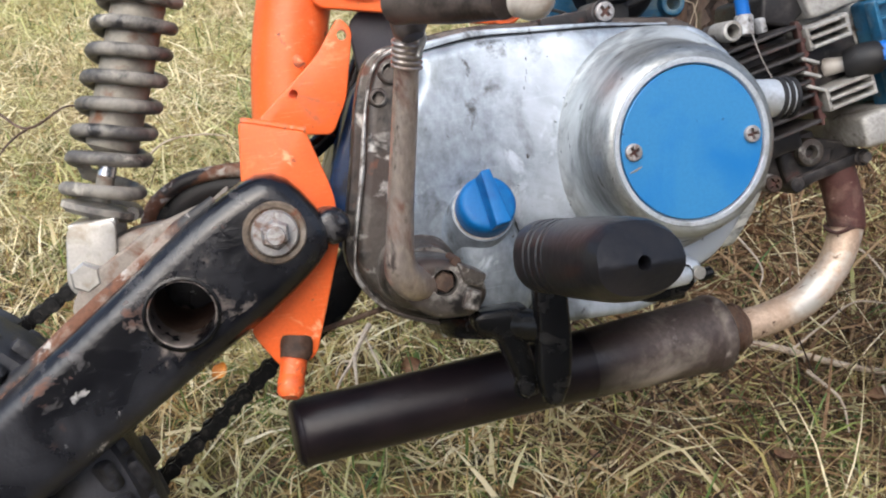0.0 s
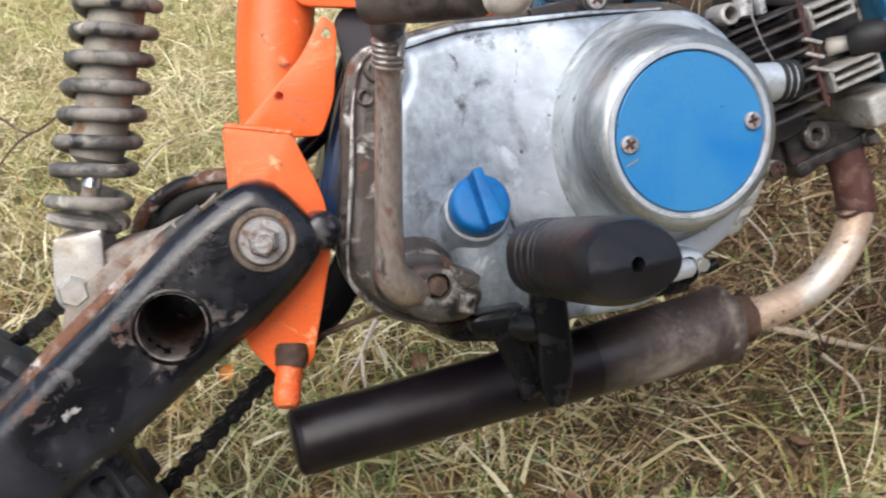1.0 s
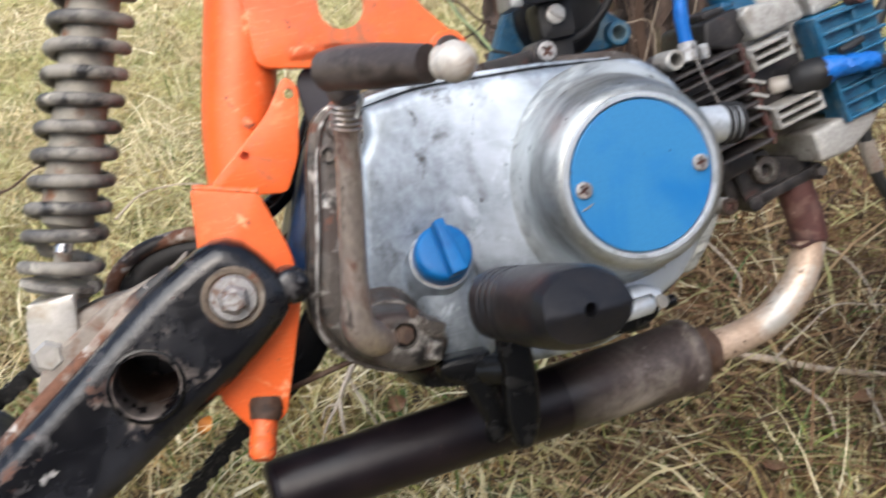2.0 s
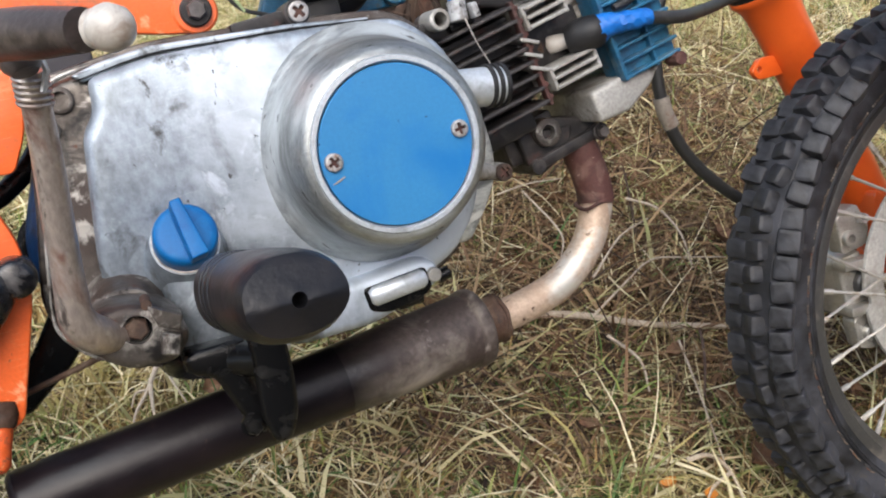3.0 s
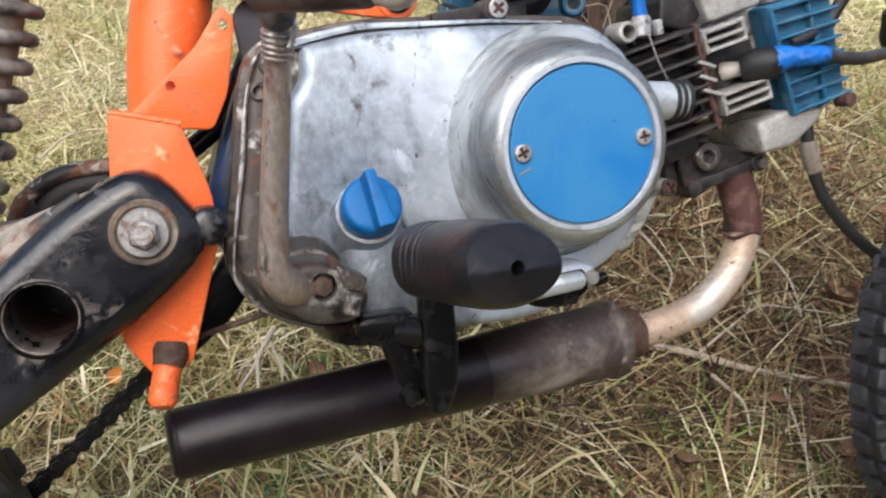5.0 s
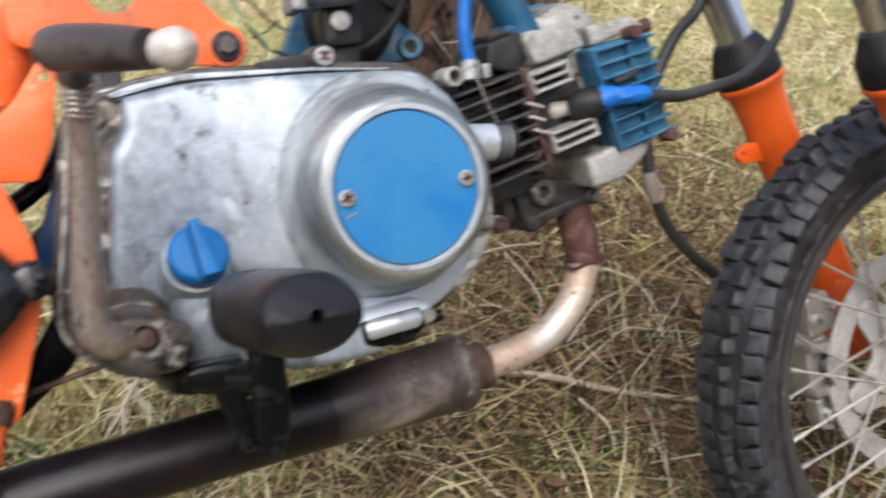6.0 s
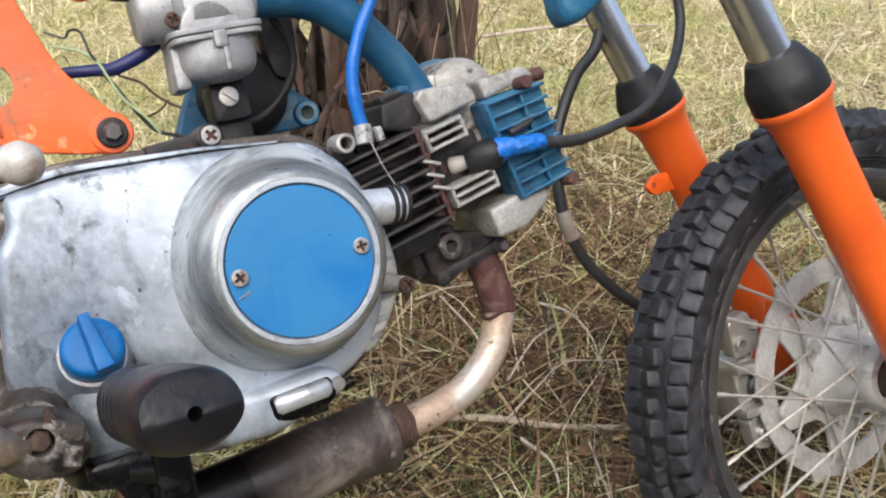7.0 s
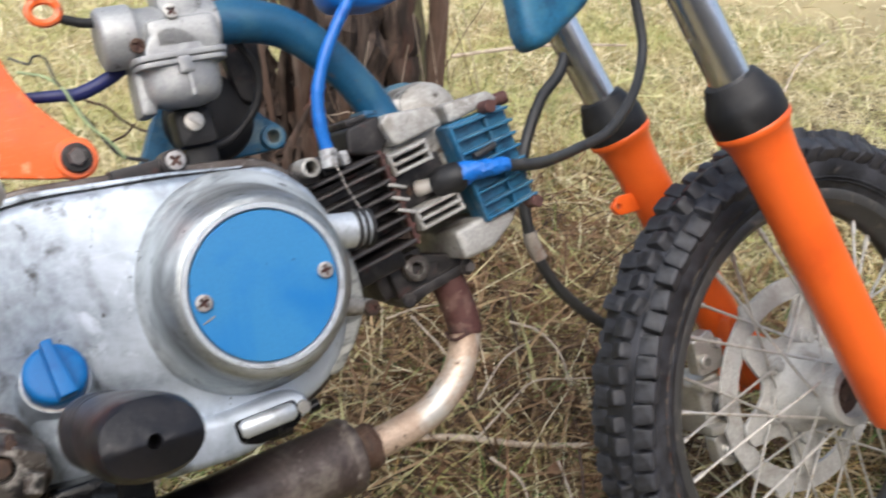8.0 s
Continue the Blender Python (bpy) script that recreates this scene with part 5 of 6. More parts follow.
part("hanger_plate", plate(rounded([(-0.118, 0.215), (-0.100, 0.157), (-0.068, 0.117), (-0.066, 0.103), (-0.077, 0.096), (-0.098, 0.099), (-0.155, 0.113), (-0.215, 0.125), (-0.215, 0.30), (-0.14, 0.30)], [0.02, 0.02, 0.010, 0.010, 0.010, 0.02, 0.02, 0.01, 0.01, 0.01]), 0.112, 0.119, 0.0015, [circle(-0.1475, 0.156, 0.0165, 24)]), ORANGE, frame_ob, "orange engine hanger plate")
part("hanger_bolt", merge(turned([(0.0095, 0.105), (0.0105, 0.106), (0.0105, 0.113)], Matrix.Translation((-0.0785, 0, 0.110)), 24), hexagon((-0.0785, 0.106, 0.110), (-0.0785, 0.099, 0.110), 0.0068)), FIN_BLACK, frame_ob, "dark hanger bolt")
part("hanger_boss", turned([(0.0135, 0.1095), (0.015, 0.111), (0.015, 0.125)], Matrix.Translation((-0.0785, 0, 0.110)), 28), ORANGE, frame_ob)
part("cross_strap", block((0.05, 0.012, 0.014), pose(-0.168, 0.118, 0.1275, 0, 7), 0.002), ORANGE, frame_ob)
part("cable_eye", merge(sweep([(-0.074 + 0.010 * math.cos(a), 0.108, 0.211 + 0.008 * math.sin(a)) for a in np.linspace(0, 2 * math.pi, 20)], 0.003, 8), rod((-0.076, 0.109, 0.218), (-0.092, 0.114, 0.262), 0.005), rod((-0.092, 0.114, 0.262), (-0.150, 0.115, 0.275), 0.005)), ORANGE, frame_ob)
part("eye_hose", sweep(spline([(-0.067, 0.110, 0.207), (-0.052, 0.111, 0.201), (-0.034, 0.112, 0.199)], 4), 0.0035, 10), RUBBER, frame_ob, "short black hose")
part("dark_guard", plate(rounded([(-0.190, 0.112), (-0.180, 0.122), (-0.150, 0.122), (-0.148, 0.092), (-0.165, 0.080), (-0.188, 0.074)], 0.008), 0.128, 0.136, 0.0015), surface("dark_grey_plastic", (0.045, 0.042, 0.05), 0.6, 0.0, [((0.07, 0.065, 0.065), 40, 0.5, 0.7, 0.7, 0.0)], 0.1, 400, 0.15, 400), frame_ob, "dark grey plastic guard")
part("tank_shroud", plate(rounded([(0.318, 0.200), (0.317, 0.138), (0.324, 0.124), (0.340, 0.126), (0.395, 0.156), (0.430, 0.20), (0.38, 0.26)], 0.010), 0.115, 0.150, 0.010, steps=4), BLUE_DARK, frame_ob, "blue painted shroud corner")
part("front_cowl", plate(rounded([(0.135, 0.184), (0.180, 0.180), (0.21, 0.19), (0.22, 0.25), (0.12, 0.25)], 0.012), 0.10, 0.14, 0.008), BLUE_HOSE, frame_ob, "bright blue cowl edge")

# -- swingarm --
SW = Vector((-0.268, 0.0, -0.016))
sw_dir = Vector((-0.846, 0.0, -0.533)).normalized()
sw_up = Vector((0.533, 0.0, -0.846)) * -1


def on_arm(s, u):
    p = SW + sw_dir * s + sw_up * u
    return (p.x, p.z)


arm_line = rounded([on_arm(-0.030, 0.034), on_arm(0.03, 0.040), on_arm(0.12, 0.036), on_arm(0.36, 0.030), on_arm(0.44, 0.024), on_arm(0.44, -0.020), on_arm(0.36, -0.028), on_arm(0.12, -0.036), on_arm(0.02, -0.040), on_arm(-0.030, -0.032)], [0.03, 0.02, 0.02, 0.02, 0.015, 0.015, 0.02, 0.02, 0.02, 0.03])
HOLE = Vector((-0.333, 0.0, -0.0565))
swingarm = part("swingarm", plate(arm_line, 0.044, 0.084, 0.015, [circle(HOLE.x, HOLE.z, 0.0205, 36)], steps=7, back_soft=0.006), BLACK_WORN_SHEEN, bike, "worn chipped black swingarm")
part("cross_tube", merge(turned([(0.0215, 0.060), (0.0215, 0.0435), (0.0225, 0.042), (0.0240, 0.0425), (0.0245, 0.046), (0.0245, 0.22), (0.0215, 0.22), (0.0215, 0.060)], Matrix.Translation((HOLE.x, 0, HOLE.z)), 36, False)), BLACK_OIL, swingarm, "open cross tube, rusty inside")
part("rust_seam", sweep(spline([(*on_arm(0.015, 0.0385)[:1], 0.0655, on_arm(0.015, 0.0385)[1]), (*on_arm(0.08, 0.0375)[:1], 0.064, on_arm(0.08, 0.0375)[1]), (*on_arm(0.20, 0.0335)[:1], 0.063, on_arm(0.20, 0.0335)[1]), (*on_arm(0.36, 0.0290)[:1], 0.063, on_arm(0.36, 0.0290)[1])], 10), [0.0040, 0.0075, 0.0058, 0.0072, 0.0060, 0.0066, 0.0040], 10, 0.55), RUST_STREAK, swingarm, "rust-brown upper seam")
part("tube_bore", turned([(0.0212, 0.050), (0.0212, 0.21), (0.0, 0.212)], Matrix.Translation((HOLE.x, 0, HOLE.z)), 32, False), RUSTY, swingarm, "rusty bore")
part("pivot_washer", turned([(0.0196, 0.046), (0.0202, 0.0430), (0.0190, 0.0412), (0.0165, 0.0412), (0.0155, 0.0425), (0.0, 0.0425)], Matrix.Translation((SW.x, 0, SW.z)), 36), GRIME, swingarm, "grime-caked pivot washer")
part("pivot_nut", hexagon((SW.x, 0.040, SW.z), (SW.x, 0.030, SW.z), 0.0098), DULL_NUT, swingarm, "weathered pivot nut")
part("thrust_washer", turned([(0.0148, 0.044), (0.0148, 0.0395), (0.0138, 0.0382), (0.0, 0.0382)], Matrix.Translation((SW.x, 0, SW.z)), 30), DULL_NUT, swingarm)
part("pivot_stud", rod((SW.x, 0.031, SW.z), (SW.x, 0.024, SW.z), 0.0060, 18), DULL_NUT, swingarm)
part("front_bumper", turned([(0.0126, 0.090), (0.0126, 0.062), (0.0122, 0.057), (0.0105, 0.0535), (0.0075, 0.0520), (0.0, 0.0515)], along((-0.2245, 0.0, -0.0185), (-0.2305, 0.06, -0.0200)), 28), BLACK_WORN_SHEEN, swingarm, "worn round bump stop")
part("hole_rim", turned([(0.0240, 0.0460), (0.0262, 0.0445), (0.0282, 0.0462)], Matrix.Translation((HOLE.x, 0, HOLE.z)), 36, False), BLACK_WORN_SHEEN, swingarm)
part("inner_leg", plate(arm_line, 0.165, 0.195, 0.008), BLACK_WORN_SHEEN, swingarm)
part("top_gusset", merge(plate(rounded([on_arm(0.005, 0.036), on_arm(0.06, 0.052), on_arm(0.112, 0.055), on_arm(0.132, 0.046), on_arm(0.140, 0.020), on_arm(0.02, 0.020)], 0.008), 0.076, 0.098, 0.003)), DUSTY_STEEL, swingarm, "dusty rust-streaked inner gusset")
part("shock_mount", plate(rounded([(-0.292, 0.014), (-0.318, -0.004), (-0.360, -0.005), (-0.385, -0.012), (-0.395, -0.040), (-0.36, -0.045), (-0.30, -0.02)], 0.006), 0.088, 0.140, 0.004), DUSTY_STEEL, swingarm, "dust-caked shock mount")
part("chain_slider", sweep(spline([(-0.36, 0.165, -0.02), (-0.350, 0.165, 0.003), (-0.325, 0.165, 0.018), (-0.29, 0.165, 0.021), (-0.26, 0.165, 0.015)], 5), 0.0055, 12), RUST_STREAK, swingarm, "rust-brown curved guide")
part("chain_slider_pad", sweep(spline([(-0.345, 0.172, -0.02), (-0.330, 0.172, 0.002), (-0.305, 0.172, 0.010), (-0.27, 0.172, 0.006)], 5), 0.010, 12), RUBBER, swingarm)

# -- shock absorber --
SH0, SH1 = Vector((-0.382, 0.115, 0.004)), Vector((-0.300, 0.125, 0.215))
sh_way = (SH1 - SH0).normalized()
sh_len = (SH1 - SH0).length
shock = part("rear_shock", turned([(0.006, 0.0), (0.006, 0.045), (0.0105, 0.046), (0.0165, 0.050), (0.0175, 0.056), (0.0175, sh_len)], along(SH0, SH1), 28), DAMPER, bike, "dusty stained shock absorber body")
turns = 12
coil = []
shm = along(SH0, SH1)
for k in range(turns * 24 + 1):
    a = 2 * math.pi * k / 24
    s = k / (turns * 24)
    h = 0.010 + (sh_len - 0.010) * (s if s > 0.12 else s * 0.75)
    coil.append(shm @ Vector((0.0235 * math.cos(a), h, -0.0235 * math.sin(a))))
part("coil_spring", sweep(coil, 0.0047, 10), SPRING, shock, "thick dusty grey coil spring")
part("lower_seat", turned([(0.008, 0.002), (0.021, 0.003), (0.025, 0.006), (0.025, 0.010), (0.014, 0.013)], along(SH0, SH1), 28), SPRING, shock)
part("rod_shine", turned([(0.0048, 0.030), (0.0062, 0.031), (0.0062, 0.046)], along(SH0, SH1), 16), CHROME, shock)
part("clevis", merge(plate(rounded([(-0.397, 0.006), (-0.366, 0.006), (-0.372, -0.030), (-0.381, -0.043), (-0.397, -0.043), (-0.404, -0.032)], 0.007), 0.084, 0.089, 0.001), plate(rounded([(-0.397, 0.006), (-0.366, 0.006), (-0.372, -0.030), (-0.381, -0.043), (-0.397, -0.043), (-0.404, -0.032)], 0.007), 0.138, 0.143, 0.001), block((0.030, 0.055, 0.005), pose(-0.3815, 0.114, 0.004, 0, 0), 0.001)), ZINC, shock, "zinc-plated clevis")
part("clevis_bolt", merge(hexagon((-0.390, 0.084, -0.028), (-0.390, 0.075, -0.028), 0.0105), rod((-0.390, 0.08, -0.028), (-0.390, 0.15, -0.028), 0.006)), ZINC, shock, "rounded hex bolt")
part("clevis_nut", hexagon((-0.3785, 0.106, -0.001), (-0.3775, 0.106, 0.010), 0.008), SPRING, shock)

# -- front fork --
RAKE = Vector((0.380, 0.0, -1.0)).normalized()


def fork_leg(x_at, y, z_at, k, far):
    """One leg; k scales its girth."""
    top = Vector((x_at, y, z_at))
    at = lambda s: top + RAKE * s
    thick = lambda prof: [(r * k, h) for r, h in prof]
    leg = part("fork_leg", turned(thick([(0.0185, 0.0), (0.0185, 0.36)]), along(at(-0.30), at(0.3)), 32), CHROME, bike, "chromed fork tube with orange slider")
    part("dust_boot", turned(thick([(0.0187, 0.0), (0.0235, 0.002), (0.0265, 0.008), (0.0285, 0.014), (0.0325, 0.022), (0.0345, 0.028), (0.0348, 0.046), (0.0330, 0.052)]), along(at(0.040), at(0.3)), 36), RUBBER, leg, "black rubber dust boot")
    part("slider", turned(thick([(0.0335, 0.0), (0.0350, 0.002), (0.0350, 0.007), (0.0330, 0.010), (0.0300, 0.016), (0.0280, 0.026), (0.0268, 0.045), (0.0262, 0.08), (0.0258, 0.335), (0.0235, 0.36), (0.012, 0.368)]), along(at(0.086), at(0.5)), 36), ORANGE_FORK, leg, "glossy orange slider")
    if far:
        part("slider_tab", plate(rounded([(0.476, -0.055), (0.489, -0.044), (0.528, -0.046), (0.528, -0.067), (0.484, -0.066)], 0.005), y - 0.004, y + 0.003, 0.001, [circle(0.4865, -0.0553, 0.0036, 14)]), ORANGE_FORK, leg)
        part("caliper_lug", merge(plate(rounded([(0.586, -0.211), (0.632, -0.248), (0.658, -0.276), (0.632, -0.315), (0.606, -0.315), (0.580, -0.253)], 0.01), y - 0.036, y - 0.015, 0.002)), ORANGE_FORK, leg)
    part("axle_lug", rod((AX.x, y - 0.010, AX.z), (AX.x, y + 0.024, AX.z), 0.022, 24), ORANGE_FORK, leg)
    return leg


AX = Vector((0.6260, 0.1548, -0.3045))
fork_leg(0.4670, 0.049, 0.0986, 1.057, False)
fork_leg(0.4782, 0.255, 0.1081, 1.042, True)

# -- front wheel --
RIM_R, TYRE_R = 0.2264, 0.2956
AXM = Matrix.Translation(AX)
wheel = part("front_wheel", turned([(RIM_R, -0.0265), (RIM_R - 0.003, -0.0275), (RIM_R - 0.012, -0.0255), (RIM_R - 0.016, -0.018), (RIM_R - 0.024, -0.010), (RIM_R - 0.026, 0.0), (RIM_R - 0.024, 0.010), (RIM_R - 0.016, 0.018), (RIM_R - 0.012, 0.0255), (RIM_R - 0.003, 0.0275), (RIM_R, 0.0265), (RIM_R - 0.008, 0.020), (RIM_R - 0.014, 0.0), (RIM_R - 0.008, -0.020), (RIM_R, -0.0265)], AXM, 96, False), RIM_DARK, bike, "dark steel spoked front wheel rim")


def make_tyre(wheel_ob, at, r_rim, r_out, half, knobs, seed, proud=1.0):
    """A knobbly tyre: a rounded carcass, with staggered tread blocks standing on it."""
    prof = [(r_rim - 0.004, -half * 0.68), (r_rim + 0.006, -half * 0.80), (r_rim + 0.022, -half * 0.98), (r_rim + 0.036, -half * 0.92), (r_out - 0.015, -half * 0.74), (r_out - 0.0095, -half * 0.38), (r_out - 0.0080, 0.0)]
    prof += [(r, -y) for r, y in prof[-2::-1]]
    ob = part("tyre", turned(prof, Matrix.Translation(at), 120, False), TYRE, wheel_ob, "dusty black knobbly tyre")
    for q, (r, s) in enumerate(((r_rim + 0.012, -0.905), (r_rim + 0.0085, -0.85))):
        part("moulded_ridge", sweep([at + Vector((r * math.cos(a), s * half, r * math.sin(a))) for a in np.linspace(0, 2 * math.pi, 97)], 0.0012, 6, caps=False), TYRE, wheel_ob)
    rng = random.Random(seed)
    step = 2 * math.pi / knobs
    rows = ((-0.80, 0.60, r_out - 0.0268, -50, 0.0, 0.90), (-0.30, 0.62, r_out - 0.0134, -14, 0.5, 0.84), (0.30, 0.62, r_out - 0.0134, 14, 0.5, 0.80), (0.80, 0.62, r_out - 0.0268, 50, 0.0, 0.80))
    for y, w, r, tilt, shift, fill in rows:
        kinds = [mesh_of("tread_block", block((0.022 * proud, w * half * a, step * r_out * fill * b), None, 0.0042), TYRE) for a, b in ((1.0, 1.0), (0.90, 1.08), (1.10, 0.92), (0.96, 0.84))]
        for k in range(knobs):
            a = (k + shift) * step + rng.uniform(-0.006, 0.006)
            o = new("tread_block", rng.choice(kinds))
            o.parent = wheel_ob
            o.matrix_basis = Matrix.Translation(at) @ pose(0, 0, 0, 0, -math.degrees(a)) @ pose(r, y * half, 0, 0, 0, -tilt) @ pose(rng.uniform(-0.0036, 0.0014), rng.uniform(-0.003, 0.003), 0, rng.uniform(-10, 10), rng.uniform(-8, 8), rng.uniform(-8, 8))
    return ob


make_tyre(wheel, AX, RIM_R, TYRE_R, 0.037, 76, 4)
rng = random.Random(8)
marks = []
for k in range(150):
    a = math.pi * 0.62 + k * 0.0125
    if k % 9 < 7:
        marks.append(moved(block((0.0014, 0.0012, rng.uniform(0.0012, 0.0026)), None, 0.0003), Matrix.Translation(AX) @ pose(0, 0, 0, 0, -math.degrees(a)) @ pose(RIM_R + 0.0165 + rng.uniform(-0.0006, 0.0006), -0.0352, 0)))
part("sidewall_lettering", merge(*marks), GRIME, wheel, "dusty worn-off moulded marks")
HX = AX
HXM = Matrix.Translation(HX)
part("hub", turned([(0.0, -0.046), (0.024, -0.046), (0.0255, -0.060), (0.0345, -0.060), (0.0368, -0.056), (0.0368, -0.046), (0.0350, -0.040), (0.0385, -0.030), (0.0400, -0.020), (0.0430, -0.010), (0.0500, -0.002), (0.0540, 0.004), (0.0540, 0.012), (0.034, 0.022), (0.0, 0.024)], HXM, 40), HUB, wheel, "grey cast hub")
part("axle_spacer", turned([(0.0, -0.0500), (0.0100, -0.0500), (0.0110, -0.0475), (0.0238, -0.0470), (0.0238, -0.044)], HXM, 28), RUSTY, wheel, "rust-brown axle seal")
for k in range(6):
    a = 2 * math.pi * k / 6 + 0.3
    part("disc_mount", merge(rod((HX.x + 0.056 * math.cos(a), HX.y + 0.002, HX.z + 0.056 * math.sin(a)), (HX.x + 0.056 * math.cos(a), HX.y + 0.014, HX.z + 0.056 * math.sin(a)), 0.011, 18), rod((HX.x + 0.056 * math.cos(a), HX.y - 0.004, HX.z + 0.056 * math.sin(a)), (HX.x + 0.056 * math.cos(a), HX.y + 0.01, HX.z + 0.056 * math.sin(a)), 0.006, 12)), HUB, wheel)
spoke_n = 32
for k in range(spoke_n):
    left = k % 2
    a0 = 2 * math.pi * k / spoke_n
    a1 = a0 + (0.95 if (k // 2) % 2 else -0.95)
    r0, y0 = (0.0330, -0.043) if left else (0.050, 0.002)
    p = HX + Vector((r0 * math.cos(a1), y0, r0 * math.sin(a1)))
    q = AX + Vector(((RIM_R - 0.024) * math.cos(a0), -0.004 if left else 0.004, (RIM_R - 0.024) * math.sin(a0)))
    w = (q - p).normalized()
    part("spoke", merge(sweep([p, q], 0.00165, 8), sweep([q - w * 0.018, q], 0.0028, 8)), SPOKE, wheel)
rotor_out = []
for k in range(120):
    r = 0.126 if (k % 20) not in (0, 1) else 0.134 if k % 40 < 20 else 0.119
    rotor_out.append((HX.x + 0.004 + r * math.cos(2 * math.pi * k / 120), HX.z + r * math.sin(2 * math.pi * k / 120)))
part("brake_disc", plate(rotor_out, HX.y + 0.014, HX.y + 0.0185, 0.0008, [circle(HX.x + 0.004, HX.z, 0.100, 72)]), DISC_STEEL, wheel, "dull steel brake disc")
star = []
for k in range(12):
    a = 2 * math.pi * k / 12 + 0.3
    for turn in (-0.13, 0.13):
        r = 0.106 if k % 2 == 0 else 0.068
        star.append((HX.x + 0.004 + r * math.cos(a + turn), HX.z + r * math.sin(a + turn)))
part("disc_carrier", plate(rounded(star, 0.010, 4), HX.y + 0.0085, HX.y + 0.0140, 0.0012, [circle(HX.x, HX.z, 0.040, 36)]), HUB, wheel, "grey six-armed disc carrier")

# The caliper sits behind the disc's rear edge: a finned body between two bolted ears.
caliper = part("brake_caliper", merge(
    plate(rounded([(0.490, -0.262), (0.522, -0.256), (0.526, -0.318), (0.494, -0.326)], 0.006), AX.y + 0.030, AX.y + 0.085, 0.004),
    block((0.040, 0.018, 0.010), pose(0.506, AX.y + 0.026, -0.266, 0, 6), 0.002),
    block((0.040, 0.018, 0.010), pose(0.508, AX.y + 0.026, -0.316, 0, 6), 0.002)), ZINC, bike, "grey alloy brake caliper")
for name, line, hole in (("upper_ear", [(0.492, -0.212), (0.520, -0.205), (0.534, -0.232), (0.528, -0.252), (0.494, -0.254)], (0.503, -0.238)), ("lower_ear", [(0.496, -0.326), (0.528, -0.322), (0.536, -0.352), (0.520, -0.366), (0.500, -0.360)], (0.513, -0.345))):
    ear = part(name, plate(rounded(line, 0.006), AX.y + 0.026, AX.y + 0.044, 0.002, [circle(*hole, 0.0045, 14)]), ZINC, caliper)
    part("caliper_pin", plate(circle(hole[0], hole[1], 0.0085, 20), AX.y + 0.020, AX.y + 0.027, 0.0012, [circle(*hole, 0.0048, 14)]), ZINC, ear)
part("ear_bolt", hexagon((0.522, AX.y + 0.026, -0.222), (0.522, AX.y + 0.018, -0.222), 0.0065), DULL_NUT, caliper)
part("caliper_piston", rod((0.521, AX.y + 0.022, -0.292), (0.521, AX.y + 0.05, -0.292), 0.016, 24), RIM_DARK, caliper, "dark piston housing")

# -- rear wheel (its front edge is in view) and chain --
RX = Vector((-0.628, 0.117, -0.240))
rear = part("rear_wheel", turned([(0.19, -0.028), (0.175, -0.024), (0.165, 0.0), (0.175, 0.024), (0.19, 0.028), (0.178, 0.0), (0.19, -0.028)], Matrix.Translation(RX), 72, False), RIM_DARK, bike, "dark rear wheel with knobbly tyre")
make_tyre(rear, RX, 0.19, 0.262, 0.045, 56, 9, 0.5)
part("hub", turned([(0.0, -0.06), (0.03, -0.06), (0.035, -0.04), (0.035, 0.04), (0.03, 0.06), (0.0, 0.06)], Matrix.Translation(RX), 28), HUB, rear)
for k in range(18):
    a0 = 2 * math.pi * k / 18
    a1 = a0 + (0.9 if k % 2 else -0.9)
    part("spoke", sweep([RX + Vector((0.034 * math.cos(a1), 0.04 * (1 if k % 4 < 2 else -1), 0.034 * math.sin(a1))), RX + Vector((0.17 * math.cos(a0), 0, 0.17 * math.sin(a0)))], 0.0017, 6), SPOKE, rear)


def chain_run(a, b, name="link"):
    """Links in a straight run: plates on edge, every other one wider."""
    a, b = Vector(a), Vector(b)
    n = int((b - a).length / 0.0127)
    for k in range(n):
        p, q = a.lerp(b, k / n), a.lerp(b, (k + 1) / n)
        w, hi = (0.0074, 0.0068) if k % 2 else (0.0050, 0.0060)
        ang = -math.degrees(math.atan2((q - p).z, (q - p).x))
        mid = (p + q) / 2
        eight = rounded([(-0.0115, -hi * 0.7), (-0.006, -hi), (0.0, -hi * 0.55), (0.006, -hi), (0.0115, -hi * 0.7), (0.0115, hi * 0.7), (0.006, hi), (0.0, hi * 0.55), (-0.006, hi), (-0.0115, hi * 0.7)], 0.003, 3)
        geo = merge(*[moved(plate(eight, s * w - 0.0008, s * w + 0.0008, 0.0004, steps=1), pose(mid.x, mid.y, mid.z, 0, ang)) for s in (-1, 1)], rod(p + Vector((0, -0.0085, 0)), p + Vector((0, 0.0085, 0)), 0.0030, 8))
        part(name, geo, CHAIN, chain)


chain = part("drive_chain", rod((-0.205, 0.155, -0.02), (-0.205, 0.185, -0.02), 0.03, 20), CHAIN, bike, "greasy black drive chain and sprocket")
chain_run((-0.215, 0.172, -0.082), (-0.46, 0.172, -0.262))
chain_run((-0.33, 0.172, 0.002), (-0.56, 0.172, -0.125))
part("sprocket", turned([(0.01, -0.004), (0.105, -0.004), (0.110, 0.0), (0.105, 0.004), (0.01, 0.004)], Matrix.Translation((RX.x, 0.172, RX.z)), 60), RIM_DARK, rear)
part("sprocket_guard", plate(rounded([(-0.186, -0.034), (-0.200, -0.074), (-0.222, -0.100), (-0.262, -0.128), (-0.274, -0.117), (-0.242, -0.080), (-0.216, -0.046)], 0.008), 0.148, 0.160, 0.003), BLACK_OIL, bike, "oily black sprocket guard")
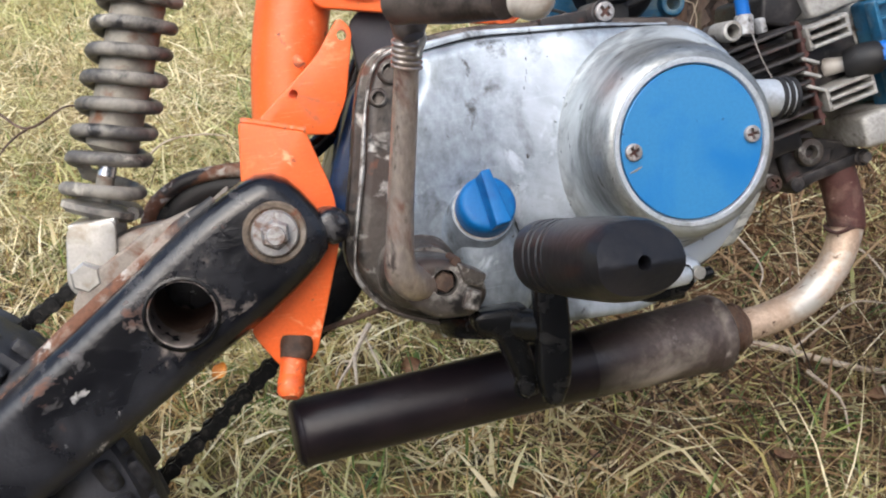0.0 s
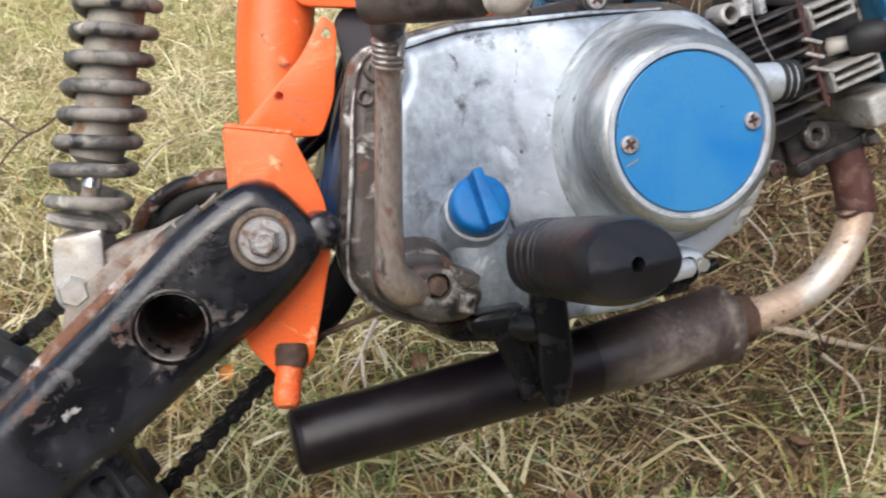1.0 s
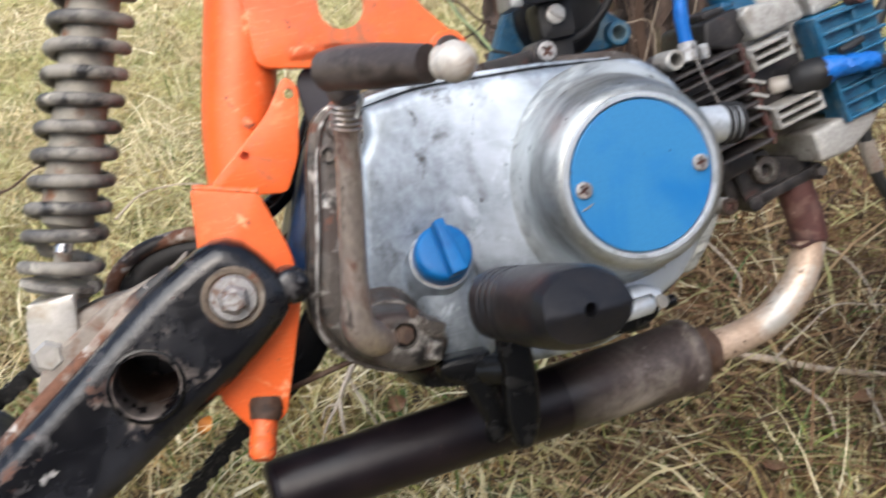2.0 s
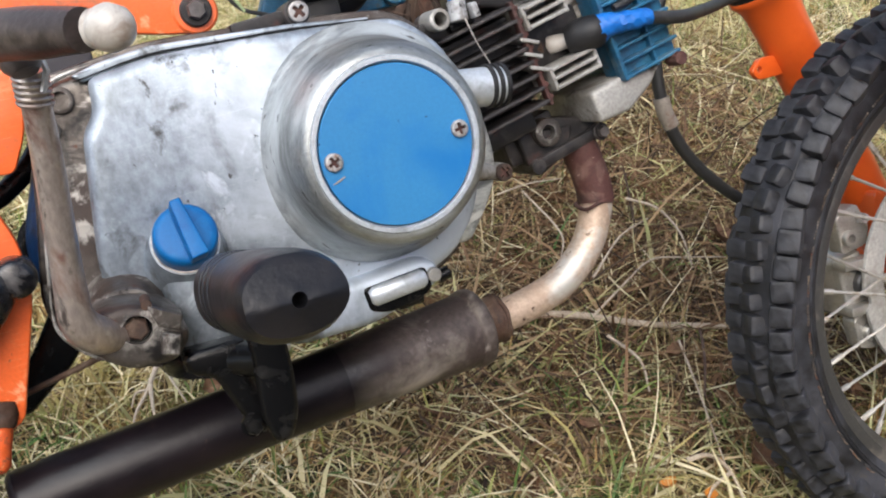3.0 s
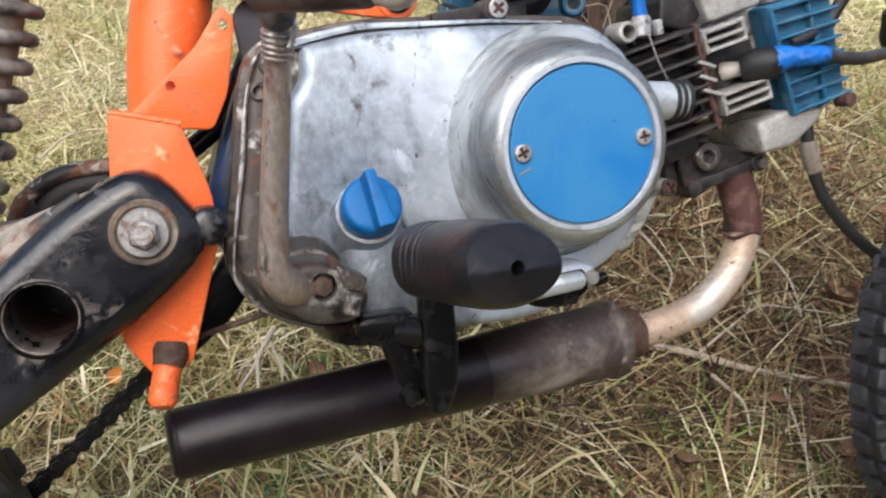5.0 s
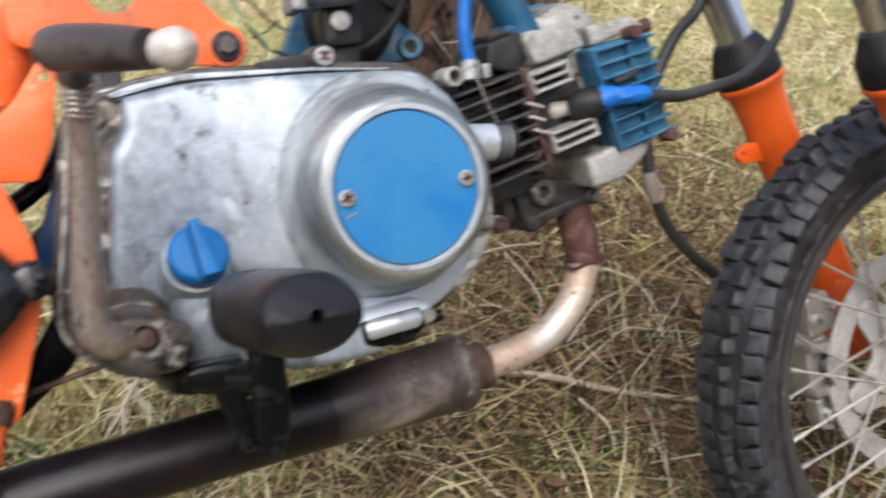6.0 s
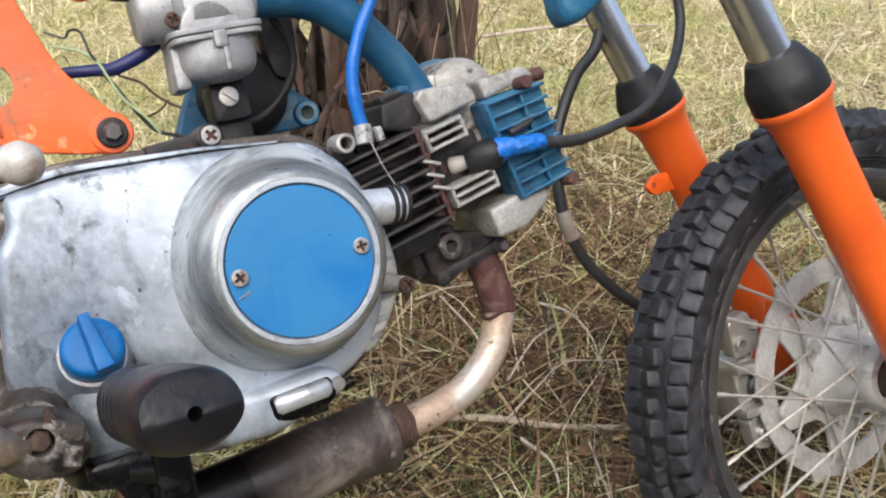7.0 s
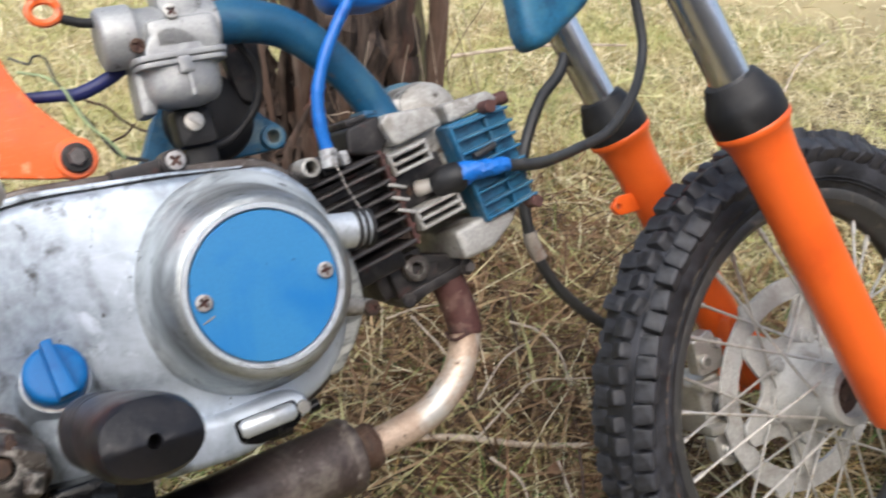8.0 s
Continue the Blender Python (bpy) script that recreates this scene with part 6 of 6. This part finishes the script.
part("brake_rod", sweep(spline([(-0.262, 0.10, -0.100), (-0.20, 0.11, -0.093), (-0.15, 0.12, -0.090)], 4), 0.0022, 8), RUSTY, bike, "thin rusty brake rod")


# ---- the old shrub behind the bike ----
def stem_geo(base, tip, r0, r1, bend, seed, seg=14, n=14, rough=0.12):
    rng = random.Random(seed)
    base, tip = Vector(base), Vector(tip)
    pts, rad = [], []
    for k in range(n + 1):
        s = k / n
        p = base.lerp(tip, s) + Vector(bend) * math.sin(math.pi * s) + Vector((rng.uniform(-1, 1), rng.uniform(-1, 1), 0)) * r0 * 0.12
        pts.append(p)
        rad.append((r0 + (r1 - r0) * s) * (1 + rng.uniform(-rough, rough)) * (1.25 if k == 0 else 1.0))
    vs, fs = sweep(pts, rad, seg)
    out = []
    for i, v in enumerate(vs):
        c = pts[min(i // seg, n)]
        d = Vector(v) - c
        u = d.normalized()
        ridge = 0.26 * noise.noise((u.x * 3.4 + seed, u.y * 3.4, v[2] * 4.0)) + 0.16 * noise.noise((u.x * 9.0, u.y * 9.0 + seed, v[2] * 11.0)) + 0.07 * noise.noise((u.x * 22.0, u.y * 22.0, v[2] * 40.0))
        out.append(tuple(c + d * (1 + ridge)))
    return out, fs


shrub = tagged(new("shrub"), "old shrub with several bare mossy stems", "shrub")
shrub.matrix_world = pose(0.40, 0.80, GROUND_DROP)
part("trunk", stem_geo((0.0, 0.0, -0.02), (0.02, 0.10, 0.95), 0.088, 0.060, (0.02, 0, 0), 1, 96, 110, 0.04), BARK, shrub, "thick grey-brown rotten trunk")
part("trunk", stem_geo((-0.125, 0.03, -0.02), (-0.135, 0.10, 0.9), 0.075, 0.048, (-0.01, 0, 0), 2, 84, 100, 0.05), BARK, shrub, "second rotten brown trunk")
part("stem", stem_geo((0.125, 0.02, -0.02), (0.150, 0.10, 1.0), 0.040, 0.030, (0.01, 0, 0), 3, 40, 60, 0.06), BARK, shrub, "dark upright stem")
part("stem", stem_geo((0.19, 0.06, -0.02), (0.230, 0.12, 1.0), 0.024, 0.017, (-0.01, 0, 0), 7), MOSSY, shrub, "green mossy stem")
part("stem", stem_geo((0.20, 0.08, -0.02), (0.33, 0.14, 1.0), 0.021, 0.013, (0.0, 0, 0), 4), STEM_BROWN, shrub, "slender brown stem")
part("stem", stem_geo((0.23, 0.10, -0.02), (0.17, 0.12, 0.9), 0.014, 0.008, (0.02, 0, 0), 5), STEM_BROWN, shrub)
rng = random.Random(17)
for k in range(22):
    a = rng.uniform(math.pi * 0.95, math.pi * 2.05)
    z0 = rng.uniform(0.02, 0.45)
    z1 = z0 + rng.uniform(0.10, 0.35)
    r = 0.088 - 0.02 * z0
    cx = 0.01 if k % 2 else -0.13
    p = [(r * math.cos(a) + cx, r * math.sin(a) + 0.06 * z, z) for z in (z0, (z0 + z1) / 2, z1)]
    p[1] = (p[1][0] + rng.uniform(-0.02, 0.02), p[1][1] - 0.006, p[1][2])
    p[2] = (p[2][0] + rng.uniform(-0.06, 0.06), p[2][1] - rng.uniform(0.0, 0.03), p[2][2])
    part("bark_strip", sweep(spline(p, 4), [0.003, 0.009, 0.007, 0.003], 7, rng.uniform(0.25, 0.5)), STEM_BROWN if k % 3 == 0 else BARK, shrub)
part("snag", stem_geo((0.06, -0.06, 0.27), (0.155, -0.09, 0.29), 0.007, 0.004, (0, 0, 0.005), 6, 8, 6), TWIG, shrub, "broken side twig")
rng = random.Random(11)
for k in range(34):
    x, y = rng.uniform(-0.24, 0.26), rng.uniform(-0.10, -0.02)
    z = rng.uniform(0.0, 0.12)
    part("dead_stalk", sweep(spline([(x, y, z), (x + rng.uniform(-0.04, 0.04), y - rng.uniform(0, 0.03), z + rng.uniform(0.12, 0.28)), (x + rng.uniform(-0.09, 0.09), y - rng.uniform(0, 0.05), z + rng.uniform(0.2, 0.5))], 4), [0.0018, 0.0012, 0.0006], 5), TWIG if k % 3 == 1 else STEM_BROWN, shrub)

# ---- twigs and fallen leaves ----


def on_ground(x, y, lift=0.0):
    return Vector((x, y, ground_height(x, y) + lift))


def fallen_twig(pts, r0, r1, label, mat=TWIG):
    line = spline([on_ground(x, y, h) for x, y, h in pts], 6)
    mid = line[0].copy()
    geo = sweep([p - mid for p in line], list(np.linspace(r0, r1, len(line))), 8)
    ob = new("twig", mesh_of("twig", geo, mat))
    ob.matrix_world = Matrix.Translation(mid)
    return tagged(ob, label, "twig", "twigs on the grass")


fallen_twig([(0.265, 0.355, 0.040), (0.34, 0.315, 0.040), (0.42, 0.262, 0.036), (0.52, 0.215, 0.036), (0.62, 0.17, 0.03)], 0.0055, 0.0030, "long pale straight twig lying on the grass")
fallen_twig([(0.40, 0.36, 0.05), (0.47, 0.40, 0.07), (0.54, 0.43, 0.06)], 0.0022, 0.0012, "short thin dry twig on the grass")
fallen_twig([(-0.794, 1.454, 0.06), (-0.752, 1.394, 0.07), (-0.682, 1.297, 0.07), (-0.616, 1.36, 0.08), (-0.585, 1.382, 0.06)], 0.0034, 0.0018, "thin dark forked twig lying in the grass", STEM_BROWN)
fallen_twig([(-0.682, 1.297, 0.07), (-0.704, 1.253, 0.07), (-0.722, 1.195, 0.07), (-0.743, 1.16, 0.05)], 0.0026, 0.0014, "thin dark side twig in the grass", STEM_BROWN)
fallen_twig([(-0.47, 1.099, 0.06), (-0.419, 1.146, 0.07), (-0.356, 1.154, 0.07), (-0.308, 1.153, 0.06)], 0.0028, 0.0014, "thin pale bent twig in the grass")
STRAW = "bent pale straw lying loose on the grass"
for line, thick in (
        ([(0.352, 0.290, 0.050), (0.420, 0.320, 0.058), (0.485, 0.346, 0.062), (0.540, 0.334, 0.058), (0.598, 0.322, 0.050)], 0.0019),
        ([(0.542, 0.489, 0.060), (0.559, 0.436, 0.070), (0.557, 0.377, 0.066), (0.538, 0.322, 0.055)], 0.0024),
        ([(0.418, 0.197, 0.060), (0.382, 0.111, 0.058), (0.346, 0.017, 0.046)], 0.0017),
        ([(0.314, 0.046, 0.045), (0.337, 0.037, 0.052), (0.348, 0.014, 0.046), (0.340, -0.019, 0.040)], 0.0030),
        ([(0.348, 0.014, 0.046), (0.318, 0.005, 0.048), (0.306, -0.001, 0.042)], 0.0026),
        ([(0.344, 0.243, 0.060), (0.355, 0.191, 0.058), (0.339, 0.148, 0.048)], 0.0026),
        ([(0.413, 0.577, 0.060), (0.406, 0.456, 0.066), (0.379, 0.410, 0.058)], 0.0020),
        ([(0.375, 0.589, 0.060), (0.427, 0.584, 0.066), (0.483, 0.581, 0.060)], 0.0020),
        ([(1.631, 0.918, 0.060), (1.884, 1.066, 0.110), (2.220, 1.230, 0.070)], 0.0036)):
    fallen_twig(line, thick, thick * 0.45, STRAW)


def forked_root():
    """A pulled-up dead stalk whose root splits into thin strands."""
    strands = (([(-0.158, 0.500, 0.062), (-0.164, 0.487, 0.066), (-0.180, 0.459, 0.066), (-0.195, 0.433, 0.062), (-0.211, 0.413, 0.058), (-0.225, 0.393, 0.046)], 0.0042, 0.0013),
               ([(-0.188, 0.445, 0.064), (-0.193, 0.407, 0.060), (-0.195, 0.390, 0.046)], 0.0030, 0.0012),
               ([(-0.168, 0.478, 0.064), (-0.161, 0.429, 0.062), (-0.150, 0.388, 0.046)], 0.0020, 0.0010),
               ([(-0.193, 0.437, 0.062), (-0.207, 0.440, 0.060), (-0.217, 0.431, 0.048)], 0.0022, 0.0009))
    base = on_ground(-0.18, 0.459, 0.03)
    geos = []
    for pts, r0, r1 in strands:
        line = [p - base for p in spline([on_ground(x, y, h) for x, y, h in pts], 6)]
        geos.append(sweep(line, list(np.linspace(r0, r1, len(line))), 8))
    ob = new("dead_stalk", mesh_of("dead_stalk", merge(*geos), TWIG))
    ob.matrix_world = Matrix.Translation(base)
    tagged(ob, "pulled-up pale dead stalk with a forked root", "dead stalk")


forked_root()
fallen_twig([(0.461, 0.209, 0.055), (0.428, 0.160, 0.060), (0.391, 0.112, 0.050)], 0.0022, 0.0014, "thin brown dead stem lying on the grass", STEM_BROWN)
fallen_twig([(-0.33, 0.72, 0.05), (-0.20, 0.86, 0.07), (-0.06, 0.98, 0.06)], 0.003, 0.0015, "thin pale bent twig in the grass")
fallen_twig([(1.20, 1.75, 0.05), (1.42, 1.62, 0.08), (1.70, 1.55, 0.06)], 0.007, 0.004, "grey bare twig lying far out on the grass")


def leaf_geo(size, curl, rng):
    vs, fs = [], []
    n = 7
    for i in range(n):
        s = i / (n - 1)
        w = size * 0.42 * math.sin(math.pi * min(1, s * 0.97 + 0.02)) ** 0.8
        for j in (-1, -0.5, 0, 0.5, 1):
            vs.append((w * j * (1 + 0.15 * rng.uniform(-1, 1)), size * (s - 0.5), curl * size * (j * j * 0.6 + (s - 0.5) ** 2)))
    for i in range(n - 1):
        for j in range(4):
            a = i * 5 + j
            fs.append((a, a + 1, a + 6, a + 5))
    k = len(vs)
    vs += [(x, y, z - 0.0006) for x, y, z in vs]
    fs += [tuple(q + k for q in f[::-1]) for f in fs]
    return vs, fs


rng = random.Random(21)
LEAVES = [(-0.36, 0.48, 0.026, 1), (-0.02, 0.14, 0.036, 0), (0.28, 0.03, 0.018, 1), (0.31, 0.0, 0.016, 1), (0.63, 0.36, 0.045, 0), (0.56, 0.64, 0.040, 0), (0.40, 0.02, 0.045, 0)]
LEAVES += [(rng.uniform(-0.3, 1.2), rng.uniform(0.0, 0.9), rng.uniform(0.014, 0.030), 0) for _ in range(18)]
for x, y, size, bright in LEAVES:
    ob = new("fallen_leaf", mesh_of("fallen_leaf", leaf_geo(size, rng.uniform(0.3, 0.7), rng), LEAF_ORANGE if bright else LEAF_BROWN))
    ob.matrix_world = Matrix.Translation(on_ground(x, y, 0.040)) @ pose(0, 0, 0, rng.uniform(-25, 25), rng.uniform(-25, 25), rng.uniform(0, 360))
    tagged(ob, "curled bright orange fallen leaf on the grass" if bright else "curled dull brown fallen leaf on the grass", "leaf", "fallen leaves on the grass")


# ---- grass ----
def blades(name, mat, label, seed, zones, length, width, stand, curl, spread=0.4, litter=0.0, seg=4):
    """Many tapering, bending blades in one mesh. zones: (x0, x1, y0, y1, how many, size factor); stand: 1 upright, 0
    lying;
    litter: the share that is missing by the shrub, where dead straw and dark soil also stand in for shade."""
    r = np.random.default_rng(seed)
    allv, count = [], 0
    for x0, x1, y0, y1, n, fac in zones:
        per = 14
        cx, cy = r.uniform(x0, x1, n // per + 1), r.uniform(y0, y1, n // per + 1)
        loose = r.random(n) < spread
        which = r.integers(0, len(cx), n)
        x = np.where(loose, r.uniform(x0, x1, n), cx[which] + r.normal(0, 0.010, n))
        y = np.where(loose, r.uniform(y0, y1, n), cy[which] + r.normal(0, 0.010, n))
        rim = 0.07 * min(x1 - x0, y1 - y0)
        x, y = x + r.normal(0, rim, n), y + r.normal(0, rim, n)
        near_shrub = np.exp(-((x - 0.42) / 0.34) ** 2 - ((y - 0.52) / 0.40) ** 2)
        kept = r.random(n) > litter * near_shrub
        x, y, n = x[kept], y[kept], int(kept.sum())
        z = np.array([ground_height(a, b) for a, b in zip(x, y)]) - 0.004
        L = r.uniform(*length, n) * (0.6 + 0.8 * r.random(n) ** 2) * (0.5 + 0.5 * fac)
        w = r.uniform(*width, n) * fac
        yaw = r.uniform(0, 2 * np.pi, n)
        pitch = np.clip(r.normal(stand[0], stand[1], n), 0.03, 1.5)
        bend = r.uniform(*curl, n)
        side_bend = r.normal(0, 0.6, n)
        fx, fy = np.cos(yaw), np.sin(yaw)
        px, py, pz = x.copy(), y.copy(), z + (r.uniform(0.0, 0.030, n) if stand[0] < 0.5 else 0)
        tw = r.uniform(0, np.pi, n)
        rows = []
        for k in range(seg + 1):
            s = k / seg
            half = 0.5 * w * (1 - s ** 1.6) + 0.00012
            sx, sy, sz = -np.sin(yaw) * np.cos(tw), np.cos(yaw) * np.cos(tw), np.sin(tw) * 0.7
            rows.append(np.stack([px - sx * half, py - sy * half, pz - sz * half], 1))
            rows.append(np.stack([px + sx * half, py + sy * half, pz + sz * half], 1))
            a = pitch - bend * s * s * 1.3
            px = px + L / seg * np.cos(a) * np.cos(yaw + side_bend * s)
            py = py + L / seg * np.cos(a) * np.sin(yaw + side_bend * s)
            pz = np.maximum(pz + L / seg * np.sin(a), z + 0.003)
        allv.append(np.stack(rows, 1).reshape(-1, 3))
        count += n
    v = np.concatenate(allv)
    base = (np.arange(count) * (2 * seg + 2))[:, None, None]
    quad = np.array([[2 * k, 2 * k + 1, 2 * k + 3, 2 * k + 2] for k in range(seg)])[None]
    idx = (base + quad).reshape(-1)
    me = bpy.data.meshes.new(name)
    me.vertices.add(len(v))
    me.vertices.foreach_set("co", v.astype(np.float32).ravel())
    nf = count * seg
    me.loops.add(nf * 4)
    me.loops.foreach_set("vertex_index", idx.astype(np.int32))
    me.polygons.add(nf)
    me.polygons.foreach_set("loop_start", np.arange(0, nf * 4, 4, dtype=np.int32))
    me.polygons.foreach_set("use_smooth", np.ones(nf, dtype=bool))
    me.update(calc_edges=True)
    me.materials.append(mat)
    tagged(new(name, me), label, "grass", kind="stuff")


NEAR, MID, FAR, SIDE = (-0.9, 1.5, -0.25, 1.2), (-1.6, 2.4, 1.2, 2.4), (-2.2, 4.4, 2.4, 6.0), (1.5, 3.4, 0.0, 1.2)
blades("dry_grass", GRASS_DRY, "tangled dry straw-coloured grass on the lawn", 3, [(*NEAR, 66000, 1.0), (*MID, 8000, 1.1)], (0.028, 0.105), (0.0016, 0.0046), (0.50, 0.48), (-0.6, 3.4), 0.25, 0.45)
blades("green_grass", GRASS_GREEN, "short green and olive grass on the lawn", 5, [(*NEAR, 19000, 1.0), (*MID, 9000, 1.1)], (0.03, 0.10), (0.0018, 0.0050), (0.75, 0.42), (0.2, 2.4), 0.08, 0.45)
blades("fallen_straw", GRASS_PALE, "long pale straws lying loose on the grass", 12, [(*NEAR, 5200, 1.0), (*MID, 800, 1.1)], (0.09, 0.22), (0.0014, 0.0036), (0.25, 0.25), (-0.3, 1.0), 0.9)
blades("green_tufts", GRASS_GREEN, "broad fresh green grass tufts on the lawn", 41, [(0.24, 0.34, 0.14, 0.22, 110, 1.3), (0.19, 0.28, 0.03, 0.10, 90, 1.3), (0.32, 0.38, 0.19, 0.24, 60, 1.2), (-0.31, -0.22, 0.49, 0.57, 120, 1.2), (0.08, 0.17, 0.05, 0.12, 60, 1.2)], (0.05, 0.11), (0.0028, 0.0056), (0.65, 0.35), (0.4, 2.0), 0.5)
# Dead litter, kept dark so that its colour also carries the shade here.
blades("dead_litter", GRASS_BROWN, "brown dead stalks and leaf litter, also darkening the shaded ground by the shrub", 23, [(0.10, 0.95, 0.10, 1.05, 7500, 1.0)], (0.06, 0.20), (0.0020, 0.0062), (0.20, 0.30), (-0.5, 1.6), 0.5)
blades("pale_lawn_grass", GRASS_PALE, "pale yellow-green mossy lawn grass farther off", 8, [(-1.6, 2.4, 0.9, 1.2, 9000, 1.0), (*MID, 46000, 1.2), (*FAR, 70000, 2.2), (4.4, 10.0, 1.0, 10.0, 60000, 4.2), (*SIDE, 18000, 1.1)], (0.025, 0.075), (0.0018, 0.0040), (0.40, 0.40), (0.0, 1.6), 0.5, seg=2)
blades("outer_lawn_grass", GRASS_PALE, "coarse pale lawn grass round about", 15, [(-4.5, 6.0, -2.8, 8.0, 42000, 2.4), (-2.6, 3.6, -1.6, 0.0, 16000, 1.4), (-2.4, -0.8, -0.4, 1.6, 14000, 1.3)], (0.03, 0.08), (0.0018, 0.0042), (0.45, 0.40), (0.0, 1.6), 0.6, seg=2)
